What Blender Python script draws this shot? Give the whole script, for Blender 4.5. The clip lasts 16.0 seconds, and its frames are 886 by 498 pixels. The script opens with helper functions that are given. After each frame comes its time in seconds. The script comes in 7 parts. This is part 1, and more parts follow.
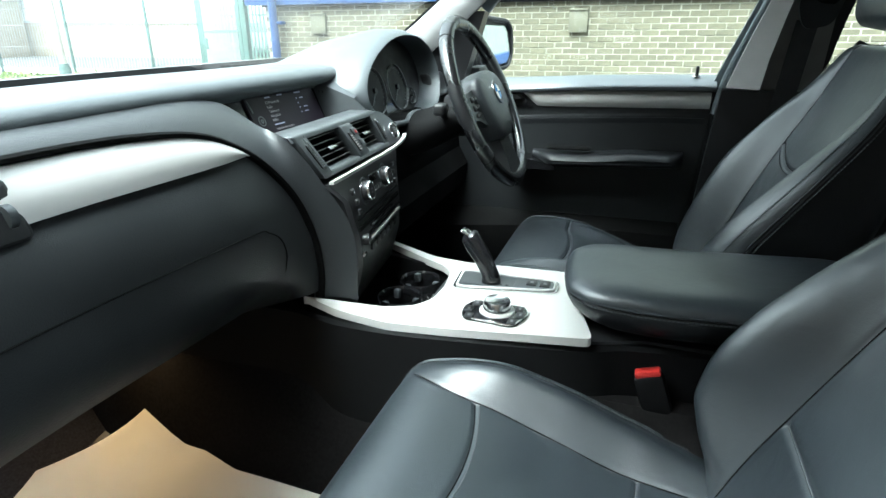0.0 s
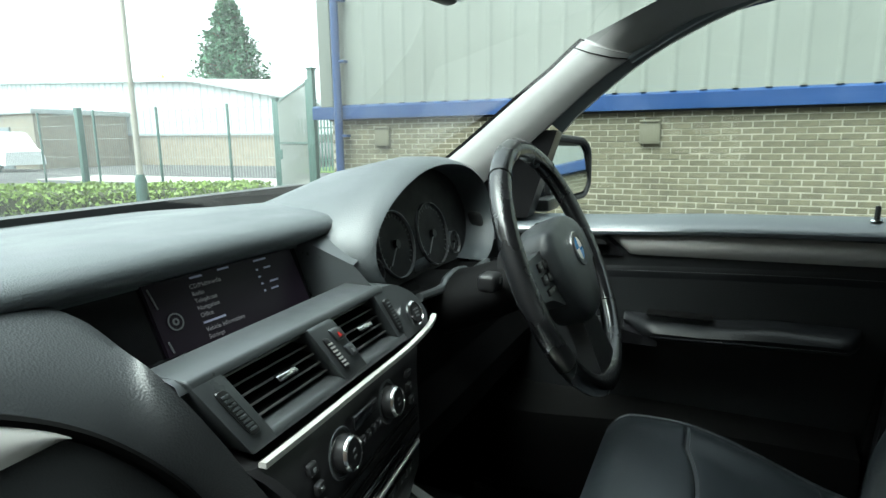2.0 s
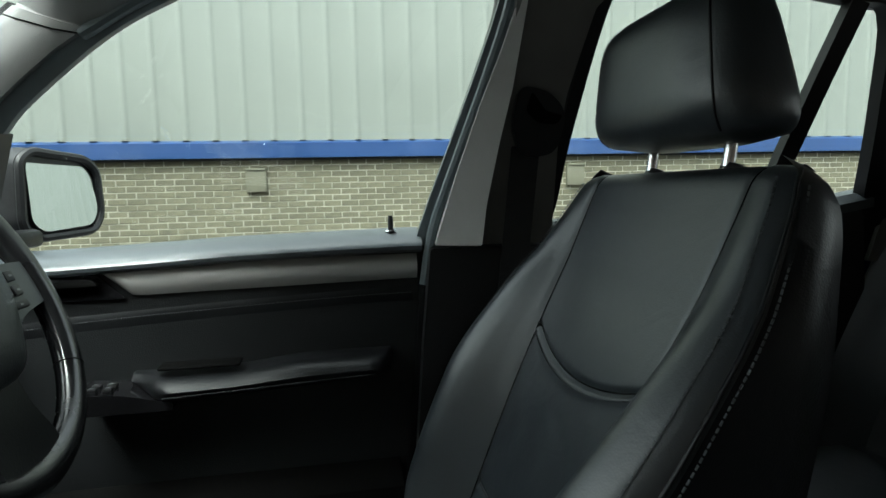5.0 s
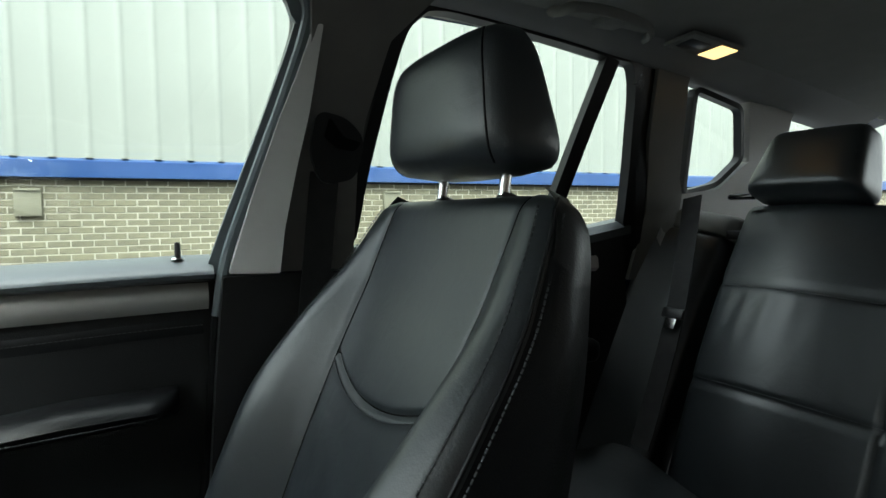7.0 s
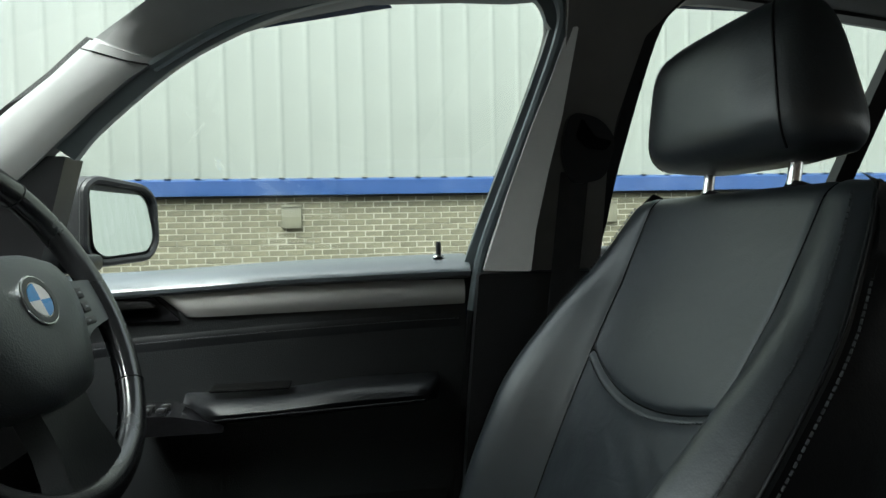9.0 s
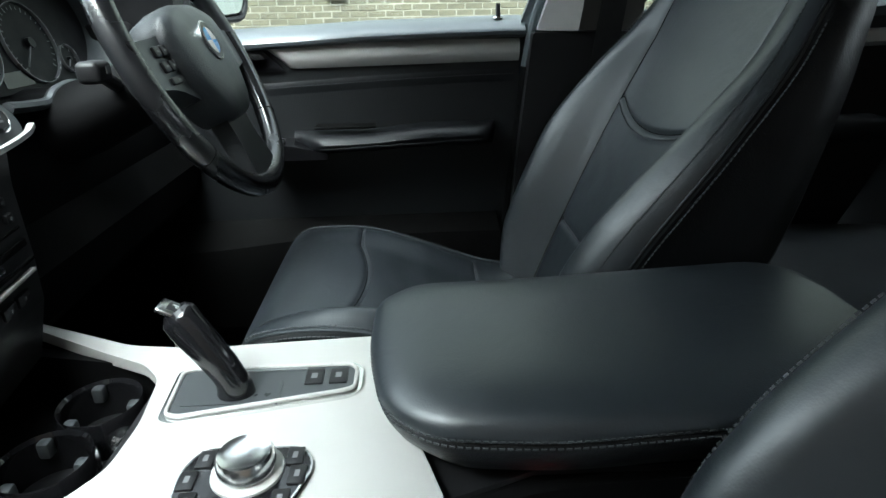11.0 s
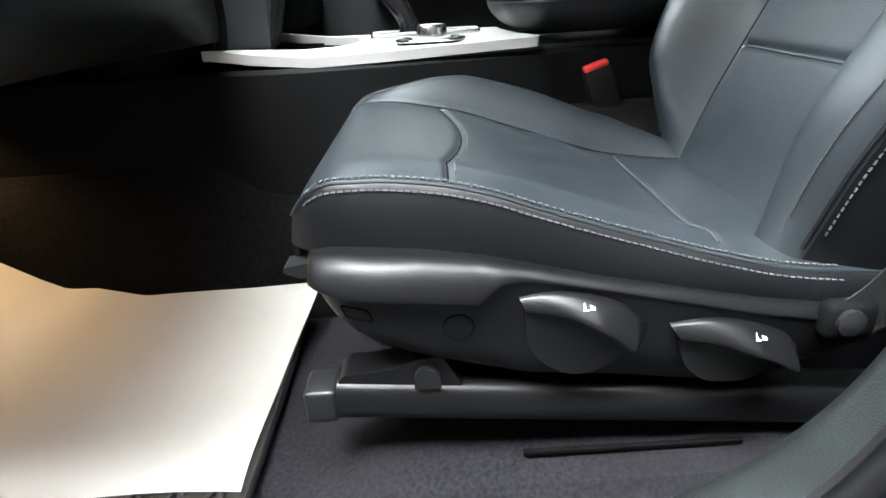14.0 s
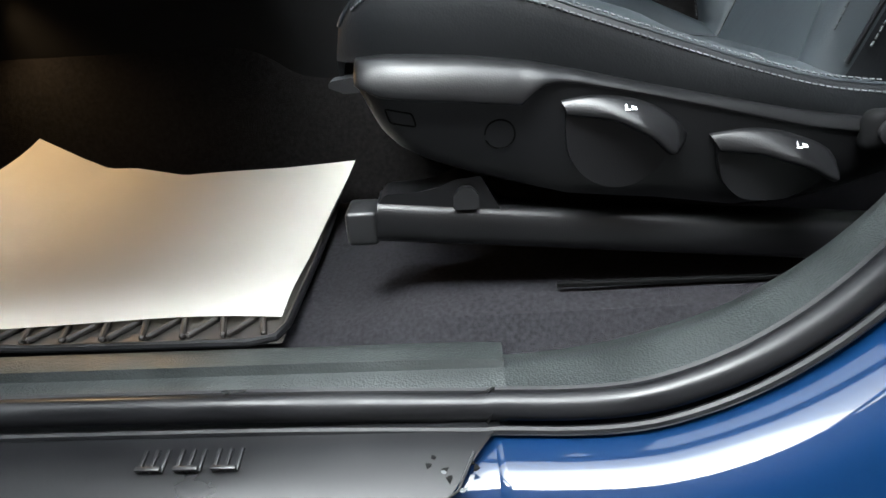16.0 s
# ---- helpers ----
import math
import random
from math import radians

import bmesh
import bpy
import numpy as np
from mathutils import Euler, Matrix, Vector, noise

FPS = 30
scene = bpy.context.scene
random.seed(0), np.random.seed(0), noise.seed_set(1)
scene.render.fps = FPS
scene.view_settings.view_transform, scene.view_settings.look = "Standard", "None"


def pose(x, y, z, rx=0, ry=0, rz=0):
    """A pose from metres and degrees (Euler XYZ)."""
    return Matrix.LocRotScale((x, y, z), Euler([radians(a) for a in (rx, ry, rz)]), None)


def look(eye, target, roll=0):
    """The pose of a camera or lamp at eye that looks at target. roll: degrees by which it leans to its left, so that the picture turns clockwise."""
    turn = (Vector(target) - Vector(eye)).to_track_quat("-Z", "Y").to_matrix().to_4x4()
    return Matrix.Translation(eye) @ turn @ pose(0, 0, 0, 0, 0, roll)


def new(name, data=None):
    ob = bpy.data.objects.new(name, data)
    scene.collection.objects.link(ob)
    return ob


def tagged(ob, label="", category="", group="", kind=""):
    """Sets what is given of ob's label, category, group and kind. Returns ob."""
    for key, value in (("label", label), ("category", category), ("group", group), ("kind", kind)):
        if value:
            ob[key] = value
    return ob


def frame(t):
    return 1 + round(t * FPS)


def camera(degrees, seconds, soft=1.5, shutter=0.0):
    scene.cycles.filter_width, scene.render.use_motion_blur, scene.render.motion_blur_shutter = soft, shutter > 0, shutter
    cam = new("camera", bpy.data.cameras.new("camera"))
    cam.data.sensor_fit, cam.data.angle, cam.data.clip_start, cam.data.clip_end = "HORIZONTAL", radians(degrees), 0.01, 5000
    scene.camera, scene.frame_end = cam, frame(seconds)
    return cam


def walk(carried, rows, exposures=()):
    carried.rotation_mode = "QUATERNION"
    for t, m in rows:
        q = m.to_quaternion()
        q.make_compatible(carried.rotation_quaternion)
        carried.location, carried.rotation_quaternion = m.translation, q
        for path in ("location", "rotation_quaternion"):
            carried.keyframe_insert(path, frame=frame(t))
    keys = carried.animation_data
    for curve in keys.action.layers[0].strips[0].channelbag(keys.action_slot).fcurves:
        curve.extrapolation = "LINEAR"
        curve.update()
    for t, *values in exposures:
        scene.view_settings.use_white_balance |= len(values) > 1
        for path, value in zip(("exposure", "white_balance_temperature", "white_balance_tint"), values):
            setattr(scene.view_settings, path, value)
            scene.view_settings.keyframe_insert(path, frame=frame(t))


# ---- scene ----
cam = camera(74.8, 16.0)
PATH = [
    (0, (-0.937, 0.139, 1.307), (0.832, 0.746, 0.598), -0.4),
    (0.5, (-0.757, 0.215, 1.352), (0.999, 0.914, 0.698), -0.6),
    (1, (-0.638, 0.249, 1.372), (1.119, 1.018, 0.805), -0.7),
    (1.5, (-0.54, 0.275, 1.367), (1.227, 1.088, 0.904), -0.7),
    (2, (-0.476, 0.279, 1.336), (1.302, 1.116, 0.965), -0.7),
    (2.5, (-0.42, 0.271, 1.315), (1.373, 1.109, 1.026), -0.6),
    (3, (-0.357, 0.246, 1.288), (1.488, 0.978, 1.047), -0.6),
    (3.5, (-0.303, 0.198, 1.275), (1.635, 0.641, 1.052), -0.9),
    (4, (-0.259, 0.167, 1.265), (1.726, 0.277, 1.048), -1.3),
    (4.5, (-0.244, 0.14, 1.257), (1.739, -0.004, 1.043), -1.4),
    (5, (-0.234, 0.106, 1.258), (1.725, -0.241, 1.051), -1.3),
    (5.2, (-0.229, 0.104, 1.259), (1.713, -0.326, 1.054), -1.2),
    (7.3, (-0.239, 0.072, 1.255), (1.521, -0.872, 1.139), -0.6),
    (7.5, (-0.231, 0.077, 1.254), (1.53, -0.865, 1.144), -0.6),
    (8, (-0.221, 0.106, 1.246), (1.591, -0.736, 1.161), -0.7),
    (8.5, (-0.22, 0.127, 1.244), (1.695, -0.442, 1.166), -0.9),
    (9, (-0.233, 0.139, 1.238), (1.75, -0.115, 1.165), -1.2),
    (9.5, (-0.221, 0.166, 1.217), (1.775, 0.068, 1.148), -1.2),
    (10, (-0.224, 0.177, 1.202), (1.73, 0.095, 0.782), -0.9),
    (10.2, (-0.248, 0.168, 1.202), (1.665, 0.113, 0.62), -1.3),
    (12.3, (-0.862, 0.239, 1.243), (0.949, 0.153, 0.398), -1.1),
    (12.5, (-0.905, 0.238, 1.224), (0.908, 0.167, 0.384), -1.5),
    (13, (-0.981, 0.264, 1.158), (0.832, 0.201, 0.317), -2.1),
    (13.5, (-1.012, 0.299, 1.05), (0.792, 0.286, 0.188), -3.2),
    (14, (-1.028, 0.337, 0.938), (0.794, 0.34, 0.116), -3.5),
    (14.5, (-1.064, 0.356, 0.864), (0.769, 0.378, 0.064), -3.3),
    (15, (-1.085, 0.365, 0.839), (0.744, 0.401, 0.032), -3.1),
    (15.5, (-1.091, 0.369, 0.823), (0.724, 0.421, -0.015), -3.1),
    (16, (-1.103, 0.365, 0.806), (0.696, 0.432, -0.067), -3.2),
]
walk(cam, [(t, look(eye, target, roll)) for t, eye, target, roll in PATH], [(0.0, 3.8, 5800, -4), (0.5, 3.68, 5850, -5), (1.5, 3.05, 6000, -7), (2.5, 2.5, 6100, -6), (3.5, 2.15, 6200, -5), (4.0, 2.25, 6200, -5), (5.0, 2.65, 6200, -3), (7.5, 3.25, 6250, -2), (8.5, 2.92, 6250, -2), (9.0, 2.9, 6250, -1), (9.5, 2.75, 6250, -1), (10.0, 2.95, 6050, -1), (12.5, 3.9, 5850, 3), (13.0, 4.08, 5950, 5), (13.5, 4.1, 6050, 6), (15.0, 4.0, 6150, 6), (16.0, 3.9, 6050, 4)])
# ---------------------------------------------------------------- light
world = bpy.data.worlds.new("overcast_sky")
scene.world = world
world.use_nodes = True
wn = world.node_tree
wn.nodes.clear()
w_out = wn.nodes.new("ShaderNodeOutputWorld")
w_bg = wn.nodes.new("ShaderNodeBackground")
w_sky = wn.nodes.new("ShaderNodeTexSky")
w_sky.sky_type = "NISHITA"
w_sky.sun_disc = False
w_sky.sun_elevation = radians(62)
w_sky.sun_rotation = radians(298)
w_sky.dust_density = 4.0
w_grey = wn.nodes.new("ShaderNodeRGBToBW")
w_mix = wn.nodes.new("ShaderNodeMix")
w_mix.data_type = "RGBA"
w_mix.inputs[0].default_value = 0.88
wn.links.new(w_sky.outputs[0], w_grey.inputs[0])
wn.links.new(w_sky.outputs[0], w_mix.inputs[6])
wn.links.new(w_grey.outputs[0], w_mix.inputs[7])
wn.links.new(w_mix.outputs[2], w_bg.inputs[0])
w_bg.inputs[1].default_value = 0.15
wn.links.new(w_bg.outputs[0], w_out.inputs[0])

sun = new("sun", bpy.data.lights.new("sun", "SUN"))
sun.data.energy = 0.36
sun.data.angle = radians(40)
sun.data.color = (1.0, 0.97, 0.92)
sun.matrix_world = look((-4.15, 2.2, 8.83), (0, 0, 0))


# ---------------------------------------------------------------- materials
def mat(name, color, rough=0.5, metal=0.0, var=0.12, scale=6.0, bump=0.0, grain=300.0, cells=False, coat=0.0, spec=0.5, rvar=0.1, dirt=0.0, dirt_color=(0.3, 0.28, 0.25), island=0.0, fold=0.0):
    m = bpy.data.materials.new(name)
    m.use_nodes = True
    nt = m.node_tree
    b = nt.nodes["Principled BSDF"]
    L = nt.links.new
    co = nt.nodes.new("ShaderNodeTexCoord")
    n1 = nt.nodes.new("ShaderNodeTexNoise")
    n1.inputs["Scale"].default_value = scale
    n1.inputs["Detail"].default_value = 6
    L(co.outputs["Object"], n1.inputs["Vector"])
    r1 = nt.nodes.new("ShaderNodeMapRange")
    r1.inputs["From Min"].default_value, r1.inputs["From Max"].default_value = 0.3, 0.7
    r1.inputs["To Min"].default_value, r1.inputs["To Max"].default_value = 1 - var, 1 + var
    L(n1.outputs["Fac"], r1.inputs["Value"])
    value = r1.outputs[0]
    if island:
        gi = nt.nodes.new("ShaderNodeNewGeometry")
        oi = nt.nodes.new("ShaderNodeObjectInfo")
        ad = nt.nodes.new("ShaderNodeMath")
        ad.operation = "ADD"
        L(gi.outputs["Random Per Island"], ad.inputs[0])
        L(oi.outputs["Random"], ad.inputs[1])
        fr = nt.nodes.new("ShaderNodeMath")
        fr.operation = "FRACT"
        L(ad.outputs[0], fr.inputs[0])
        ri = nt.nodes.new("ShaderNodeMapRange")
        ri.inputs["To Min"].default_value, ri.inputs["To Max"].default_value = 1 - island, 1 + island
        L(fr.outputs[0], ri.inputs["Value"])
        mu = nt.nodes.new("ShaderNodeMath")
        mu.operation = "MULTIPLY"
        L(value, mu.inputs[0])
        L(ri.outputs[0], mu.inputs[1])
        value = mu.outputs[0]
    vm = nt.nodes.new("ShaderNodeVectorMath")
    vm.operation = "SCALE"
    vm.inputs[0].default_value = color
    L(value, vm.inputs["Scale"])
    col = vm.outputs[0]
    if dirt:
        n3 = nt.nodes.new("ShaderNodeTexNoise")
        n3.inputs["Scale"].default_value = scale * 0.35
        n3.inputs["Detail"].default_value = 8
        n3.inputs["Roughness"].default_value = 0.7
        L(co.outputs["Object"], n3.inputs["Vector"])
        r3 = nt.nodes.new("ShaderNodeMapRange")
        r3.inputs["From Min"].default_value, r3.inputs["From Max"].default_value = 0.5, 0.75
        r3.inputs["To Max"].default_value = dirt
        L(n3.outputs["Fac"], r3.inputs["Value"])
        mx = nt.nodes.new("ShaderNodeMix")
        mx.data_type = "RGBA"
        mx.inputs[7].default_value = (*dirt_color, 1)
        L(r3.outputs[0], mx.inputs[0])
        L(col, mx.inputs[6])
        col = mx.outputs[2]
    L(col, b.inputs["Base Color"])
    r2 = nt.nodes.new("ShaderNodeMapRange")
    r2.inputs["From Min"].default_value, r2.inputs["From Max"].default_value = 0.3, 0.7
    r2.inputs["To Min"].default_value, r2.inputs["To Max"].default_value = max(0.02, rough - rvar), min(1, rough + rvar)
    L(n1.outputs["Fac"], r2.inputs["Value"])
    L(r2.outputs[0], b.inputs["Roughness"])
    b.inputs["Metallic"].default_value = metal
    b.inputs["Specular IOR Level"].default_value = spec
    b.inputs["Coat Weight"].default_value = coat
    b.inputs["Coat Roughness"].default_value = 0.04
    if bump:
        if cells:
            n2 = nt.nodes.new("ShaderNodeTexVoronoi")
            n2.inputs["Scale"].default_value = grain
            src = n2.outputs["Distance"]
        else:
            n2 = nt.nodes.new("ShaderNodeTexNoise")
            n2.inputs["Scale"].default_value = grain
            n2.inputs["Detail"].default_value = 4
            src = n2.outputs["Fac"]
        L(co.outputs["Object"], n2.inputs["Vector"])
        bp = nt.nodes.new("ShaderNodeBump")
        bp.inputs["Strength"].default_value = bump
        bp.inputs["Distance"].default_value = 0.0015
        L(src, bp.inputs["Height"])
        if fold:
            n4 = nt.nodes.new("ShaderNodeTexNoise")
            n4.inputs["Scale"].default_value = 26
            n4.inputs["Detail"].default_value = 3
            n4.inputs["Distortion"].default_value = 1.2
            L(co.outputs["Object"], n4.inputs["Vector"])
            b4 = nt.nodes.new("ShaderNodeBump")
            b4.inputs["Strength"].default_value = fold
            b4.inputs["Distance"].default_value = 0.006
            L(n4.outputs["Fac"], b4.inputs["Height"])
            L(b4.outputs[0], bp.inputs["Normal"])
        L(bp.outputs[0], b.inputs["Normal"])
    return m


def glow(name, color, strength):
    m = bpy.data.materials.new(name)
    m.use_nodes = True
    nt = m.node_tree
    b = nt.nodes["Principled BSDF"]
    b.inputs["Base Color"].default_value = (*color, 1)
    b.inputs["Emission Color"].default_value = (*color, 1)
    b.inputs["Emission Strength"].default_value = strength
    return m


def clear_glass(name, tint, gloss=1.0, haze=0.0):
    m = bpy.data.materials.new(name)
    m.use_nodes = True
    nt = m.node_tree
    nt.nodes.clear()
    o = nt.nodes.new("ShaderNodeOutputMaterial")
    t = nt.nodes.new("ShaderNodeBsdfTransparent")
    g = nt.nodes.new("ShaderNodeBsdfGlossy")
    g.inputs["Roughness"].default_value = 0.0
    g.inputs["Color"].default_value = (gloss, gloss, gloss, 1)
    t.inputs["Color"].default_value = (*tint, 1)
    f = nt.nodes.new("ShaderNodeLayerWeight")
    p = nt.nodes.new("ShaderNodeMath")
    p.operation = "POWER"
    p.inputs[1].default_value = 4.0
    r = nt.nodes.new("ShaderNodeMapRange")
    r.inputs["To Min"].default_value, r.inputs["To Max"].default_value = 0.045, 0.75
    mx = nt.nodes.new("ShaderNodeMixShader")
    nt.links.new(f.outputs["Facing"], p.inputs[0])
    nt.links.new(p.outputs[0], r.inputs["Value"])
    nt.links.new(r.outputs[0], mx.inputs[0])
    nt.links.new(t.outputs[0], mx.inputs[1])
    nt.links.new(g.outputs[0], mx.inputs[2])
    surface = mx.outputs[0]
    if haze:
        # thin translucent film that imitates glare veiling the view
        d = nt.nodes.new("ShaderNodeBsdfTranslucent")
        d.inputs["Color"].default_value = (0.8, 0.8, 0.78, 1)
        hz = nt.nodes.new("ShaderNodeMixShader")
        hz.inputs[0].default_value = haze
        nt.links.new(surface, hz.inputs[1])
        nt.links.new(d.outputs[0], hz.inputs[2])
        surface = hz.outputs[0]
    nt.links.new(surface, o.inputs[0])
    return m


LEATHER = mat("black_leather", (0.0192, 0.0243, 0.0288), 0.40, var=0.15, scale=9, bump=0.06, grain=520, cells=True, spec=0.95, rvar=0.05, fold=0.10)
# seat leather darkened, with the shade of the seat sides in it
LEATHER_SIDE = mat("black_leather_shaded_side", (0.0085, 0.0092, 0.0105), 0.42, var=0.2, scale=9, bump=0.10, grain=520, cells=True, spec=0.32, fold=0.12)
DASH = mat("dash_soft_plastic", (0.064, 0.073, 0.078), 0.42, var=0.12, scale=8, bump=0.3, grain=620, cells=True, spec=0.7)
# dash top plastic darkened, as shade on the face below it
DASH_SHADED = mat("dash_shaded_side_plastic", (0.020, 0.0225, 0.0245), 0.42, var=0.12, scale=8, bump=0.25, grain=520, cells=True, spec=0.6)
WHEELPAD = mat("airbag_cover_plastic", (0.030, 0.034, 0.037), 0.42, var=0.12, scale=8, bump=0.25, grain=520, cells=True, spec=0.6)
# set extra dark: shade on the down-facing lower dash is in this colour
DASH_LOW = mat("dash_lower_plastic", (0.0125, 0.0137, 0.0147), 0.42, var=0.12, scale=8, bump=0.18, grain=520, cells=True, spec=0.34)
BLACK = mat("black_plastic", (0.014, 0.014, 0.015), 0.38, var=0.15, scale=12, bump=0.1, grain=600, spec=0.4)
SHIELD = mat("seat_shield_plastic", (0.006, 0.006, 0.0067), 0.34, var=0.12, scale=10, bump=0.08, grain=700, cells=True, spec=0.33, rvar=0.04)
PIANO = mat("gloss_black_plastic", (0.008, 0.008, 0.009), 0.12, var=0.1, scale=10, rvar=0.04)
GREYP = mat("dark_grey_painted_plastic", (0.068, 0.074, 0.078), 0.36, metal=0.35, var=0.08, scale=20, bump=0.05, grain=900)
CONSOLE_SIDE = mat("dull_black_plastic", (0.0042, 0.0042, 0.0045), 0.65, var=0.15, scale=10, bump=0.1, grain=600, spec=0.1)
# near-black for joints, chips, bands, and for shade in recesses and underdash
DARK = mat("joint_and_shade_black", (0.0025, 0.0025, 0.0025), 0.75, var=0.1, spec=0.08)
SILVER = mat("satin_silver_trim", (0.50, 0.495, 0.475), 0.38, metal=0.25, var=0.012, scale=40, bump=0.03, grain=900, rvar=0.03)
CHROME = mat("satin_chrome", (0.75, 0.75, 0.75), 0.18, metal=1.0, var=0.04, scale=20, rvar=0.05)
HEADLINER = mat("grey_headliner_cloth", (0.22, 0.22, 0.205), 0.9, var=0.08, scale=20, bump=0.3, grain=900)
PILLAR = mat("grey_pillar_trim", (0.38, 0.375, 0.36), 0.55, var=0.06, scale=14, bump=0.15, grain=800, cells=True)
# pillar trim with shade mixed into its grey, for overlit front pillars
PILLAR_FRONT = mat("shade_toned_pillar_trim", (0.25, 0.25, 0.245), 0.7, var=0.07, scale=16, bump=0.2, grain=800, cells=True, spec=0.3)
# pillar trim lightened, so the light on its front edge is painted in
PILLAR_LIT = mat("lit_pillar_edge", (0.56, 0.55, 0.53), 0.55, var=0.05, scale=14, bump=0.1, grain=800, cells=True)
BELT = mat("satin_belt_plastic", (0.10, 0.115, 0.125), 0.33, var=0.08, scale=10, bump=0.04, grain=600, cells=True, spec=0.9, rvar=0.04, coat=0.15)
# grey-blue stands in for the sky's sheen on dark frame rubber
FRAME = mat("frame_rubber_sky_sheen", (0.12, 0.145, 0.155), 0.4, var=0.08, scale=10, bump=0.05, grain=600, spec=0.6)
CHARCOAL = mat("charcoal_pillar_cloth", (0.15, 0.145, 0.135), 0.85, var=0.1, scale=20, bump=0.3, grain=800)
# dark grey fittings, and pillar cloth with its shade in the colour
PILLAR_DARK = mat("shaded_pillar_dark_trim_cloth", (0.17, 0.17, 0.16), 0.8, var=0.08, scale=20, bump=0.3, grain=800)
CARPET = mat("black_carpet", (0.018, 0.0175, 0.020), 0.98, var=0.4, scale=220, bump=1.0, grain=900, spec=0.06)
# the same carpet darkened, with the footwell's shade in its colour
CARPET_SHADED = mat("shaded_black_carpet", (0.009, 0.0082, 0.0082), 0.98, var=0.4, scale=160, bump=0.8, grain=900, spec=0.04)
RUBBER = mat("black_rubber", (0.007, 0.007, 0.008), 0.36, var=0.15, scale=10, bump=0.05, grain=300, spec=0.30, dirt=0.25, dirt_color=(0.022, 0.022, 0.022))
MATRUB = mat("ribbed_rubber_mat", (0.022, 0.019, 0.017), 0.6, var=0.2, scale=12, bump=0.1, grain=300)
PAPER = mat("white_paper", (0.80, 0.77, 0.70), 0.85, var=0.03, scale=5, bump=0.12, grain=60, spec=0.2)
SILLP = mat("grained_sill_plastic", (0.021, 0.0245, 0.0245), 0.46, var=0.22, scale=18, bump=0.34, grain=460, cells=True, spec=0.42)
PAINT = mat("blue_car_paint", (0.001, 0.013, 0.047), 0.5, metal=0.0, var=0.04, scale=3, coat=0.6, rvar=0.03, spec=0.06)
WEBBING = mat("seat_belt_webbing", (0.012, 0.012, 0.013), 0.75, var=0.15, scale=40, bump=0.6, grain=700)
THREAD = mat("grey_thread", (0.055, 0.059, 0.063), 0.8, var=0.2, scale=80)
DTHREAD = mat("dark_thread", (0.09, 0.095, 0.10), 0.7, var=0.2, scale=80)
RED = mat("red_button_plastic", (0.45, 0.025, 0.022), 0.4, var=0.06, scale=20)
WHITE = mat("white_print", (0.75, 0.75, 0.75), 0.5, var=0.02)
GREYPRINT = mat("grey_print", (0.16, 0.165, 0.17), 0.5, var=0.02)
BADGEBLUE = mat("badge_blue", (0.05, 0.25, 0.6), 0.25, var=0.02)
DIALRING = mat("dull_dial_ring", (0.24, 0.245, 0.25), 0.3, metal=0.5, var=0.05)
SLAT_HIGHLIGHT = mat("grey_slat_highlight", (0.10, 0.10, 0.10), 0.35, metal=0.3, var=0.05)
SCREEN = mat("display_glass", (0.014, 0.009, 0.016), 0.3, var=0.1, scale=10, rvar=0.03, spec=0.25)
SCREENTEXT = glow("display_text", (0.30, 0.28, 0.30), 0.016)
SCREENDIM = glow("display_icon", (0.4, 0.4, 0.55), 0.010)
MIRROR = mat("mirror_glass", (0.75, 0.78, 0.78), 0.03, metal=1.0, var=0.01, rvar=0.01)
GLASS = clear_glass("window_glass", (0.95, 0.98, 0.965))
SCREENGLASS = clear_glass("windscreen_glass", (0.95, 0.98, 0.965), gloss=0.6, haze=0.03)
GAUGEFACE = mat("gauge_face", (0.006, 0.006, 0.007), 0.5, var=0.1, scale=30, spec=0.2)
LAMPGLOW = glow("warm_lamp_lens", (1.0, 0.60, 0.24), 0.22)
BRICK = mat("buff_brick", (0.108, 0.102, 0.066), 0.9, var=0.22, scale=9, bump=0.8, grain=90, island=0.12)
MORTAR = mat("pale_mortar", (0.27, 0.258, 0.205), 0.95, var=0.15, scale=8, bump=0.6, grain=120)
CLADDING = mat("pale_green_cladding", (0.168, 0.183, 0.160), 0.5, var=0.05, scale=1.2, dirt=0.18, dirt_color=(0.164, 0.179, 0.149))
BLUESTEEL = mat("blue_painted_steel", (0.009, 0.038, 0.125), 0.45, var=0.1, scale=3, dirt=0.15, dirt_color=(0.2, 0.24, 0.3))
ASPHALT = mat("asphalt", (0.055, 0.055, 0.056), 0.9, var=0.25, scale=2.0, bump=0.8, grain=60, dirt=0.2, dirt_color=(0.1, 0.1, 0.095))
GREENSTEEL = mat("green_painted_steel", (0.05, 0.10, 0.085), 0.5, var=0.12, scale=6)
WIRE = mat("galvanised_wire", (0.28, 0.30, 0.28), 0.5, metal=0.4, var=0.1)
POSTWHITE = mat("weathered_grey_post", (0.40, 0.38, 0.33), 0.5, var=0.05)
ROOFWHITE = mat("white_steel_roof", (0.46, 0.49, 0.49), 0.55, var=0.05, scale=1)
TANBRICK = mat("tan_brick_far", (0.24, 0.21, 0.165), 0.9, var=0.15, scale=3)
GREYDOOR = mat("grey_steel_door", (0.16, 0.19, 0.21), 0.5, var=0.1, scale=3)
HEDGE = mat("hedge_leaf", (0.18, 0.27, 0.055), 0.6, var=0.35, scale=3, island=0.4, dirt=0.2, dirt_color=(0.17, 0.17, 0.06))
CONIFER = mat("conifer_leaf", (0.05, 0.11, 0.06), 0.6, var=0.35, scale=1.0, island=0.45)
BARK = mat("bark", (0.1, 0.07, 0.05), 0.9, var=0.3, scale=8)
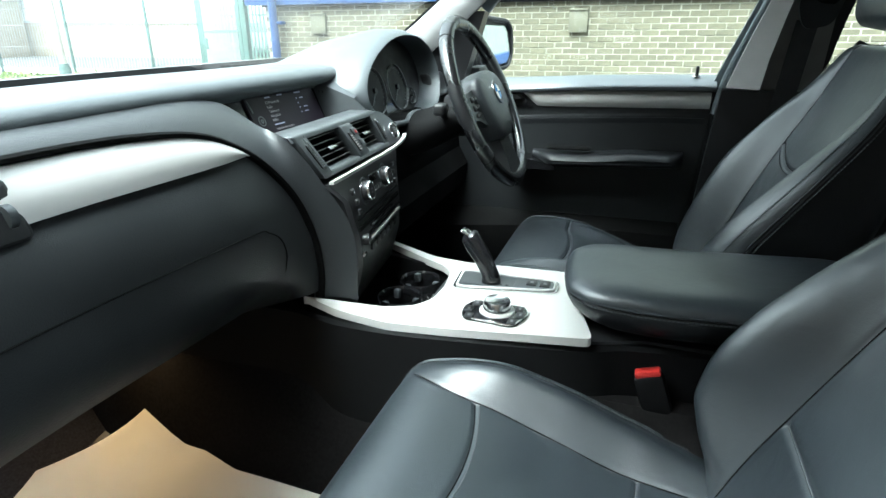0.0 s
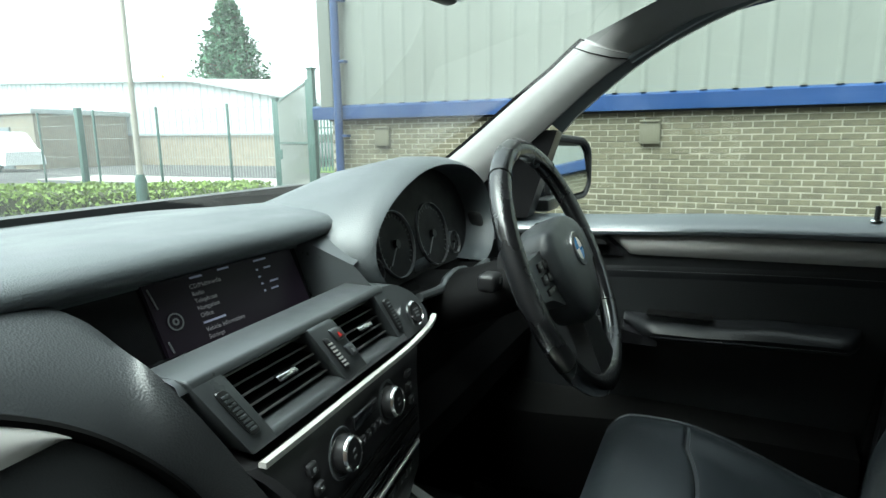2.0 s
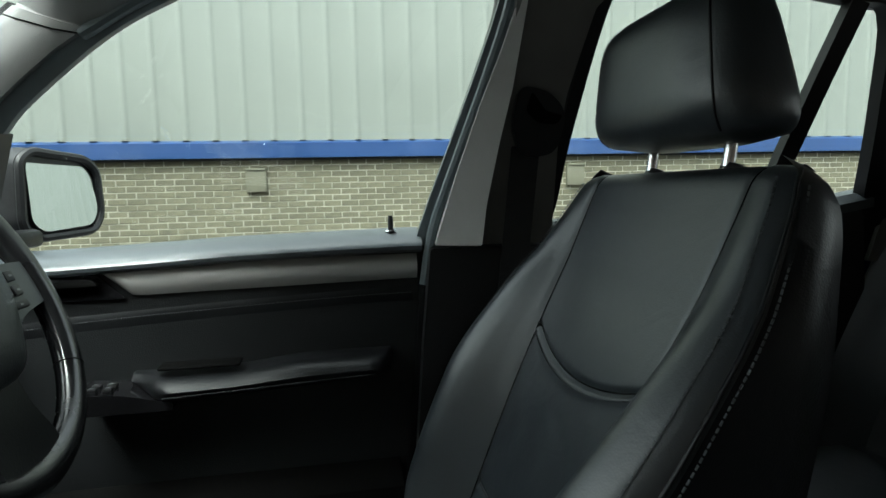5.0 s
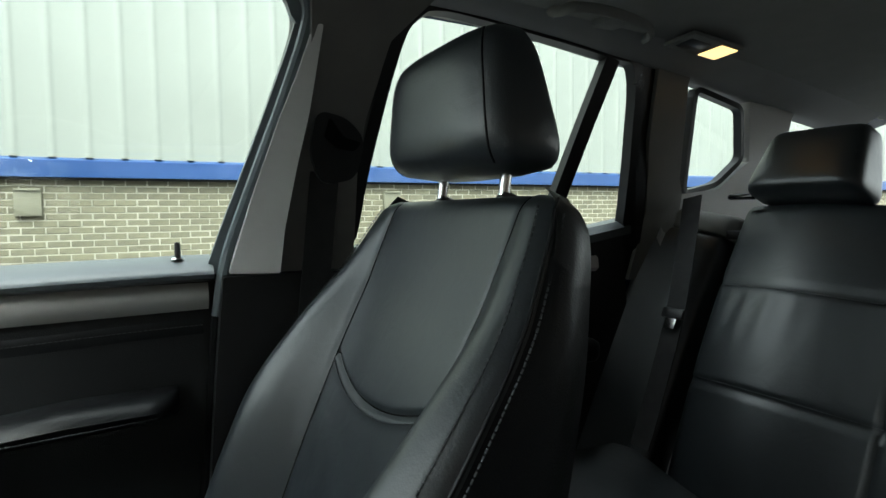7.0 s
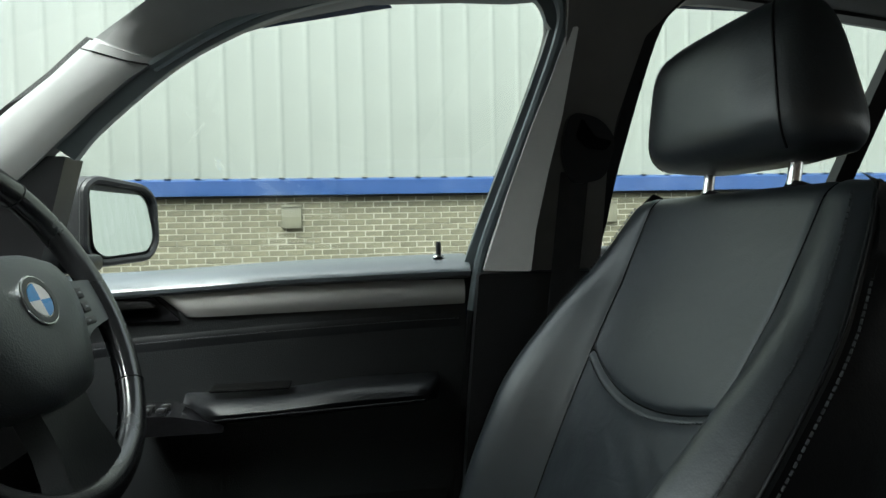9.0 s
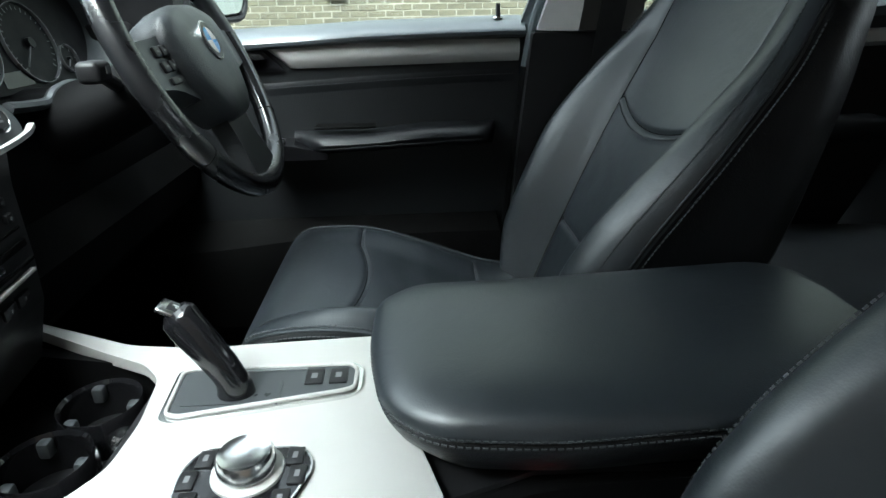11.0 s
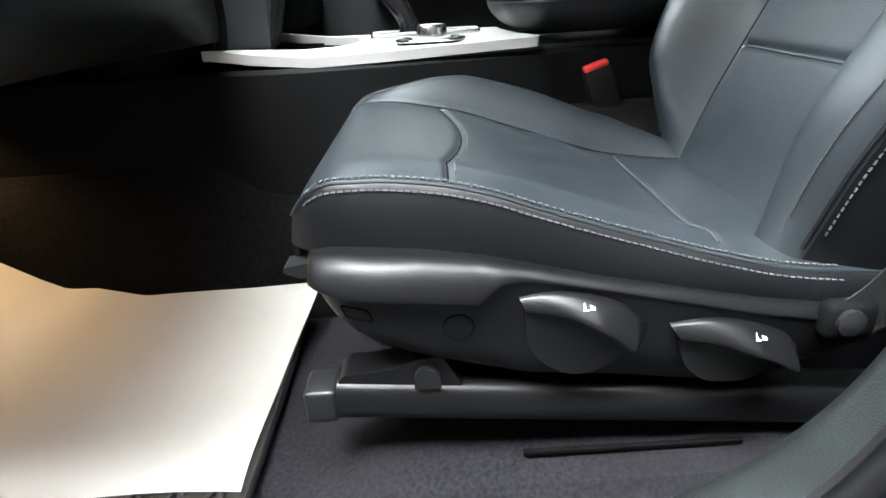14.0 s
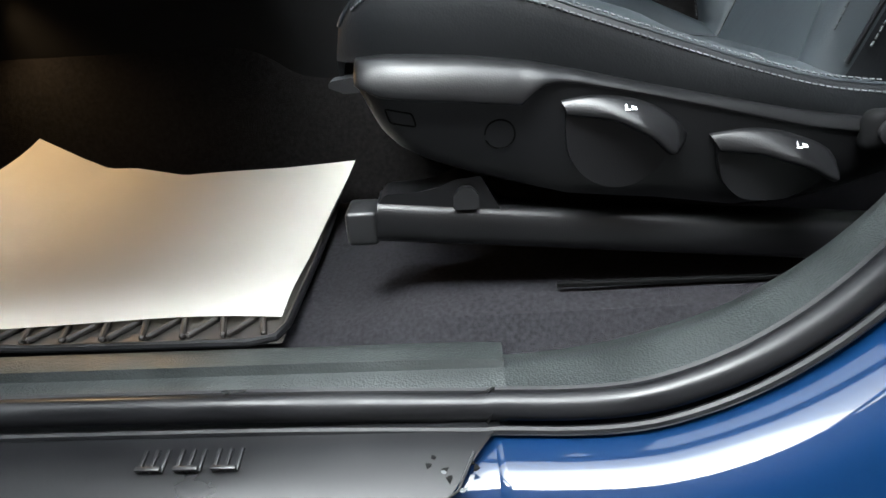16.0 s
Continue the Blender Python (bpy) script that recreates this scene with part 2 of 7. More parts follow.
YELLOWLEAF = mat("autumn_leaf", (0.45, 0.36, 0.06), 0.6, var=0.3, scale=2, island=0.3)
GRASS = mat("grass", (0.10, 0.16, 0.045), 0.9, var=0.3, scale=3, bump=0.8, grain=60)
VANWHITE = mat("white_van_paint", (0.7, 0.72, 0.73), 0.3, var=0.03, coat=0.6)
CONCRETE = mat("pale_concrete", (0.38, 0.37, 0.34), 0.9, var=0.12, scale=3, bump=0.4, grain=60)
STRAP = mat("belt_metal", (0.5, 0.5, 0.5), 0.3, metal=1.0, var=0.05)


# ---------------------------------------------------------------- builders
def thing(name, base, label, category, group="", kind=""):
    return tagged(place(new(name), base), label, category, group, kind)


def place(ob, base):
    ob.location = base
    return ob


def root_of(ob):
    while ob.parent:
        ob = ob.parent
    return ob


def part(name, bm, material, parent=None, label="", angle=35, smooth=True, kind=""):
    if parent:
        bm.transform(Matrix.Translation(-root_of(parent).location))
    bmesh.ops.recalc_face_normals(bm, faces=bm.faces)
    me = bpy.data.meshes.new(name)
    bm.to_mesh(me)
    bm.free()
    for p in me.polygons:
        p.use_smooth = smooth
    if smooth:
        me.set_sharp_from_angle(angle=radians(angle))
    me.materials.append(material)
    ob = new(name, me)
    if parent:
        ob.parent = parent
    return tagged(ob, label, kind=kind)


def lone(name, bm, material, label, category, base=(0, 0, 0), group="", kind="", angle=35):
    """A thing of one mesh."""
    ob = part(name, bm, material, angle=angle)
    ob.data.transform(Matrix.Translation(-Vector(base)))
    ob.location = base
    return tagged(ob, label, category, group, kind)


def interp(x, table):
    return float(np.interp(x, [a for a, b in table], [b for a, b in table]))


def curve(x, table):
    """Like interp, but with no corners at the keys."""
    X, Y = [a for a, b in table], [b for a, b in table]
    if x <= X[0] or x >= X[-1]:
        return interp(x, table)
    i = max(k for k in range(len(X) - 1) if X[k] <= x)

    def slope(k):
        if k in (0, len(X) - 1):
            j = 0 if k == 0 else k - 1
            return (Y[j + 1] - Y[j]) / (X[j + 1] - X[j])
        a, b = (Y[k] - Y[k - 1]) / (X[k] - X[k - 1]), (Y[k + 1] - Y[k]) / (X[k + 1] - X[k])
        return 0.0 if a * b <= 0 else 2 * a * b / (a + b)
    h = X[i + 1] - X[i]
    t = (x - X[i]) / h
    return (2 * t ** 3 - 3 * t * t + 1) * Y[i] + (t ** 3 - 2 * t * t + t) * h * slope(i) + (3 * t * t - 2 * t ** 3) * Y[i + 1] + (t ** 3 - t * t) * h * slope(i + 1)


def smooth(t):
    t = min(1.0, max(0.0, t))
    return t * t * (3 - 2 * t)


def loft(rings, close=True, caps=True):
    bm = bmesh.new()
    vs = [[bm.verts.new(p) for p in r] for r in rings]
    n = len(vs[0])
    for a, b in zip(vs, vs[1:]):
        for i in range(n if close else n - 1):
            j = (i + 1) % n
            bm.faces.new((a[i], a[j], b[j], b[i]))
    if caps:
        bm.faces.new(vs[0])
        bm.faces.new(vs[-1])
    return bm


def merge(*bms):
    out = bmesh.new()
    for b in bms:
        me = bpy.data.meshes.new("tmp")
        b.to_mesh(me)
        b.free()
        out.from_mesh(me)
        bpy.data.meshes.remove(me)
    return out


def box(c, s, bevel=0.0, seg=2, m=None):
    bm = bmesh.new()
    bmesh.ops.create_cube(bm, size=1)
    bm.transform(Matrix.Diagonal((*s, 1)))
    if bevel:
        bmesh.ops.bevel(bm, geom=list(bm.edges), offset=bevel, segments=seg, profile=0.5, affect="EDGES")
    bm.transform(Matrix.Translation(c))
    if m:
        bm.transform(m)
    return bm


def slab(pts, a, b, axis="x", bevel=0.0, seg=2):
    """A 2D outline pushed along an axis from a to b. x: (y, z); y: (x, z); z: (x, y)."""
    put = {"x": lambda p, d: (d, p[0], p[1]), "y": lambda p, d: (p[0], d, p[1]), "z": lambda p, d: (p[0], p[1], d)}[axis]
    bm = loft([[put(p, a) for p in pts], [put(p, b) for p in pts]])
    if bevel:
        bmesh.ops.bevel(bm, geom=[e for e in bm.edges if e.calc_face_angle(0) > 0.5], offset=bevel, segments=seg, profile=0.5, affect="EDGES")
    return bm


def rounded(pts, r, n=5):
    """An outline with its corners rounded."""
    out = []
    k = len(pts)
    for i in range(k):
        p, a, b = Vector(pts[i]), Vector(pts[i - 1]), Vector(pts[(i + 1) % k])
        da, db = (a - p), (b - p)
        ra = min(r, da.length * 0.45, db.length * 0.45)
        p0, p2 = p + da.normalized() * ra, p + db.normalized() * ra
        for j in range(n + 1):
            t = j / n
            out.append(tuple(p0 * (1 - t) ** 2 + p * 2 * t * (1 - t) + p2 * t * t))
    return out


def spline(pts, n=8, closed=False):
    """Catmull-Rom through the points."""
    P = [Vector(p) for p in pts]
    k = len(P)
    out = []
    for i in range(k if closed else k - 1):
        a = P[i - 1] if (closed or i > 0) else P[0] * 2 - P[1]
        b, c = P[i], P[(i + 1) % k]
        d = P[(i + 2) % k] if (closed or i + 2 < k) else P[-1] * 2 - P[-2]
        for j in range(n):
            t = j / n
            out.append(0.5 * (2 * b + (c - a) * t + (2 * a - 5 * b + 4 * c - d) * t * t + (3 * b - a - 3 * c + d) * t ** 3))
    if not closed:
        out.append(P[-1])
    return out


def sweep(path, section, up=(0, 0, 1), closed=False, scale=None, caps=True):
    """A section (side, up) drawn along a path."""
    P = [Vector(p) for p in path]
    k = len(P)
    rings = []
    for i in range(k):
        t = (P[(i + 1) % k] - P[i - 1]) if closed or 0 < i < k - 1 else (P[1] - P[0] if i == 0 else P[-1] - P[-2])
        t.normalize()
        s = t.cross(Vector(up))
        if s.length < 1e-4:
            s = t.cross(Vector((1, 0, 0)))
        s.normalize()
        u = s.cross(t)
        f = scale(i / (k - 1)) if scale else 1.0
        rings.append([P[i] + s * a * f + u * b * f for a, b in section])
    if closed:
        rings.append(rings[0])
        bm = loft(rings, caps=False)
        bmesh.ops.remove_doubles(bm, verts=bm.verts, dist=1e-6)
        return bm
    return loft(rings, caps=caps)


def circle(r, n=10, rb=None):
    return [(r * math.cos(2 * math.pi * i / n), (rb or r) * math.sin(2 * math.pi * i / n)) for i in range(n)]


def tube(path, r, n=8, closed=False, up=(0, 0, 1)):
    return sweep(path, circle(r, n), up, closed)


def lathe(profile, m, n=32):
    """(radius, height) turned about z, then posed by m."""
    rings = [[(max(r, 1e-5) * math.cos(2 * math.pi * i / n), max(r, 1e-5) * math.sin(2 * math.pi * i / n), h) for i in range(n)] for r, h in profile]
    ring = profile[0][0] > 1e-4 and profile[0] == profile[-1]
    bm = loft(rings, caps=not ring)
    bm.transform(m)
    return bm


def facing(c, normal, up=(0, 0, 1)):
    """A pose at c whose z runs along normal and whose y is nearest to up."""
    z = Vector(normal).normalized()
    x = Vector(up).cross(z).normalized()
    y = z.cross(x)
    return Matrix(((x.x, y.x, z.x, c[0]), (x.y, y.y, z.y, c[1]), (x.z, y.z, z.z, c[2]), (0, 0, 0, 1)))


def stitches(path, normal, step=0.0055, length=0.0036, r=0.0006):
    """Single thread stitches along a path."""
    bm = bmesh.new()
    P = [Vector(p) for p in path]
    d, want = 0.0, 0.0
    for a, b in zip(P, P[1:]):
        seg = (b - a).length
        if seg < 1e-6:
            continue
        t = (b - a) / seg
        while want < d + seg:
            c = a + t * (want - d)
            n = Vector(normal)
            s = t.cross(n).normalized() * r
            u = n.normalized() * r
            h = t * length / 2
            v = [bm.verts.new(c + h * e + s * i + u * j) for e in (-1, 1) for i, j in ((-1, -1), (1, -1), (1, 1), (-1, 1))]
            for q in ((0, 1, 5, 4), (1, 2, 6, 5), (2, 3, 7, 6), (3, 0, 4, 7), (0, 3, 2, 1), (4, 5, 6, 7)):
                bm.faces.new([v[k] for k in q])
            want += step
        d += seg
    return bm


def text_mesh(words, size, m, depth=0.0003):
    c = bpy.data.curves.new("words", "FONT")
    c.body, c.size, c.extrude, c.align_x, c.align_y, c.resolution_u = words, size, depth, "CENTER", "CENTER", 3
    ob = new("words", c)
    me = bpy.data.meshes.new_from_object(ob.evaluated_get(bpy.context.evaluated_depsgraph_get()))
    bpy.data.objects.remove(ob)
    bpy.data.curves.remove(c)
    bm = bmesh.new()
    bm.from_mesh(me)
    bpy.data.meshes.remove(me)
    bm.transform(m)
    return bm


# ---------------------------------------------------------------- seats
CUSH_Z = [(-0.08, 0.695), (0, 0.70), (0.1, 0.712), (0.22, 0.752), (0.33, 0.789), (0.40, 0.800), (0.48, 0.795)]
CUSH_W = [(-0.08, 0.222), (0.2, 0.222), (0.32, 0.212), (0.40, 0.202)]
CUSH_B = [(-0.08, 0.632), (0.076, 0.670), (0.213, 0.698), (0.282, 0.714), (0.33, 0.725), (0.40, 0.731), (0.48, 0.733)]
CUSH_E = [(-0.08, 0.69), (0.038, 0.703), (0.113, 0.722), (0.162, 0.738), (0.21, 0.754), (0.257, 0.770), (0.302, 0.785), (0.347, 0.794), (0.392, 0.797), (0.435, 0.796), (0.48, 0.79)]
BACK_W = [(-0.04, 0.20), (0.06, 0.222), (0.2, 0.246), (0.34, 0.251), (0.45, 0.242), (0.55, 0.222), (0.595, 0.210), (0.62, 0.198), (0.635, 0.175)]
BACK_H = [(-0.04, 0.04), (0.12, 0.08), (0.28, 0.078), (0.42, 0.05), (0.54, 0.016), (0.635, 0.0)]
BACK_IN = [(-0.04, 0.0), (0.01, 0.006), (0.03, 0.022), (0.06, 0.052), (0.11, 0.086), (0.17, 0.094), (0.24, 0.086), (0.30, 0.071), (0.39, 0.046), (0.48, 0.023), (0.56, 0.010), (0.635, 0.0)]
CUSH_IN = [(0, 0.016), (0.05, 0.034), (0.1, 0.048), (0.2, 0.056), (0.28, 0.053), (0.33, 0.042), (0.39, 0.024), (0.44, 0.008), (0.475, 0.002)]
SEAM_X = 0.128


def groove(d, depth=0.005, wide=0.006):
    return -depth * math.exp(-(d / wide) ** 2)


def side_seam(y):
    return SEAM_X + 3.0 * max(0.0, y - 0.33) ** 2


def front_seam(x):
    return 0.330 - 0.020 * (1 - min(1, abs(x) / SEAM_X) ** 2)


def cushion_w(y):
    w = curve(y, CUSH_W)
    if y > 0.40:
        w -= 0.045 * (1 - math.sqrt(max(0, 1 - ((y - 0.40) / 0.08) ** 2)))
    return w


def cushion_top(x, y):
    """x runs inboard from the middle of the seat."""
    w = cushion_w(y)
    u = abs(x)
    z = curve(y, CUSH_Z)
    rise = interp(y, [(0, 0.006), (0.1, 0.022), (0.2, 0.028), (0.28, 0.024), (0.36, 0.012), (0.45, 0.0)]) * 0.6
    if x > 0:
        rise = curve(y, CUSH_IN)
    z += rise * smooth((u - (side_seam(y) if x > 0 else SEAM_X) + 0.012) / 0.072)
    k = smooth((u - w + 0.050) / 0.050)
    z = z * (1 - k) + (curve(y, CUSH_E) + (0.5 * rise if x > 0 else 0)) * k
    rf = 0.055
    if y > 0.475 - rf:
        z -= rf * (1 - math.sqrt(max(0, 1 - ((y - 0.475 + rf) / rf) ** 2)))
    if x > 0:
        z += groove(u - side_seam(y), 0.0018, 0.004)
    if -w + 0.014 < x < SEAM_X:
        z += groove(y - front_seam(x), 0.0035, 0.004) + groove(y - 0.095, 0.003, 0.004)
        z += 0.0016 * math.sin(60 * y + 9 * x + 4 * math.sin(21 * x)) * smooth((0.3 - y) / 0.1) * smooth((y - 0.1) / 0.05)
    return z


def back_w(a):
    return curve(a, BACK_W)


def back_n(x, a, side=0):
    w = back_w(a)
    u = abs(x)
    sx = SEAM_X + 0.028 * smooth((a - 0.15) / 0.45)
    s = (u - sx + 0.010) / max(0.02, w - sx + 0.010)
    if x * side < 0:
        n = curve(a, BACK_IN) * (smooth(s / 0.60) - 0.45 * max(0.0, (s - 0.60) / 0.40) ** 2)
    else:
        n = curve(a, BACK_H) * (smooth(s / 0.62) - 0.30 * max(0.0, (s - 0.62) / 0.38) ** 2)
    n += 0.012 * math.sin(math.pi * min(1, max(0, a / 0.5)))
    r = 0.020
    if u > w - r:
        n -= 0.6 * r * (1 - math.sqrt(max(0, 1 - ((u - w + r) / r) ** 2)))
    rt = 0.03
    if a > 0.635 - rt:
        n -= rt * (1 - math.sqrt(max(0, 1 - ((a - 0.635 + rt) / rt) ** 2)))
    n += groove(u - sx, 0.0026, 0.004)
    if u < sx:
        n += groove(a - back_seam(x), 0.0035, 0.004) + 0.0018 * math.exp(-((a - back_seam(x) + 0.009) / 0.005) ** 2) + groove(a - 0.165, 0.004)
    if back_seam(x) > a > 0.17 and u < sx:
        n += 0.0004 * math.sin(85 * x + 5 * math.sin(30 * a)) * smooth((a - 0.17) / 0.08) * smooth((back_seam(x) - a) / 0.08)
    return n


def back_seam(x):
    return 0.397 - 0.031 * (1 - min(1, abs(x) / 0.14) ** 2)


def seam_columns(w, seam, n=14):
    """Positions across a panel, closer together at the two lengthwise seams."""
    near = [0.0016, 0.0034, 0.0055, 0.0085, 0.0125]
    half = [(seam - 0.0125) * i / 18 for i in range(18)] + [seam - d for d in near[::-1]] + [seam] + [seam + d for d in near if seam + d < w - 0.004]
    lo = half[-1]
    half += [lo + (w - lo) * math.sin(math.pi / 2 * i / n) for i in range(1, n + 1)]
    return [-v for v in half[:0:-1]] + half


def seam_rows(lo, hi, n, seams):
    """Positions along a panel, closer together at its cross seams."""
    near = [0.0016, 0.0034, 0.0055, 0.0085, 0.0125]
    rows = [a for a in axis_points(lo, hi, n) if all(abs(a - s) > 0.014 for s in seams)]
    for s in seams:
        rows += [s] + [s + d for d in near] + [s - d for d in near]
    return sorted(rows)


def axis_points(lo, hi, n):
    return [lo + (hi - lo) * i / (n - 1) for i in range(n)]


def build_seat(name, cx, side, label, group, recline, hinge, lift):
    """side: +1 when the outboard side lies towards +x."""
    seat = thing(name, (cx, 0.2, 0.45), label, "car seat", group)
    E_UP = Vector((0, -math.sin(recline), math.cos(recline)))
    N_FWD = Vector((0, math.cos(recline), math.sin(recline)))
    H = Vector((cx, hinge, 0.70))

    def top(x, y, up=0.0):
        return Vector((cx + x, y, cushion_top(-side * x, y) + lift + up))

    def back(x, a, up=0.0):
        return H + Vector((x, 0, 0)) + E_UP * a + N_FWD * (back_n(x, a, side) + up)

    rings, skirts = [], []
    for y in seam_rows(-0.07, 0.475, 80, (0.095, 0.330)):
        w = cushion_w(y)
        zb = interp(y, CUSH_B) + lift * 0.3
        seam = min(side_seam(y), w - 0.02)
        bend = max(0.0, 1 - abs(y - 0.330) / 0.10)
        ring = [top(x, y + (front_seam(x) - 0.330 if abs(x) < SEAM_X else 0.0) * bend) for x in seam_columns(w, seam)]
        zr, zl = ring[-1].z, ring[0].z
        f = smooth((0.475 - y) / 0.03)
        rings.append(ring)
        ring = []
        for s, ze in ((1, zr), (-1, zl)):
            half = [Vector((cx + s * (w - 0.008), y, ze - 0.035))] + [Vector((cx + s * (w + e * f), y, ze * (1 - t) + zb * t)) for t, e in ((0, 0), (0.04, 0.003), (0.12, 0.0055), (0.3, 0.008), (0.65, 0.007), (1, 0.003))]
            ring += half[::s]
        skirts.append(ring)
    cushion = part("cushion", loft(rings, close=False, caps=False), LEATHER, seat, "smooth black leather seat cushion with stitched panels", angle=60)
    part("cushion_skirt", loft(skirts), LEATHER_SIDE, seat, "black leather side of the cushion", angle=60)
    rings, shell = [], []
    for a in seam_rows(-0.04, 0.635, 100, (0.165, 0.397)):
        w = back_w(a)
        e = smooth((0.640 - a) / 0.07)
        bend = max(0.0, 1 - abs(a - 0.397) / 0.13)
        ring = [back(x, a + (back_seam(x) - 0.397) * bend) for x in seam_columns(w, SEAM_X + 0.028 * smooth((a - 0.15) / 0.45))]
        t = interp(a, [(-0.04, -0.06), (0.1, -0.115), (0.3, -0.110), (0.5, -0.080), (0.605, -0.060), (0.635, -0.040)])
        o = H + E_UP * a
        shell.append([ring[-1], o + Vector((w + 0.004 * e, 0, 0)) + N_FWD * (t * 0.12), o + Vector((w + 0.007 * e, 0, 0)) + N_FWD * (t * 0.4), o + Vector((w + 0.004 * e, 0, 0)) + N_FWD * (t * 0.8), o + Vector((w - 0.02, 0, 0)) + N_FWD * t, o + Vector((-w + 0.02, 0, 0)) + N_FWD * t, o + Vector((-w - 0.004 * e, 0, 0)) + N_FWD * (t * 0.8), o + Vector((-w - 0.007 * e, 0, 0)) + N_FWD * (t * 0.4), o + Vector((-w - 0.004 * e, 0, 0)) + N_FWD * (t * 0.12), ring[0]])
        rings.append(ring)
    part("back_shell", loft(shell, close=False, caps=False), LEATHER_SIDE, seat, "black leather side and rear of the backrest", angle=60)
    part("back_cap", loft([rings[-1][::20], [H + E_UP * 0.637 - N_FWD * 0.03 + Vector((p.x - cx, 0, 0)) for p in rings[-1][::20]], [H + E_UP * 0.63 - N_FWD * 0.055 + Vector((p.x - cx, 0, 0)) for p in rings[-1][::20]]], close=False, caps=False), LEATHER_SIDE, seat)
    backrest = part("backrest", loft(rings, close=False, caps=False), LEATHER, seat, "smooth black leather backrest with stitched seams", angle=60)

    # seams and stitching
    def sx(a):
        return SEAM_X + 0.028 * smooth((a - 0.15) / 0.45)
    for s in (-1, 1):
        part("seam_crease", tube([back(s * sx(a), a, 0.0002) for a in axis_points(0.0, 0.625, 90)], 0.0010, 6), DARK, backrest)
        if s != side:
            part("seam_crease", tube([top(s * side_seam(y), y, 0.0002) for y in axis_points(0.0, 0.440, 70)], 0.0010, 6), DARK, cushion)
    part("seam_crease", tube([back(x, back_seam(x), 0.0002) for x in axis_points(-0.145, 0.145, 40)], 0.0009, 6), DARK, backrest)
    part("seam_crease", tube([top(side * x, front_seam(x), 0.0002) for x in axis_points(-0.127, 0.192, 50)], 0.0009, 6), DARK, cushion)
    light = [stitches([back(x, back_seam(x) - 0.010, 0.0010) for x in axis_points(-0.142, 0.142, 60)], N_FWD, 0.006, 0.004, 0.0007),
             stitches([top(side * x, front_seam(x) - 0.007, 0.0008) for x in axis_points(-0.122, 0.190, 70)], (0, 0, 1), 0.006, 0.004, 0.0007)]
    part("cross_stitching", merge(*light), THREAD, seat, "light grey thread along the cross seams", smooth=False, kind="stuff")
    welt = [tube([top(side * x, 0.093, 0.0008) for x in axis_points(-0.12, 0.195, 50)], 0.0012, 6), tube([back(x, 0.163, 0.0008) for x in axis_points(-0.125, 0.125, 40)], 0.0012, 6)]
    for w in welt:
        part("welt", w, THREAD, seat, "thin pale welt across the lower panel")
    for s in (-1, 1):
        rows = []
        for d, z in ((0.020, 0.0004), (-0.006, 0.0008)):
            path = []
            for y in axis_points(0.0, 0.455, 120):
                w = cushion_w(y)
                if d > 0:
                    path.append(top(s * (w - 0.0060), y, 0.0017))
                else:
                    path.append(Vector((cx + s * (w + 0.0050 * smooth((0.475 - y) / 0.03) + 0.0010), y, top(s * w, y).z - 0.0065)))
            rows.append(stitches(path, (s * 0.7, 0, 0.7), 0.0062, 0.0042, 0.0009))
        edge = tube([Vector((cx + s * (cushion_w(y) + 0.0005), y, top(s * cushion_w(y), y).z - 0.0005)) for y in axis_points(0.0, 0.468, 100)], 0.0020, 8)
        part("edge_piping", edge, LEATHER, seat)
        part("edge_stitching", merge(*rows), THREAD, seat, "double row of light grey stitches along the cushion edge", smooth=False, kind="stuff")
        rows = []
        for off, up in ((0.013, 0.0022), (-0.0030, -0.004)):
            rows.append(stitches([back(s * min(back_w(a), back_w(a) - off), a, up) + Vector((s * max(0.0, -off), 0, 0)) for a in axis_points(0.02, 0.61, 140)], (s * 0.6, 0.6, 0.4), 0.0062, 0.0042, 0.0009))
        part("back_edge_piping", tube([back(s * (back_w(a) - 0.001), a, 0.0005) for a in axis_points(0.0, 0.625, 100)], 0.0022, 8), LEATHER_SIDE, seat)
        part("back_edge_stitching", merge(*rows), THREAD, seat, "double stitched edge along the backrest", smooth=False, kind="stuff")

    # head restraint on two posts
    hc = H + E_UP * 0.728 + N_FWD * 0.024
    lean = recline - radians(23.5) + radians(2)
    H_UP, H_N = Vector((0, -math.sin(lean), math.cos(lean))), Vector((0, math.cos(lean), math.sin(lean)))
    rings = []
    for i, v in enumerate(axis_points(-1, 1, 25)):
        k = math.sqrt(max(0.0, 1 - abs(v) ** 4.5))
        hw = (0.150 - 0.026 * (v + 1) / 2) * (0.72 + 0.28 * k) if abs(v) < 1 else 0.085
        hd = (0.054 - 0.013 * v) * (0.35 + 0.65 * k)
        shift = 0.010 * v - 0.012 * (1 - k)
        c = hc + H_UP * (0.079 * v) + H_N * shift
        rings.append([c + Vector((hw * math.copysign(abs(math.cos(q)) ** 0.55, math.cos(q)), 0, 0)) + H_N * (hd * math.copysign(abs(math.sin(q)) ** 0.6, math.sin(q))) for q in [2 * math.pi * j / 40 for j in range(40)]])
    headrest = part("headrest", loft(rings), LEATHER, seat, "black leather head restraint", angle=60)
    for s in (-1, 1):
        line = []
        for v in axis_points(-0.9, 0.9, 30):
            k = math.sqrt(max(0.0, 1 - abs(v) ** 4.5))
            hw = (0.150 - 0.026 * (v + 1) / 2) * (0.72 + 0.28 * k)
            hd = (0.054 - 0.013 * v) * (0.35 + 0.65 * k)
            line.append(hc + H_UP * (0.079 * v) + H_N * (hd * 0.775 + 0.010 * v - 0.012 * (1 - k)) + Vector((s * hw * 0.865, 0, 0)))
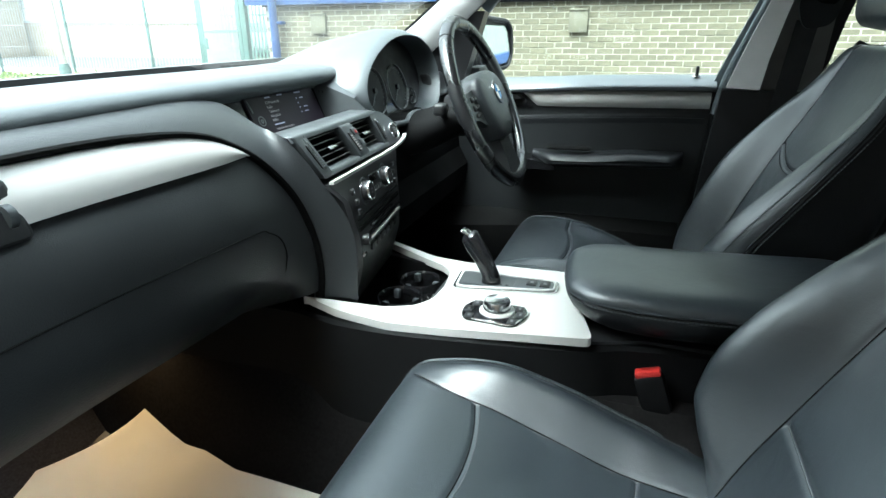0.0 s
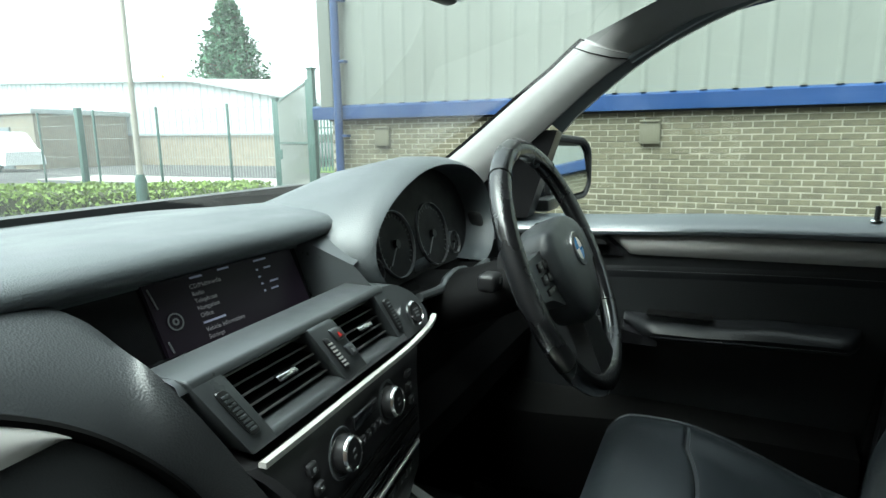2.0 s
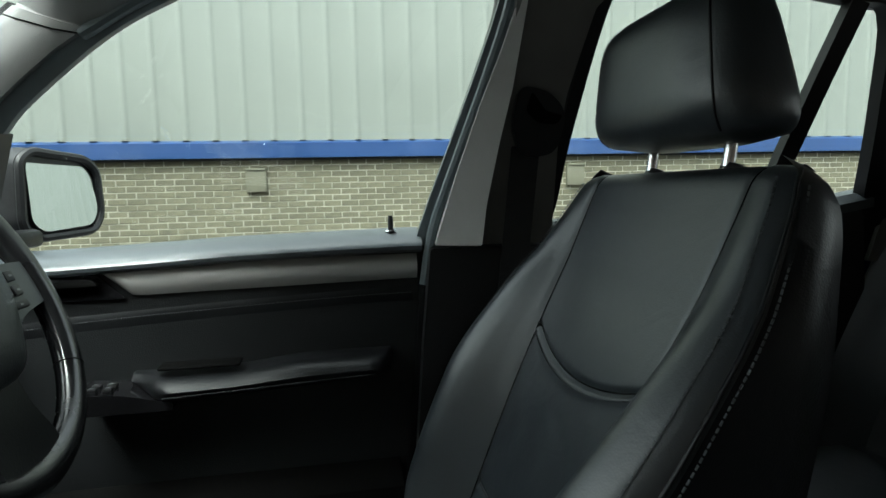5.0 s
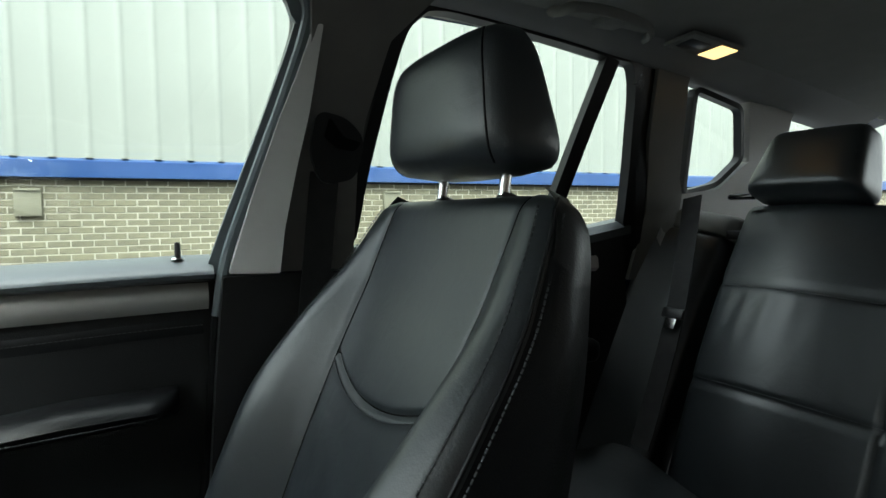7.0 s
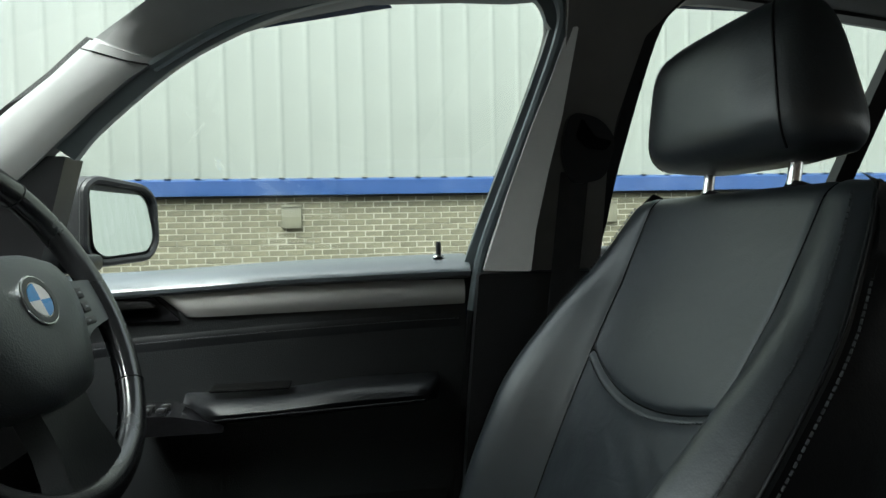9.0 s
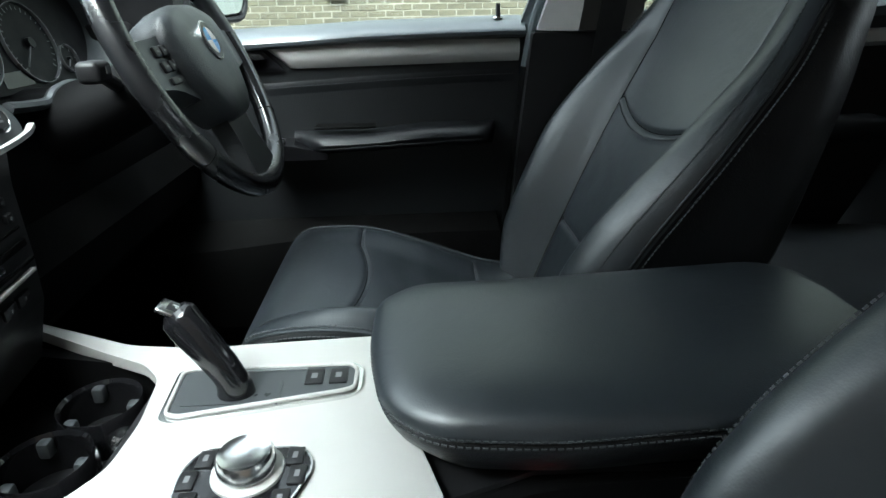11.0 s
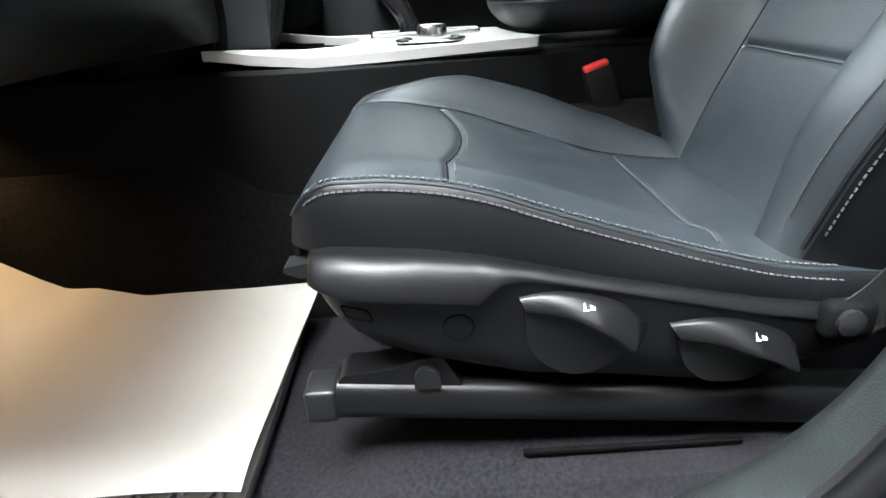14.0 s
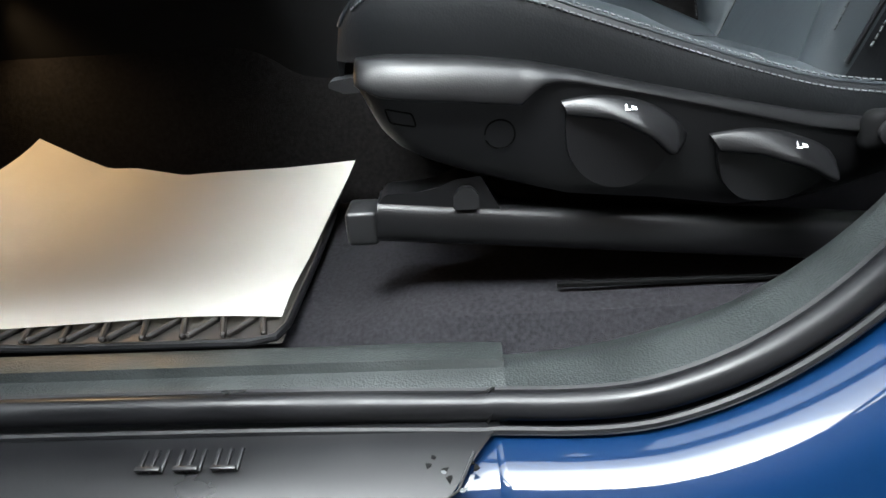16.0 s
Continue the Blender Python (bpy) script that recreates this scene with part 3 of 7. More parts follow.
        part("headrest_seam", tube(line, 0.0012, 6), LEATHER_SIDE, headrest)
        p0 = H + Vector((s * 0.075, 0, 0)) + E_UP * 0.60 - N_FWD * 0.038
        p1 = p0 + E_UP * 0.09 + Vector((0, 0.02, 0.03))
        part("headrest_post", tube([p0, p0.lerp(p1, 0.5), p1], 0.0065, 12, up=(0, 1, 0)), CHROME, seat, "chrome head restraint post")
        part("post_collar", lathe([(0.0, 0), (0.017, 0), (0.016, 0.007), (0.009, 0.009), (0, 0.009)], Matrix.Translation(p0 + E_UP * 0.034) @ Matrix.Rotation(recline, 4, "X"), 16), BLACK, seat)

    # seat base, side shield, levers and rail
    xo = cx + side * 0.232

    def o(d):
        return xo + side * d
    part("base_frame", box((cx, 0.16, 0.655), (0.38, 0.38, 0.075), 0.01), BLACK, seat)
    RIM_TOP = [(-0.06, 0.664), (0.0, 0.670), (0.073, 0.681), (0.202, 0.709), (0.262, 0.723), (0.303, 0.731), (0.357, 0.737), (0.425, 0.740), (0.452, 0.738)]
    RIM_LOW = [(-0.06, 0.652), (0.0, 0.658), (0.068, 0.669), (0.201, 0.701), (0.262, 0.7135), (0.280, 0.7155), (0.292, 0.714), (0.303, 0.706), (0.311, 0.699), (0.372, 0.705), (0.428, 0.709), (0.452, 0.718)]
    SHIELD_LOW = [(-0.06, 0.650), (-0.03, 0.622), (0.01, 0.606), (0.06, 0.595), (0.11, 0.592), (0.18, 0.602), (0.265, 0.610), (0.35, 0.633), (0.395, 0.649), (0.418, 0.661), (0.434, 0.676), (0.443, 0.692), (0.450, 0.712), (0.452, 0.717)]

    def nose(y):
        """How far the moulding curves in towards its front end."""
        return 0.026 * (1 - min(1.0, max(0.0, (0.454 - y) / 0.075)) ** 0.5) ** 1.4

    def face(y, z):
        """Depth of the shield's main face: it leans in towards the bottom."""
        hi, lo = interp(y, RIM_LOW), interp(y, SHIELD_LOW)
        k = min(1.0, max(0.0, (hi - z) / max(0.004, hi - lo)))
        return 0.0085 - 0.010 * k - 0.010 * k ** 5 - nose(y)
    rows = []
    for y in axis_points(0.452, -0.06, 90):
        hi, lo = interp(y, RIM_LOW) + 0.002, interp(y, SHIELD_LOW)
        zs = [hi + (lo - hi) * k for k in (0, 0.15, 0.3, 0.45, 0.6, 0.72, 0.82, 0.9, 0.96, 1.0)]
        rows.append([Vector((o(face(y, z)), y, z)) for z in zs] + [Vector((o(-0.035), y, lo + 0.002)), Vector((o(-0.035), y, hi))])
    shield = part("side_shield", loft(rows), SHIELD, seat, "moulded black plastic side shield", angle=60)
    rim = []
    for y in axis_points(0.452, -0.06, 110):
        zt, zb = interp(y, RIM_TOP), interp(y, RIM_LOW)
        h, g = zt - zb, nose(y)
        wide = 0.55 + 0.45 * smooth((y - 0.27) / 0.05)
        rim.append([Vector((o(d * wide - g if d > -0.015 else d), y, zt - k * h)) for d, k in ((-0.03, -0.02), (-0.008, -0.02), (-0.001, 0.0), (0.004, 0.07), (0.0085, 0.20), (0.0125, 0.38), (0.0158, 0.58), (0.0180, 0.76), (0.0190, 0.90), (0.0184, 0.97), (0.0160, 1.0), (-0.03, 1.0))])
    part("shield_rim", loft(rim), SHIELD, shield, angle=75)

    def grip(upper, lower):
        """Lever handle: a hooded blade from the wall out to a rounded lip."""
        us, ls = spline([(0, a, b) for a, b in upper], 6), spline([(0, a, b) for a, b in lower], 6)
        out, n = [], len(us)
        for i in range(n):
            u, l = us[i], ls[i]
            e = min(1.0, 0.25 + 1.5 * i / (n - 1)) * smooth((n - 1 - i) / (0.22 * n) + 0.15)
            out.append([Vector((o(0.008 + dd * e), u.y + (l.y - u.y) * f, u.z + (l.z - u.z) * f - dz)) for f, dd, dz in ((-0.05, -0.008, 0), (0, 0.004, 0), (0.12, 0.010, 0), (0.45, 0.0185, 0), (0.70, 0.0245, 0), (0.90, 0.0275, 0), (1.0, 0.0270, 0), (1.05, 0.0235, 0.001), (1.0, 0.012, 0.0015), (0.9, -0.008, 0.0015))])
        return out
    lever = rounded([(0.274, 0.694), (0.250, 0.697), (0.212, 0.692), (0.182, 0.672), (0.184, 0.652), (0.190, 0.638), (0.209, 0.624), (0.231, 0.621), (0.255, 0.632), (0.270, 0.653)], 0.012)
    part("height_lever", slab(lever, o(-0.004), o(0.0115), "x", 0.004, 3), SHIELD, shield, "black seat height lever", angle=60)
    g1 = grip([(0.277, 0.700), (0.254, 0.7035), (0.229, 0.702), (0.204, 0.695), (0.182, 0.682), (0.168, 0.667)], [(0.272, 0.690), (0.241, 0.687), (0.222, 0.681), (0.203, 0.671), (0.187, 0.658), (0.170, 0.661)])
    part("lever_grip", loft(g1), SHIELD, shield, angle=60)
    lever2 = rounded([(0.142, 0.657), (0.115, 0.662), (0.062, 0.650), (0.036, 0.634), (0.038, 0.624), (0.050, 0.615), (0.076, 0.602), (0.112, 0.604), (0.132, 0.622)], 0.010)
    part("recline_lever", slab(lever2, o(-0.006), o(0.0095), "x", 0.004, 3), SHIELD, shield, "black backrest recline lever", angle=60)
    g2 = grip([(0.148, 0.665), (0.119, 0.669), (0.094, 0.667), (0.070, 0.660), (0.048, 0.650), (0.034, 0.636)], [(0.140, 0.653), (0.110, 0.651), (0.090, 0.646), (0.070, 0.640), (0.048, 0.628), (0.036, 0.631)])
    part("recline_grip", loft(g2), SHIELD, shield, angle=60)
    for g, i in ((g1, 13), (g2, 16)):
        c, n = g[i][3].lerp(g[i][2], 0.35), Vector((side * 0.55, 0, 0.84))
        mi = facing(c + n * 0.0006, n, (0, 0, 1))
        icon = merge(box((-0.002, -0.0018, 0), (0.0048, 0.0014, 0.0006), m=mi), box((-0.0028, 0.0016, 0), (0.0018, 0.0040, 0.0006), m=mi), box((0.0024, 0.0002, 0), (0.0016, 0.0044, 0.0006), m=mi), box((-0.0026, 0.0046, 0), (0.0018, 0.0016, 0.0006), m=mi), box((0.0046, -0.0004, 0), (0.0014, 0.0034, 0.0006), m=mi))
        part("lever_symbol", icon, WHITE, shield, "small white seat symbol")

    def drawn(pts):
        return tube([(o(face(y, z) + 0.0003), y, z) for y, z in pts], 0.0008, 6, up=(1, 0, 0))
    part("cap_outline", drawn([(0.3285 + 0.0132 * math.cos(t), 0.673 + 0.0132 * math.sin(t)) for t in axis_points(0, 5.9, 24)]), DARK, shield)
    rect = rounded([(0.428, 0.698), (0.404, 0.694), (0.401, 0.682), (0.424, 0.685)], 0.003)
    part("blank_outline", drawn(rect + rect[:1]), DARK, shield)
    part("front_tab", slab(rounded([(0.462, 0.7195), (0.482, 0.7165), (0.483, 0.711), (0.468, 0.705), (0.45, 0.706), (0.45, 0.718)], 0.002), cx + side * 0.165, cx + side * 0.19, "x", 0.002), BLACK, seat)
    for s in (-1, 1):
        xr = cx + s * 0.195
        rl = part("rail", sweep([(xr, y, 0.5845 + 0.09 * (y - 0.447)) for y in axis_points(0.447, -0.10, 12)], [(0.026 * math.copysign(abs(math.cos(q)) ** 0.55, math.cos(q)), 0.0225 * math.copysign(abs(math.sin(q)) ** 0.9, math.sin(q))) for q in [2 * math.pi * i / 36 for i in range(36)]]), SHIELD, seat, "black steel seat rail cover", angle=60)
        part("rail_end", box((xr, 0.463, 0.578), (0.042, 0.032, 0.036), 0.005, 3), BLACK, rl)
        part("rail_cap", slab(rounded([(0.445, 0.590), (0.444, 0.606), (0.437, 0.613), (0.405, 0.614), (0.385, 0.618), (0.370, 0.625), (0.345, 0.628), (0.325, 0.590)], 0.004), xr - 0.018, xr + 0.018, "x", 0.003), SHIELD, rl)
        part("rail_bolt", slab(rounded([(0.372, 0.597), (0.371, 0.612), (0.365, 0.619), (0.355, 0.619), (0.348, 0.612), (0.347, 0.597)], 0.003), xr + side * 0.014, xr + side * 0.0255, "x", 0.003, 3), BLACK, rl)
        part("rail_foot", box((xr + side * 0.02, 0.16, 0.508), (0.006, 0.22, 0.005), 0.001), DARK, rl)
    return seat


build_seat("leather_car_seat", -0.368, -1, "black leather front passenger seat with grey stitching", "front seats", radians(28.5), 0.0, 0.0)
driver_seat = build_seat("leather_car_seat", 0.384, 1, "black leather driver's seat behind the steering wheel", "front seats", radians(23.5), -0.012, 0.03)
# its shorter cushion ends further back
for ob in driver_seat.children_recursive:
    for v in ob.data.vertices:
        v.co.y -= 0.034 * smooth((v.co.y + 0.2) / 0.30)

# seat belt buckle between passenger seat and console
buckle = thing("belt_buckle", (-0.118, 0.06, 0.60), "black seat belt buckle with red release button", "belt buckle")
mb = Matrix.Translation((-0.120, 0.076, 0.770)) @ Matrix.Rotation(radians(-18), 4, "X")
part("housing", box((0, 0, 0), (0.024, 0.044, 0.092), 0.006, m=mb), CONSOLE_SIDE, buckle)
part("release_button", box((0, 0, 0), (0.018, 0.038, 0.010), 0.003, m=mb @ Matrix.Translation((0, 0.0, 0.049))), RED, buckle, "red release button")
part("stalk", sweep([(-0.118, 0.04, 0.72), (-0.125, 0.03, 0.66), (-0.135, 0.02, 0.58)], circle(0.016, 8, 0.008)), BLACK, buckle)

# ---------------------------------------------------------------- rear seat
rear = thing("rear_bench", (0, -0.95, 0.45), "black leather rear bench with high backrest", "rear seat")
RT = radians(24)
R_UP, R_N = Vector((0, -math.sin(RT), math.cos(RT))), Vector((0, math.cos(RT), math.sin(RT)))
RH = Vector((0, -0.79, 0.72))


def rear_point(x, a):
    n = 0.02 * math.sin(math.pi * min(1, max(0, a / 0.62)))
    for s in (0.42, -0.42):
        d = abs(x - s)
        n += 0.012 * math.cos(min(math.pi, d / 0.22 * math.pi)) - 0.012
    n += groove(a - 0.435, 0.005) + groove(a - 0.225, 0.005)
    n += groove(abs(x) - 0.215, 0.006)
    n -= 0.045 * smooth((abs(x) - 0.545) / 0.035)
    if 0.44 > a > 0.24:
        n += 0.0011 * math.sin(125 * x + 3 * math.sin(9 * a + 5 * x)) * math.exp(-((abs(x) - 0.46) / 0.09) ** 2) * smooth((a - 0.27) / 0.12) * smooth((0.43 - a) / 0.03)
    if a > 0.59:
        n -= 0.03 * (1 - math.sqrt(max(0, 1 - ((a - 0.59) / 0.03) ** 2)))
    return RH + Vector((x, 0, 0)) + R_UP * a + R_N * n


rings = []
for a in axis_points(-0.05, 0.62, 90):
    ring = [rear_point(x, a) for x in axis_points(-0.582, 0.582, 160)]
    o = RH + R_UP * a - R_N * 0.12
    ring += [o + Vector((0.582, 0, 0)), o + Vector((-0.582, 0, 0))]
    rings.append(ring)
part("backrest", loft(rings), LEATHER, rear, "black leather bench backrest with cross seams", angle=60)
lines = [stitches([rear_point(x, a) + R_N * 0.001 for x in axis_points(-0.56, 0.56, 120)], R_N, 0.007, 0.0045, 0.0008) for a in (0.428, 0.232)]
part("stitching", merge(*lines), DTHREAD, rear, smooth=False, kind="stuff")
rings = []
for y in axis_points(-0.82, -0.33, 40):
    f = (y + 0.33) / 0.06
    drop = 0.06 * (1 - math.sqrt(max(0, 1 - smooth(1 + f) ** 2))) if f > -1 else 0
    ring = [Vector((x, y, 0.745 + 0.03 * (y + 0.8) - drop - 0.02 * math.cos(min(math.pi, abs(abs(x) - 0.42) / 0.25 * math.pi)) + groove(abs(x) - 0.215, 0.006))) for x in axis_points(-0.66, 0.66, 80)]
    ring += [Vector((0.66, y, 0.58)), Vector((-0.66, y, 0.58))]
    rings.append(ring)
part("cushion", loft(rings), LEATHER, rear, "black leather bench cushion", angle=60)
for s in (-1, 1):
    hc = RH + R_UP * 0.683 + Vector((s * 0.418, 0, 0)) - R_N * 0.018
    rings = []
    for v in axis_points(-1, 1, 25):
        k = max(0.0, 1 - abs(v) ** 7) ** 0.5
        hw, hd = (0.110 - 0.022 * (v + 1) / 2) * (0.90 + 0.10 * k), (0.050 - 0.010 * v) * (0.45 + 0.55 * k)
        rings.append([hc + R_UP * 0.070 * v + Vector((hw * math.copysign(abs(math.cos(q)) ** 0.32, math.cos(q)), 0, 0)) + R_N * (hd * math.copysign(abs(math.sin(q)) ** 0.42, math.sin(q))) for q in [2 * math.pi * j / 48 for j in range(48)]])
    part("headrest", loft(rings), LEATHER, rear, "low black leather head restraint", angle=60)

    def bolster(a, k=1.0, d=0.0):
        """Section of the side cushion: its face turns forward towards the door."""
        return [RH + Vector((s * (0.592 + (x - 0.592) * k), 0, 0)) + R_UP * a + R_N * (n - d - 0.02 * a) for x, n in ((0.592, -0.09), (0.592, -0.035), (0.600, -0.022), (0.622, -0.012), (0.655, 0.006), (0.688, 0.028), (0.708, 0.044), (0.722, 0.050), (0.732, 0.042), (0.736, 0.02), (0.736, -0.09))]
    part("side_bolster", loft([bolster(a, 1.0, d) for a, d in ((-0.06, 0.0), (0.1, -0.002), (0.25, -0.003), (0.40, 0.0), (0.50, 0.002), (0.535, 0.004), (0.542, 0.009))]), LEATHER, rear, "leather side cushion between backrest and door", angle=60)
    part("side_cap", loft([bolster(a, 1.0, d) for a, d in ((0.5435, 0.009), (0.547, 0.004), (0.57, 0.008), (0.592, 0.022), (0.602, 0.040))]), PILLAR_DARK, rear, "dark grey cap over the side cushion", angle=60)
    part("release_catch", box(RH + R_UP * 0.624 + Vector((s * 0.552, 0, 0)) - R_N * 0.02, (0.06, 0.035, 0.012), 0.005), PIANO, rear)

# ---------------------------------------------------------------- seat belts
belt = thing("rear_seat_belt", (0.60, -0.95, 0.75), "black rear seat belt hanging over the backrest", "seat belt")
pts = [RH + R_UP * a + R_N * 0.026 + Vector((x, 0, 0)) for x, a in ((0.642, 0.606), (0.616, 0.48), (0.594, 0.345), (0.584, 0.22), (0.578, 0.06))]
part("webbing", sweep(spline(pts, 6), [(-0.023, 0), (0.023, 0), (0.023, 0.0015), (-0.023, 0.0015)], up=R_N), WEBBING, belt)
c = RH + R_UP * 0.338 + R_N * 0.036 + Vector((0.590, 0, 0))
part("tongue_plastic", box((0, 0, 0), (0.052, 0.022, 0.010), 0.004, m=facing(c, R_N, R_UP)), BLACK, belt)
part("tongue_plate", box((0, -0.018, 0), (0.026, 0.03, 0.003), 0.001, m=facing(c, R_N, R_UP)), STRAP, belt, "bright steel belt tongue")
dbelt = thing("driver_seat_belt", (0.66, -0.16, 0.6), "black front seat belt running down the pillar", "seat belt")
pts = [(0.652, -0.195, 1.40), (0.655, -0.185, 1.30), (0.66, -0.165, 1.10), (0.668, -0.15, 0.9), (0.672, -0.14, 0.66)]
part("webbing", sweep(spline(pts, 6), [(-0.023, 0), (0.023, 0), (0.023, 0.0016), (-0.023, 0.0016)], up=(-1, 0, 0)), WEBBING, dbelt)
part("tongue_plastic", box((0.652, -0.150, 0.935), (0.010, 0.05, 0.024), 0.004), BLACK, dbelt)
part("tongue_stop", lathe([(0, 0), (0.008, 0), (0.008, 0.006), (0, 0.008)], facing((0.654, -0.135, 0.955), (-1, 0, 0)), 12), GREYP, dbelt)
pbelt = thing("passenger_seat_belt", (-0.63, -0.1, 0.6), "black seat belt anchored beside the passenger seat", "seat belt")
pts = [(-0.690, -0.145, 1.30), (-0.675, -0.13, 1.05), (-0.645, -0.10, 0.85), (-0.618, -0.035, 0.70), (-0.612, 0.0, 0.655)]
part("webbing", sweep(spline(pts, 8), [(-0.023, 0), (0.023, 0), (0.023, 0.0016), (-0.023, 0.0016)], up=(-1, 0, 0)), WEBBING, pbelt)
part("anchor_cover", box((-0.612, 0.000, 0.664), (0.020, 0.046, 0.036), 0.009, 3), CONSOLE_SIDE, pbelt)
part("anchor_bolt", lathe([(0, 0), (0.012, 0), (0.012, 0.005), (0.006, 0.007), (0, 0.007)], facing((-0.621, 0.004, 0.666), (-1, 0, 0)), 12), BLACK, pbelt)


# ---------------------------------------------------------------- dashboard
def sheared(bm, k, z0):
    for v in bm.verts:
        v.co.y += k * (v.co.z - z0)
    return bm


def turned(bm, m):
    bm.transform(m)
    return bm


dash = thing("dashboard", (0, 0.85, 0.9), "dark grey soft plastic dashboard with satin silver trim", "dashboard")


def top_profile(x):
    """Front lip to windscreen, (y, z)."""
    back = 1.36 - 0.28 * (x / 0.74) ** 2
    end = smooth((x - 0.14) / 0.12)
    y0 = 0.742 + 0.05 * end ** 2 + 0.012 * smooth((-0.3 - x) / 0.3)
    z = 1.222 - 0.006 * smooth((-0.3 - x) / 0.4)
    return [(y0 + 0.05, z - 0.055), (y0 + 0.03, z - 0.02), (y0 + 0.012, z - 0.013), (y0 + 0.002, z - 0.007), (y0, z), (y0 + 0.004, z + 0.008), (y0 + 0.016, z + 0.014), (y0 + 0.05, z + 0.017), (y0 + 0.15, z + 0.017), (1.05, z + 0.006), (back - 0.04, z - 0.014), (back, z - 0.03), (back, z - 0.09)]


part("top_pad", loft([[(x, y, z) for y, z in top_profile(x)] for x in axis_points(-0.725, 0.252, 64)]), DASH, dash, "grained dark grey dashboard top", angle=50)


gap_keys = [(-0.73, 0.712, 1.193), (-0.5, 0.706, 1.194), (-0.40, 0.697, 1.190), (-0.33, 0.688, 1.180), (-0.28, 0.676, 1.160), (-0.235, 0.658, 1.125), (-0.19, 0.640, 1.065), (-0.158, 0.632, 0.99), (-0.142, 0.634, 0.92), (-0.14, 0.640, 0.87)]
rim_keys = [(-0.73, 0.7575, 1.211), (-0.5, 0.750, 1.214), (-0.38, 0.7455, 1.217), (-0.285, 0.7435, 1.2175), (-0.208, 0.7390, 1.2065), (-0.188, 0.692, 1.173), (-0.191, 0.640, 1.152), (-0.170, 0.602, 1.09), (-0.143, 0.566, 1.00), (-0.128, 0.572, 0.87)]
gap, rim_line = spline(gap_keys, 8), spline(rim_keys, 8)
cheek = []
for p, q in zip(gap, rim_line):
    cheek.append([p + Vector((0, 0.012, 0))] + [p.lerp(q, t) + Vector((0, -0.7, 0.5)) * 0.007 * math.sin(math.pi * t) for t in axis_points(0, 1, 8)] + [q + Vector((0.002, 0.02, 0.002))])
part("upper_face", loft(cheek, close=False, caps=False), DASH_SHADED, dash, "grained face sweeping down beside the centre stack, darkened for shade", angle=60)
face_rows = [(0.712, 1.193), (0.694, 1.180), (0.676, 1.142), (0.668, 1.130), (0.655, 1.116), (0.644, 1.10), (0.635, 1.08), (0.629, 1.055), (0.626, 1.02), (0.628, 0.99), (0.636, 0.96), (0.655, 0.925), (0.72, 0.885), (0.85, 0.86), (1.05, 0.86)]
rows = []
for y, z in face_rows:
    xm = interp(z, [(0.86, -0.13), (0.92, -0.142), (0.99, -0.158), (1.065, -0.19), (1.125, -0.235), (1.16, -0.28), (1.18, -0.33), (1.193, -0.5)])
    row = []
    for t in axis_points(0, 1, 40):
        x = -0.735 + (xm + 0.735) * t
        edge = smooth((t - 0.75) / 0.25)
        yg = interp(z, [(0.87, 0.640), (0.92, 0.634), (0.99, 0.632), (1.065, 0.640), (1.125, 0.658), (1.16, 0.676), (1.2, 0.706)])
        row.append((x, (y + 0.02 * smooth((-0.25 - x) / 0.4)) * (1 - edge) + (yg if z > 0.88 else y) * edge, z))
    rows.append(row)
part("passenger_face", loft(rows, close=False, caps=False), DASH_LOW, dash, "grained lower dashboard, its shade put into the colour", angle=50)
band = []
for x in axis_points(-0.72, -0.258, 50):
    d = 0.02 * smooth((-0.25 - x) / 0.4)
    zt = interp(x, [(-0.72, 1.188), (-0.5, 1.189), (-0.40, 1.186), (-0.34, 1.1815), (-0.30, 1.1735), (-0.272, 1.158), (-0.261, 1.148), (-0.258, 1.143)])
    zb = interp(x, [(-0.72, 1.134), (-0.5, 1.138), (-0.30, 1.1395), (-0.258, 1.141)])
    ring = []
    for s in axis_points(0, 1, 9):
        z = zt + (zb - zt) * s
        ring.append((x, 0.674 + d + 0.5 * (z - 1.142) - 0.007 * math.sin(math.pi * s) - 0.009, z))
    ring += [(x, 0.70 + d, zb), (x, 0.72 + d, zt)]
    band.append(ring)
part("silver_band", loft(band), SILVER, dash, "satin silver curved trim band", angle=30)
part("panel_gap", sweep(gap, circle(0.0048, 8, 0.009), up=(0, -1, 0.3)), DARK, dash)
lid = [(-0.72, 1.045), (-0.34, 1.045), (-0.275, 1.035), (-0.245, 1.005), (-0.238, 0.96), (-0.25, 0.925)]
part("glovebox_joint", tube([(p.x, interp(p.y, [(0.925, 0.655), (0.96, 0.636), (0.99, 0.628), (1.02, 0.626), (1.055, 0.629)]) + 0.02 * smooth((-0.25 - p.x) / 0.4) - 0.0005, p.y) for p in spline([(x, z, 0) for x, z in lid], 8)], 0.0011, 6), DARK, dash)
side_vent = part("side_vent", sheared(box((-0.638, 0.697, 1.152), (0.14, 0.03, 0.058), 0.008, 3), 0.4, 1.15), BLACK, dash, "black side air vent")
part("vent_wheel", lathe([(0, -0.004), (0.012, -0.004), (0.012, 0.004), (0, 0.004)], facing((-0.585, 0.684, 1.148), (1, 0, 0)), 16), GREYP, side_vent)

# display in its recess
part("screen_bezel", sheared(slab(rounded([(-0.255, 1.205), (-0.200, 1.124), (0.112, 1.124), (0.118, 1.212), (-0.22, 1.214)], 0.02), 0.760, 0.80, "y", 0.003), 0.44, 1.166), PIANO, dash, "gloss black display surround")
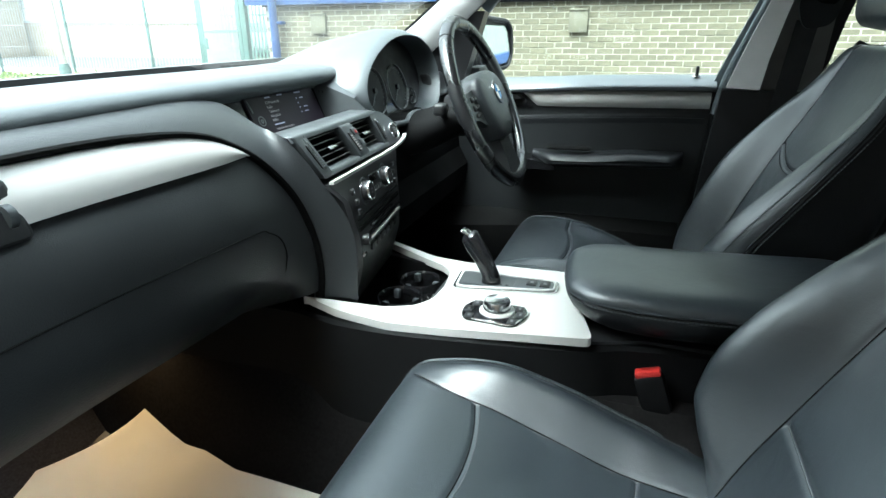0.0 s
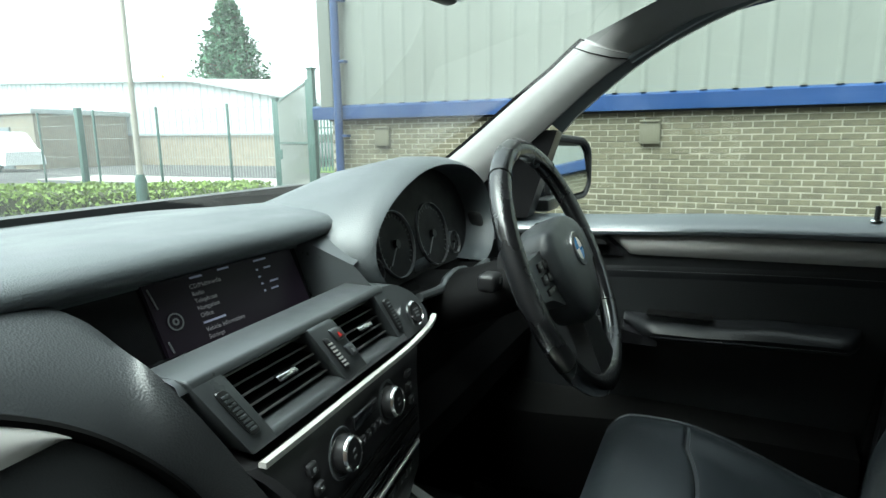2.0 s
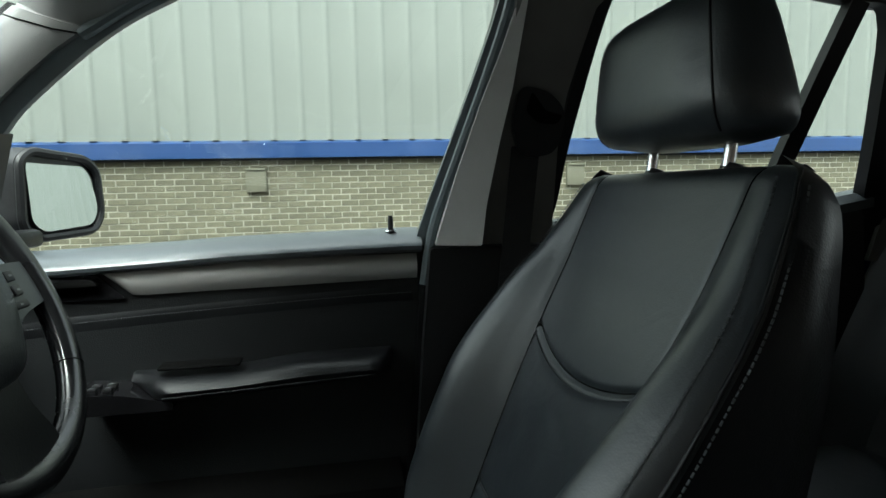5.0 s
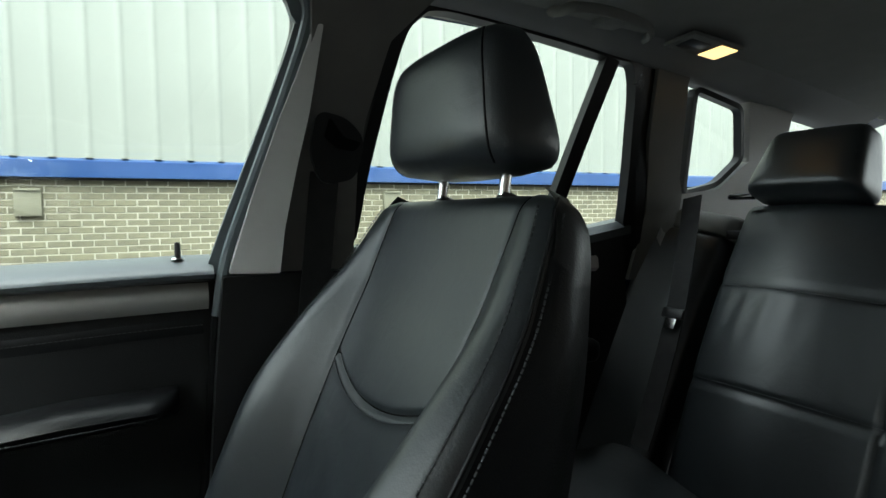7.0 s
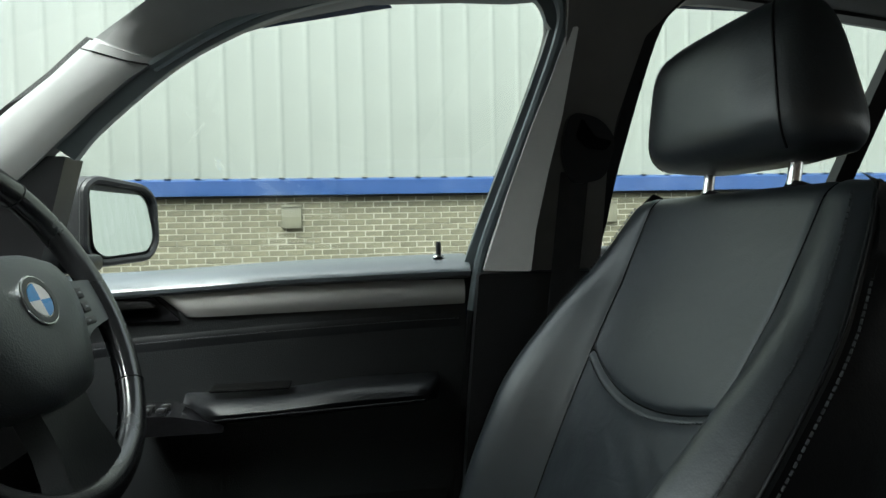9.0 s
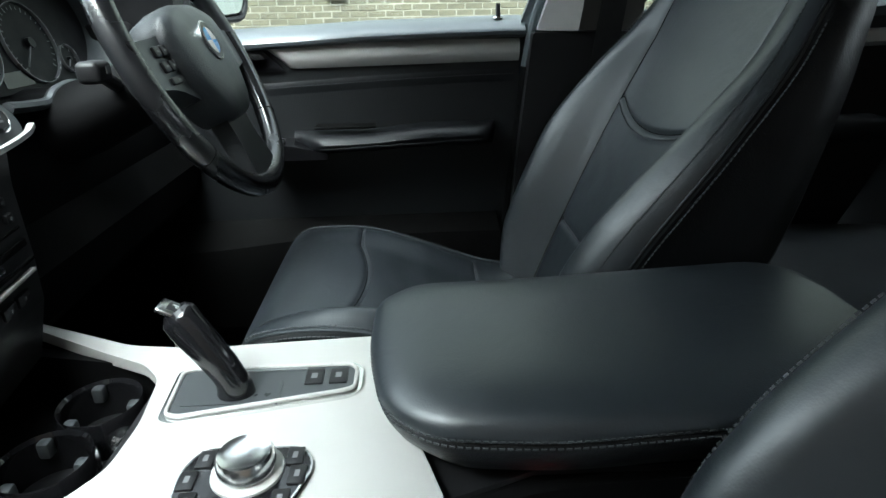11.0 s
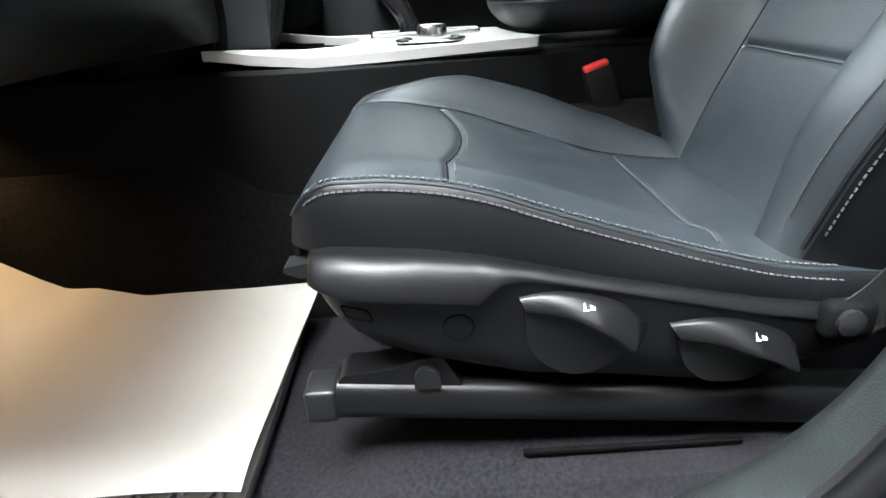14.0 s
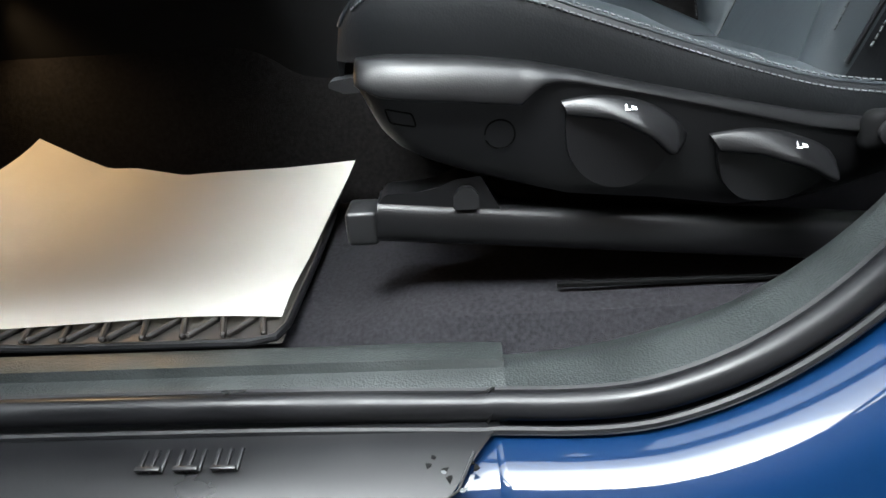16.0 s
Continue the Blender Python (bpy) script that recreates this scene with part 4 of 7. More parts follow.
screen = part("display", sheared(slab([(-0.112, 1.133), (0.103, 1.133), (0.103, 1.201), (-0.112, 1.201)], 0.755, 0.763, "y", 0.002), 0.44, 1.166), SCREEN, dash, "dim display showing a menu list")
SN = Vector((0, -1, 0.44)).normalized()


def on_screen(x, z, lift=0.0015):
    return facing(Vector((x, 0.755 + 0.44 * (z - 1.166), z)) + SN * lift, SN)


menu = ["CD/Multimedia", "Radio", "Telephone", "Navigation", "Office", None, "Vehicle information", "Settings"]
for i, word in enumerate(menu):
    z = 1.1885 - i * 0.0072
    if word:
        t = text_mesh(word, 0.0068, Matrix(), 0.0001)
        wide = max(v.co.x for v in t.verts) - min(v.co.x for v in t.verts)
        part("menu_line", turned(t, on_screen(-0.062 + wide / 2, z)), SCREENTEXT, screen, smooth=False)
    else:
        part("menu_line", box((0, 0, 0), (0.030, 0.0022, 0.0003), m=on_screen(-0.047, z)), SCREENDIM, screen, smooth=False)
for x, z, w in ((-0.05, 1.197, 0.02), (-0.012, 1.198, 0.02), (0.045, 1.197, 0.026), (0.035, 1.187, 0.004), (0.052, 1.187, 0.014), (0.035, 1.179, 0.004), (0.035, 1.171, 0.004), (0.055, 1.171, 0.018), (0.035, 1.163, 0.004), (0.052, 1.163, 0.016)):
    part("menu_mark", box((0, 0, 0), (w * 0.8, 0.0022, 0.0003), m=on_screen(x, z)), SCREENDIM, screen, smooth=False)
part("menu_ring", lathe([(0.0074, 0), (0.0090, 0), (0.0090, 0.0004), (0.0074, 0.0004), (0.0074, 0)], on_screen(-0.092, 1.162), 28), GREYPRINT, screen)
part("menu_dot", lathe([(0.0018, 0), (0.0038, 0), (0.0038, 0.0004), (0.0018, 0.0004), (0.0018, 0)], on_screen(-0.092, 1.162), 20), GREYPRINT, screen)
for z0, z1 in ((1.177, 1.197), (1.136, 1.147)):
    part("menu_arc", tube([on_screen(-0.107 + 0.004 * (z0 + z1 - 2 * z) * 20, z).translation for z in axis_points(z0, z1, 6)], 0.0009, 6), GREYPRINT, screen)
shelf = [[(x, y, z) for y, z in ((0.636, 1.148), (0.640, 1.155), (0.648, 1.1575), (0.668, 1.155), (0.735, 1.126), (0.76, 1.122))] for x in axis_points(-0.192, 0.135, 20)]
for r in shelf:
    for i, p in enumerate(r):
        r[i] = (p[0], p[1] + 0.009 + 0.06 * p[0], p[2])
part("screen_shelf", loft(shelf, close=False, caps=False), GREYP, dash, angle=50)
part("screen_side", loft([[(0.120, 0.655, 1.155), (0.118, 0.745, 1.124)], [(0.128, 0.69, 1.180), (0.122, 0.785, 1.216)], [(0.155, 0.69, 1.190), (0.155, 0.79, 1.235)]], close=False, caps=False), GREYP, dash)

# air vents in the centre
def vent_lean(bm):
    """Leans the vent panel back, turns it to the driver and slants its ends."""
    for v in bm.verts:
        z = v.co.z
        v.co.y += 0.45 * (z - 1.008) + 0.06 * v.co.x
        v.co.x += 0.009 - 0.46 * (z - 1.122) * smooth((0.17 - v.co.x) / 0.12)
    return bm


panel = [box((-0.0275, 0.600, 1.1535), (0.305, 0.05, 0.009), 0.003, 3), box((-0.0275, 0.600, 1.092), (0.305, 0.05, 0.009), 0.003), box((-0.163, 0.600, 1.1225), (0.034, 0.05, 0.070), 0.003), box((-0.010, 0.597, 1.122), (0.046, 0.05, 0.060), 0.004)]
panel.append(slab(rounded([(0.103, 1.158), (0.152, 1.152), (0.190, 1.132), (0.207, 1.106), (0.198, 1.0875), (0.103, 1.0875)], 0.012), 0.576, 0.625, "y", 0.003))
vents = part("vent_panel", vent_lean(merge(*panel)), GREYP, dash, "dark grey satin air vent panel")
for x0, x1 in ((-0.146, -0.033), (0.013, 0.103)):
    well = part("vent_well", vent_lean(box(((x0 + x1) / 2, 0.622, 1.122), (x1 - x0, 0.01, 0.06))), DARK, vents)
    for i in range(5):
        z = 1.1035 + i * 0.0098
        slat = part("slat", vent_lean(box(((x0 + x1) / 2, 0.603, z), (x1 - x0, 0.026, 0.0014))), DARK, vents)
        # lighter strip painted as the highlight along the slat's front
        part("slat_edge", vent_lean(box(((x0 + x1) / 2, 0.5892, z), (x1 - x0, 0.0012, 0.0013))), SLAT_HIGHLIGHT, slat)
    part("slat_tab", vent_lean(box(((x0 + x1) / 2 + 0.004, 0.584, 1.123), (0.030, 0.008, 0.006), 0.0025, 2)), CHROME, vents, "bright slat tab")
for x in (-0.163, 0.117):
    w = part("vent_wheel", vent_lean(slab(rounded([(x - 0.006, 1.102), (x + 0.006, 1.102), (x + 0.006, 1.142), (x - 0.006, 1.142)], 0.005), 0.5725, 0.58, "y", 0.002)), BLACK, vents)
    for i in range(9):
        part("wheel_rib", vent_lean(box((x, 0.572, 1.107 + i * 0.0038), (0.008, 0.002, 0.0016))), GREYP, w)
part("hazard_button", vent_lean(box((0.001, 0.571, 1.137), (0.018, 0.006, 0.013), 0.002)), GREYP, vents)
part("hazard_mark", vent_lean(slab([(-0.002, 1.135), (0.004, 1.135), (0.001, 1.140)], 0.5665, 0.5685, "y")), RED, vents, "red hazard triangle")
part("lock_button", vent_lean(box((0.003, 0.571, 1.117), (0.014, 0.006, 0.012), 0.002)), GREYP, vents)
part("lock_mark", vent_lean(box((0.003, 0.5675, 1.117), (0.004, 0.001, 0.004))), GREYPRINT, vents)
cw = part("centre_vent_wheel", vent_lean(box((-0.021, 0.571, 1.121), (0.009, 0.006, 0.036), 0.003)), BLACK, vents)
for i in range(7):
    part("wheel_rib", vent_lean(box((-0.021, 0.5685, 1.109 + i * 0.004), (0.007, 0.002, 0.0016))), SILVER, cw)
START_N = Vector((0.0, -1, 0.45)).normalized()
SP = (0.171, 0.628, 1.112)
start = part("start_button", lathe([(0, 0), (0.0165, 0), (0.0165, 0.004), (0.0140, 0.006), (0.0130, 0.003), (0, 0.003)], facing(SP, START_N), 28), CHROME, vents, "round engine start button with chrome ring")
part("start_cap", lathe([(0, 0.003), (0.0128, 0.003), (0.012, 0.005), (0, 0.005)], facing(SP, START_N), 24), BLACK, start)
for i, w in enumerate((0.012, 0.010, 0.008)):
    part("start_word", box((0, 0.0045 - 0.0045 * i, 0.0056), (w, 0.0022, 0.0005), m=facing(SP, START_N)), GREYPRINT, start)
strip = spline([(x, 0.566 + 0.45 * (z - 1.008) + 0.06 * x, z) for x, z in ((-0.157, 1.083), (-0.09, 1.083), (0.01, 1.084), (0.09, 1.0845), (0.15, 1.087), (0.196, 1.092), (0.215, 1.098))], 6)
part("chrome_strip", sweep(strip, [(-0.004, -0.0026), (0.004, -0.0026), (0.004, 0.0026), (-0.002, 0.0026), (-0.004, 0.001)]), SILVER, dash, "thin bright strip under the vents")

# climate and radio panel, turned a little to the driver
def to_driver(bm):
    for v in bm.verts:
        v.co.y += (0.06 + 0.08 * smooth((1.085 - v.co.z) / 0.045)) * v.co.x
    return bm


clim = [[(x, y, z) for x, y, z in ((-hw, 0.66, zz), (-hw - 0.002, yy + 0.006, zz), (-hw + 0.006, yy, zz), (hw - 0.006, yy, zz), (hw + 0.002, yy + 0.006, zz), (hw, 0.66, zz))] for zz, hw, yy in ((1.0795, 0.164, 0.606), (1.066, 0.154, 0.598), (1.05, 0.146, 0.590), (0.98, 0.130, 0.580), (0.93, 0.124, 0.580), (0.86, 0.120, 0.60))]
stack = part("climate_panel", to_driver(loft(clim)), BLACK, dash, "black climate and radio panel")
for x in (-0.066, 0.046):
    m = facing((x, 0.590 + 0.14 * x, 1.048), (0.14, -1, 0.15))
    kn = part("rotary_knob", lathe([(0, 0), (0.0172, 0), (0.0168, 0.013), (0.0152, 0.0152), (0.0138, 0.0140), (0, 0.0140)], m, 32), CHROME, stack, "rotary knob with bright rim")
    part("knob_side", lathe([(0.0173, 0.001), (0.0178, 0.002), (0.0174, 0.0115), (0.0170, 0.0118), (0.0173, 0.001)], m, 32), BLACK, kn)
    part("knob_cap", lathe([(0, 0.0140), (0.0139, 0.0142), (0.0130, 0.0150), (0, 0.0150)], m, 28), BLACK, kn)
    part("knob_ring", lathe([(0.0215, 0), (0.0245, 0.001), (0.0235, 0.002), (0.0215, 0.002), (0.0215, 0)], m, 32), GREYP, kn)
    for i in range(2):
        part("knob_mark", box((0, 0.003 - 0.006 * i, 0.0152), (0.006, 0.0022, 0.0004), m=m), GREYPRINT, kn)
part("climate_display", to_driver(box((-0.010, 0.590, 1.061), (0.05, 0.004, 0.014), 0.001)), PIANO, stack)
for i in range(5):
    b = part("climate_button", to_driver(box((-0.036 + i * 0.013, 0.5885, 1.038), (0.010, 0.006, 0.009), 0.0015)), BLACK, stack)
    part("button_mark", to_driver(box((-0.036 + i * 0.013, 0.5852, 1.039), (0.0035, 0.0008, 0.0025))), GREYPRINT, b)
for i in range(3):
    for x in (-0.112, 0.104):
        b = part("side_button", to_driver(box((x, 0.5905 - 0.004 * i, 1.058 - i * 0.016), (0.013, 0.006, 0.010), 0.002)), BLACK, stack)
        part("button_mark", to_driver(box((x, 0.5872 - 0.004 * i, 1.058 - i * 0.016), (0.004, 0.0008, 0.0028))), GREYPRINT, b)
for z, h, y in ((1.012, 0.003, 0.584), (0.996, 0.008, 0.582), (0.978, 0.004, 0.579)):
    part("panel_groove", to_driver(box((0, y, z), (0.238, 0.004, h), 0.001)), DARK, stack)
part("disc_slot", to_driver(box((0.0, 0.5795, 0.987), (0.13, 0.004, 0.005), 0.001)), PIANO, stack)
part("radio_strip", to_driver(box((0.005, 0.5775, 0.968), (0.214, 0.006, 0.0045), 0.0015)), SILVER, stack, "thin bright strip on the radio")
m = facing((-0.108, 0.5645, 0.976), (0.14, -1, 0.1))
part("volume_knob", lathe([(0, 0), (0.0095, 0), (0.0092, 0.009), (0.0082, 0.0105), (0, 0.0105)], m, 24), BLACK, stack, "small black volume knob with bright ring")
part("knob_ring", lathe([(0.0066, 0.0106), (0.0080, 0.0106), (0.0080, 0.0112), (0.0066, 0.0112), (0.0066, 0.0106)], m, 24), CHROME, stack)
part("eject_button", to_driver(box((-0.113, 0.5785, 0.952), (0.014, 0.007, 0.009), 0.003, 2)), CHROME, stack, "small bright button")
for i in range(6):
    b = part("preset_button", to_driver(box((-0.062 + i * 0.028, 0.5785, 0.950), (0.024, 0.006, 0.012), 0.0015)), BLACK, stack)
    part("button_mark", to_driver(box((-0.062 + i * 0.028, 0.5752, 0.950), (0.003, 0.0008, 0.0035))), GREYPRINT, b)

# instrument binnacle
BIN = spline([(0.240, 0, 1.116), (0.186, 0, 1.138), (0.160, 0, 1.176), (0.176, 0, 1.214), (0.230, 0, 1.249), (0.305, 0, 1.275), (0.375, 0, 1.288), (0.447, 0, 1.290), (0.515, 0, 1.280), (0.572, 0, 1.248), (0.590, 0, 1.190), (0.556, 0, 1.138), (0.505, 0, 1.116)], 6)


def bin_ring(grow, y, k, drop=0.0):
    out = []
    for p in BIN:
        d = Vector((p.x - 0.372, 0, p.z - 1.19))
        q = p + d.normalized() * grow * (1.0 + 0.2 * abs(d.x) / 0.16)
        out.append((q.x, y + k * (q.z - 1.16), q.z - drop))
    return out


hood = [bin_ring(-0.004, 0.735, 0.25), bin_ring(0.0, 0.690, 0.25), bin_ring(0.002, 0.672, 0.22), bin_ring(0.005, 0.666, 0.2), bin_ring(0.010, 0.670, 0.2), bin_ring(0.018, 0.69, 0.2), bin_ring(0.022, 0.74, 0.2, 0.004), bin_ring(0.016, 0.85, 0.2, 0.020), bin_ring(-0.015, 1.0, 0.2, 0.040), bin_ring(-0.05, 1.2, 0.1, 0.065)]
part("binnacle_hood", loft(hood, close=False, caps=False), DASH, dash, "grained hood over the instruments", angle=60)
face = part("instrument_face", sheared(slab([(p.x, p.z) for p in BIN], 0.722, 0.73, "y"), 0.25, 1.16), GAUGEFACE, dash, "black instrument panel with ringed dials")
GN = Vector((0, -1, 0.25)).normalized()


def gauge_pose(x, z, lift=0.0):
    return facing(Vector((x, 0.722 + 0.25 * (z - 1.16), z)) + GN * lift, GN)


for x, z, r in ((0.299, 1.176, 0.053), (0.427, 1.174, 0.055), (0.503, 1.147, 0.021), (0.226, 1.148, 0.018)):
    g = part("dial", lathe([(r - 0.0008, 0), (r + 0.0008, 0), (r + 0.0005, 0.005), (r - 0.0005, 0.005), (r - 0.0008, 0)], gauge_pose(x, z), 44), DIALRING, face, "round dial with thin bright ring")
    ticks = []
    for i in range(25 if r > 0.03 else 7):
        a = radians(225 - 270 * i / (24 if r > 0.03 else 6))
        ticks.append(box((0, 0, 0), (0.0012, 0.006 if i % 2 == 0 else 0.0035, 0.0005), m=gauge_pose(x, z, 0.001) @ Matrix.Rotation(a - math.pi / 2, 4, "Z") @ Matrix.Translation((0, r * 0.86, 0))))
    part("dial_ticks", merge(*ticks), GREYPRINT, g, smooth=False)
    part("needle", box((0, 0, 0), (0.0016, r * 0.85, 0.001), m=gauge_pose(x, z, 0.004) @ Matrix.Rotation(radians(135), 4, "Z") @ Matrix.Translation((0, r * 0.36, 0))), GREYPRINT, g)
    part("hub", lathe([(0, 0), (r * 0.14, 0), (r * 0.13, 0.006), (0, 0.006)], gauge_pose(x, z), 16), BLACK, g)
part("driver_info_display", box((0, 0, 0), (0.06, 0.020, 0.001), m=gauge_pose(0.366, 1.132, 0.001)), PIANO, face)
lip = [Vector(p) for p in bin_ring(0.004, 0.662, 0.2)]
lower = spline([lip[0], (0.27, 0.655, 1.110), (0.315, 0.655, 1.108), (0.335, 0.655, 1.118), (0.372, 0.655, 1.123), (0.41, 0.655, 1.118), (0.43, 0.655, 1.108), (0.475, 0.655, 1.110), lip[-1]], 6)
part("binnacle_rim", sweep(lower, circle(0.007, 8)), GREYP, dash)
part("binnacle_under", loft([[p for p in lower], [p + Vector((0, 0.07, -0.005)) for p in lower]], close=False, caps=False), CONSOLE_SIDE, dash)
dr = []
for x in axis_points(0.125, 0.735, 36):
    s = smooth((x - 0.125) / 0.03) * smooth((0.62 - x) / 0.04)
    s2 = smooth((0.62 - x) / 0.04)
    dr.append([(x, 1.375 - 0.28 * (x / 0.74) ** 2, 1.19), (x, 1.18 - 0.20 * (x / 0.74) ** 2, 1.215 - 0.07 * s2), (x, 0.85, 1.250 - 0.12 * s2), (x, 0.76, 1.232 - 0.105 * s2), (x, 0.705, 1.17 - 0.06 * s), (x, 0.68, 1.11 - 0.01 * s), (x, 0.665, 1.06), (x, 0.655, 0.98), (x, 0.70, 0.90), (x, 0.80, 0.86), (x, 1.0, 0.84)])
# near-black, since the shade under the dash is put into its colour
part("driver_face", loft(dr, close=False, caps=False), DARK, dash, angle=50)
part("driver_side_vent", sheared(box((0.64, 0.695, 1.165), (0.12, 0.03, 0.06), 0.008, 3), 0.4, 1.15), BLACK, dash)
part("light_switch", lathe([(0, 0), (0.022, 0), (0.02, 0.012), (0, 0.014)], facing((0.60, 0.675, 1.08), (0, -1, 0.2)), 20), BLACK, dash)
col = part("column_shroud", loft([[Vector((0.37 + hx * math.cos(q), yy, zz + hz * math.sin(q))) for q in [2 * math.pi * i / 24 for i in range(24)]] for yy, zz, hx, hz in ((0.70, 1.06, 0.075, 0.055), (0.62, 1.085, 0.07, 0.05), (0.53, 1.125, 0.06, 0.045), (0.50, 1.138, 0.055, 0.042))]), CONSOLE_SIDE, dash, "black steering column shroud")
for s, z in ((-1, 1.135), (1, 1.135)):
    st = part("stalk", tube([(0.37 + s * 0.05, 0.565, z - 0.01), (0.37 + s * 0.11, 0.55, z + 0.008), (0.37 + s * 0.165, 0.535, z + 0.02)], 0.0085, 10), BLACK, col, "black column stalk")
    part("stalk_tip", box((0.37 + s * 0.155, 0.537, z + 0.018), (0.035, 0.026, 0.024), 0.007, 3), BLACK, st)
    part("stalk_mark", box((0.37 + s * 0.15, 0.5235, z + 0.020), (0.010, 0.001, 0.008)), GREYPRINT, st)
# knee panel painted as dark as the shade it sits in
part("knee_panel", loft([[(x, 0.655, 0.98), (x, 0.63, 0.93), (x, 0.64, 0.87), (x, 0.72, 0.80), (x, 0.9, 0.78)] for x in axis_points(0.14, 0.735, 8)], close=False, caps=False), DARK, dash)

# ---------------------------------------------------------------- steering wheel
WT = radians(24)
WC = Vector((0.37, 0.474, 1.155))
W_N = Vector((0, -math.cos(WT), math.sin(WT)))
WM = facing(WC, W_N)
wheel = thing("steering_wheel", WC, "black leather steering wheel with shiny worn rim", "steering wheel")
WLEATHER = mat("worn_wheel_leather", (0.0095, 0.0098, 0.011), 0.24, var=0.3, scale=12, bump=0.07, grain=420, cells=True, rvar=0.12, spec=0.9)
ringpath = [WM @ Vector((0.184 * math.cos(t), 0.184 * math.sin(t), -0.006)) for t in [2 * math.pi * i / 96 for i in range(96)]]
part("rim", sweep(ringpath, circle(0.0165, 14, 0.0150), up=W_N, closed=True), WLEATHER, wheel, "glossy worn black leather rim")
for a in (52, 128, 215, 325):
    c = [WM @ Vector(((0.184 + 0.0168 * math.cos(q)) * math.cos(radians(a)), (0.184 + 0.0168 * math.cos(q)) * math.sin(radians(a)), -0.006 + 0.0153 * math.sin(q))) for q in [2 * math.pi * i / 20 for i in range(20)]]
    part("rim_seam", tube(c, 0.0007, 5, True), DARK, wheel)
pad = rounded([(-0.100, 0.030), (-0.086, 0.054), (-0.035, 0.068), (0.035, 0.068), (0.086, 0.054), (0.100, 0.030), (0.096, -0.005), (0.079, -0.042), (0.054, -0.078), (0.032, -0.090), (-0.032, -0.090), (-0.054, -0.078), (-0.079, -0.042), (-0.096, -0.005)], 0.018)
prings = [[WM @ Vector((x * k, y * k, h)) for x, y in pad] for k, h in ((0.95, -0.035), (1.0, -0.02), (1.0, 0.0), (0.985, 0.008), (0.95, 0.014), (0.85, 0.019), (0.6, 0.023), (0.3, 0.024))]
part("airbag_pad", loft(prings), WHEELPAD, wheel, "grained airbag cover", angle=60)
badge = part("badge", lathe([(0, 0), (0.0265, 0), (0.0265, 0.002), (0.0255, 0.0028), (0.0180, 0.0028), (0.0172, 0.002), (0, 0.002)], WM @ Matrix.Translation((0, 0.012, 0.0235)), 40), CHROME, wheel, "round badge in blue and white")
part("badge_ring", lathe([(0.0185, 0.0022), (0.0245, 0.0022), (0.0243, 0.0034), (0.0187, 0.0034), (0.0185, 0.0022)], WM @ Matrix.Translation((0, 0.012, 0.0235)), 36), BLACK, badge)
for k in range(4):
    q = [(0, 0)] + [(0.0172 * math.cos(radians(90 * k + 9 * i)), 0.0172 * math.sin(radians(90 * k + 9 * i))) for i in range(11)]
    part("badge_quarter", turned(slab(q, 0.0022, 0.0032, "z"), WM @ Matrix.Translation((0, 0.012, 0.0235))), BADGEBLUE if k % 2 else WHITE, badge)
for s in (-1, 1):
    spoke = rounded([(s * 0.06, 0.040), (s * 0.11, 0.033), (s * 0.176, 0.030), (s * 0.178, -0.022), (s * 0.12, -0.030), (s * 0.07, -0.052), (s * 0.05, -0.02)], 0.012)
    sp = part("side_spoke", turned(slab(spoke, -0.026, 0.000, "z", 0.004, 3), WM), GREYP, wheel, "dark grey spoke with switches")
    for i, (bx, by, bw, bh) in enumerate(((0.104, 0.016, 0.016, 0.013), (0.124, 0.016, 0.016, 0.013), (0.104, -0.002, 0.016, 0.013), (0.124, -0.002, 0.016, 0.013), (0.114, -0.019, 0.034, 0.009))):
        bt = part("spoke_switch", box((0, 0, 0), (bw, bh, 0.005), 0.0018, 2, m=WM @ Matrix.Translation((s * bx, by, 0.0015))), BLACK, sp)
        part("switch_mark", box((0, 0, 0), (0.006, 0.0025, 0.0005), m=WM @ Matrix.Translation((s * bx, by, 0.0042))), GREYPRINT, bt)
foot = rounded([(-0.042, -0.070), (0.042, -0.070), (0.040, -0.115), (0.052, -0.160), (0.040, -0.178), (-0.040, -0.178), (-0.052, -0.160), (-0.040, -0.115)], 0.010)
part("lower_spoke", turned(slab(foot, -0.024, 0.001, "z", 0.006, 3), WM), DASH_LOW, wheel, "satin black lower spoke", angle=60)
part("hub_back", lathe([(0, -0.09), (0.05, -0.09), (0.06, -0.04), (0.07, -0.02), (0, -0.02)], WM, 24), BLACK, wheel)

# ---------------------------------------------------------------- centre console
cons = thing("centre_console", (0, 0.3, 0.45), "black centre console with satin silver top panel", "centre console")
plan = [(-0.148, 0.662), (-0.164, 0.60), (-0.166, 0.50), (-0.158, 0.40), (-0.144, 0.28), (-0.132, 0.176), (-0.05, 0.20), (0.06, 0.215), (0.118, 0.215), (0.112, 0.34), (0.106, 0.44), (0.118, 0.52), (0.158, 0.64), (0.148, 0.645), (0.104, 0.545), (0.078, 0.487), (0.05, 0.462), (-0.02, 0.452), (-0.075, 0.455), (-0.108, 0.475), (-0.128, 0.52), (-0.142, 0.60), (-0.150, 0.668)]


def cons_z(y):
    return 0.866 + 0.012 * smooth((y - 0.5) / 0.16)


bmc = slab(rounded(plan, 0.012, 4), -0.014, 0.0, "z", 0.0035, 3)
bmesh.ops.triangulate(bmc, faces=[f for f in bmc.faces if len(f.verts) > 4])
for v in bmc.verts:
    v.co.z += cons_z(v.co.y)
    if v.co.x < -0.12:
        v.co.z -= 0.010 * smooth((-0.12 - v.co.x) / 0.06)
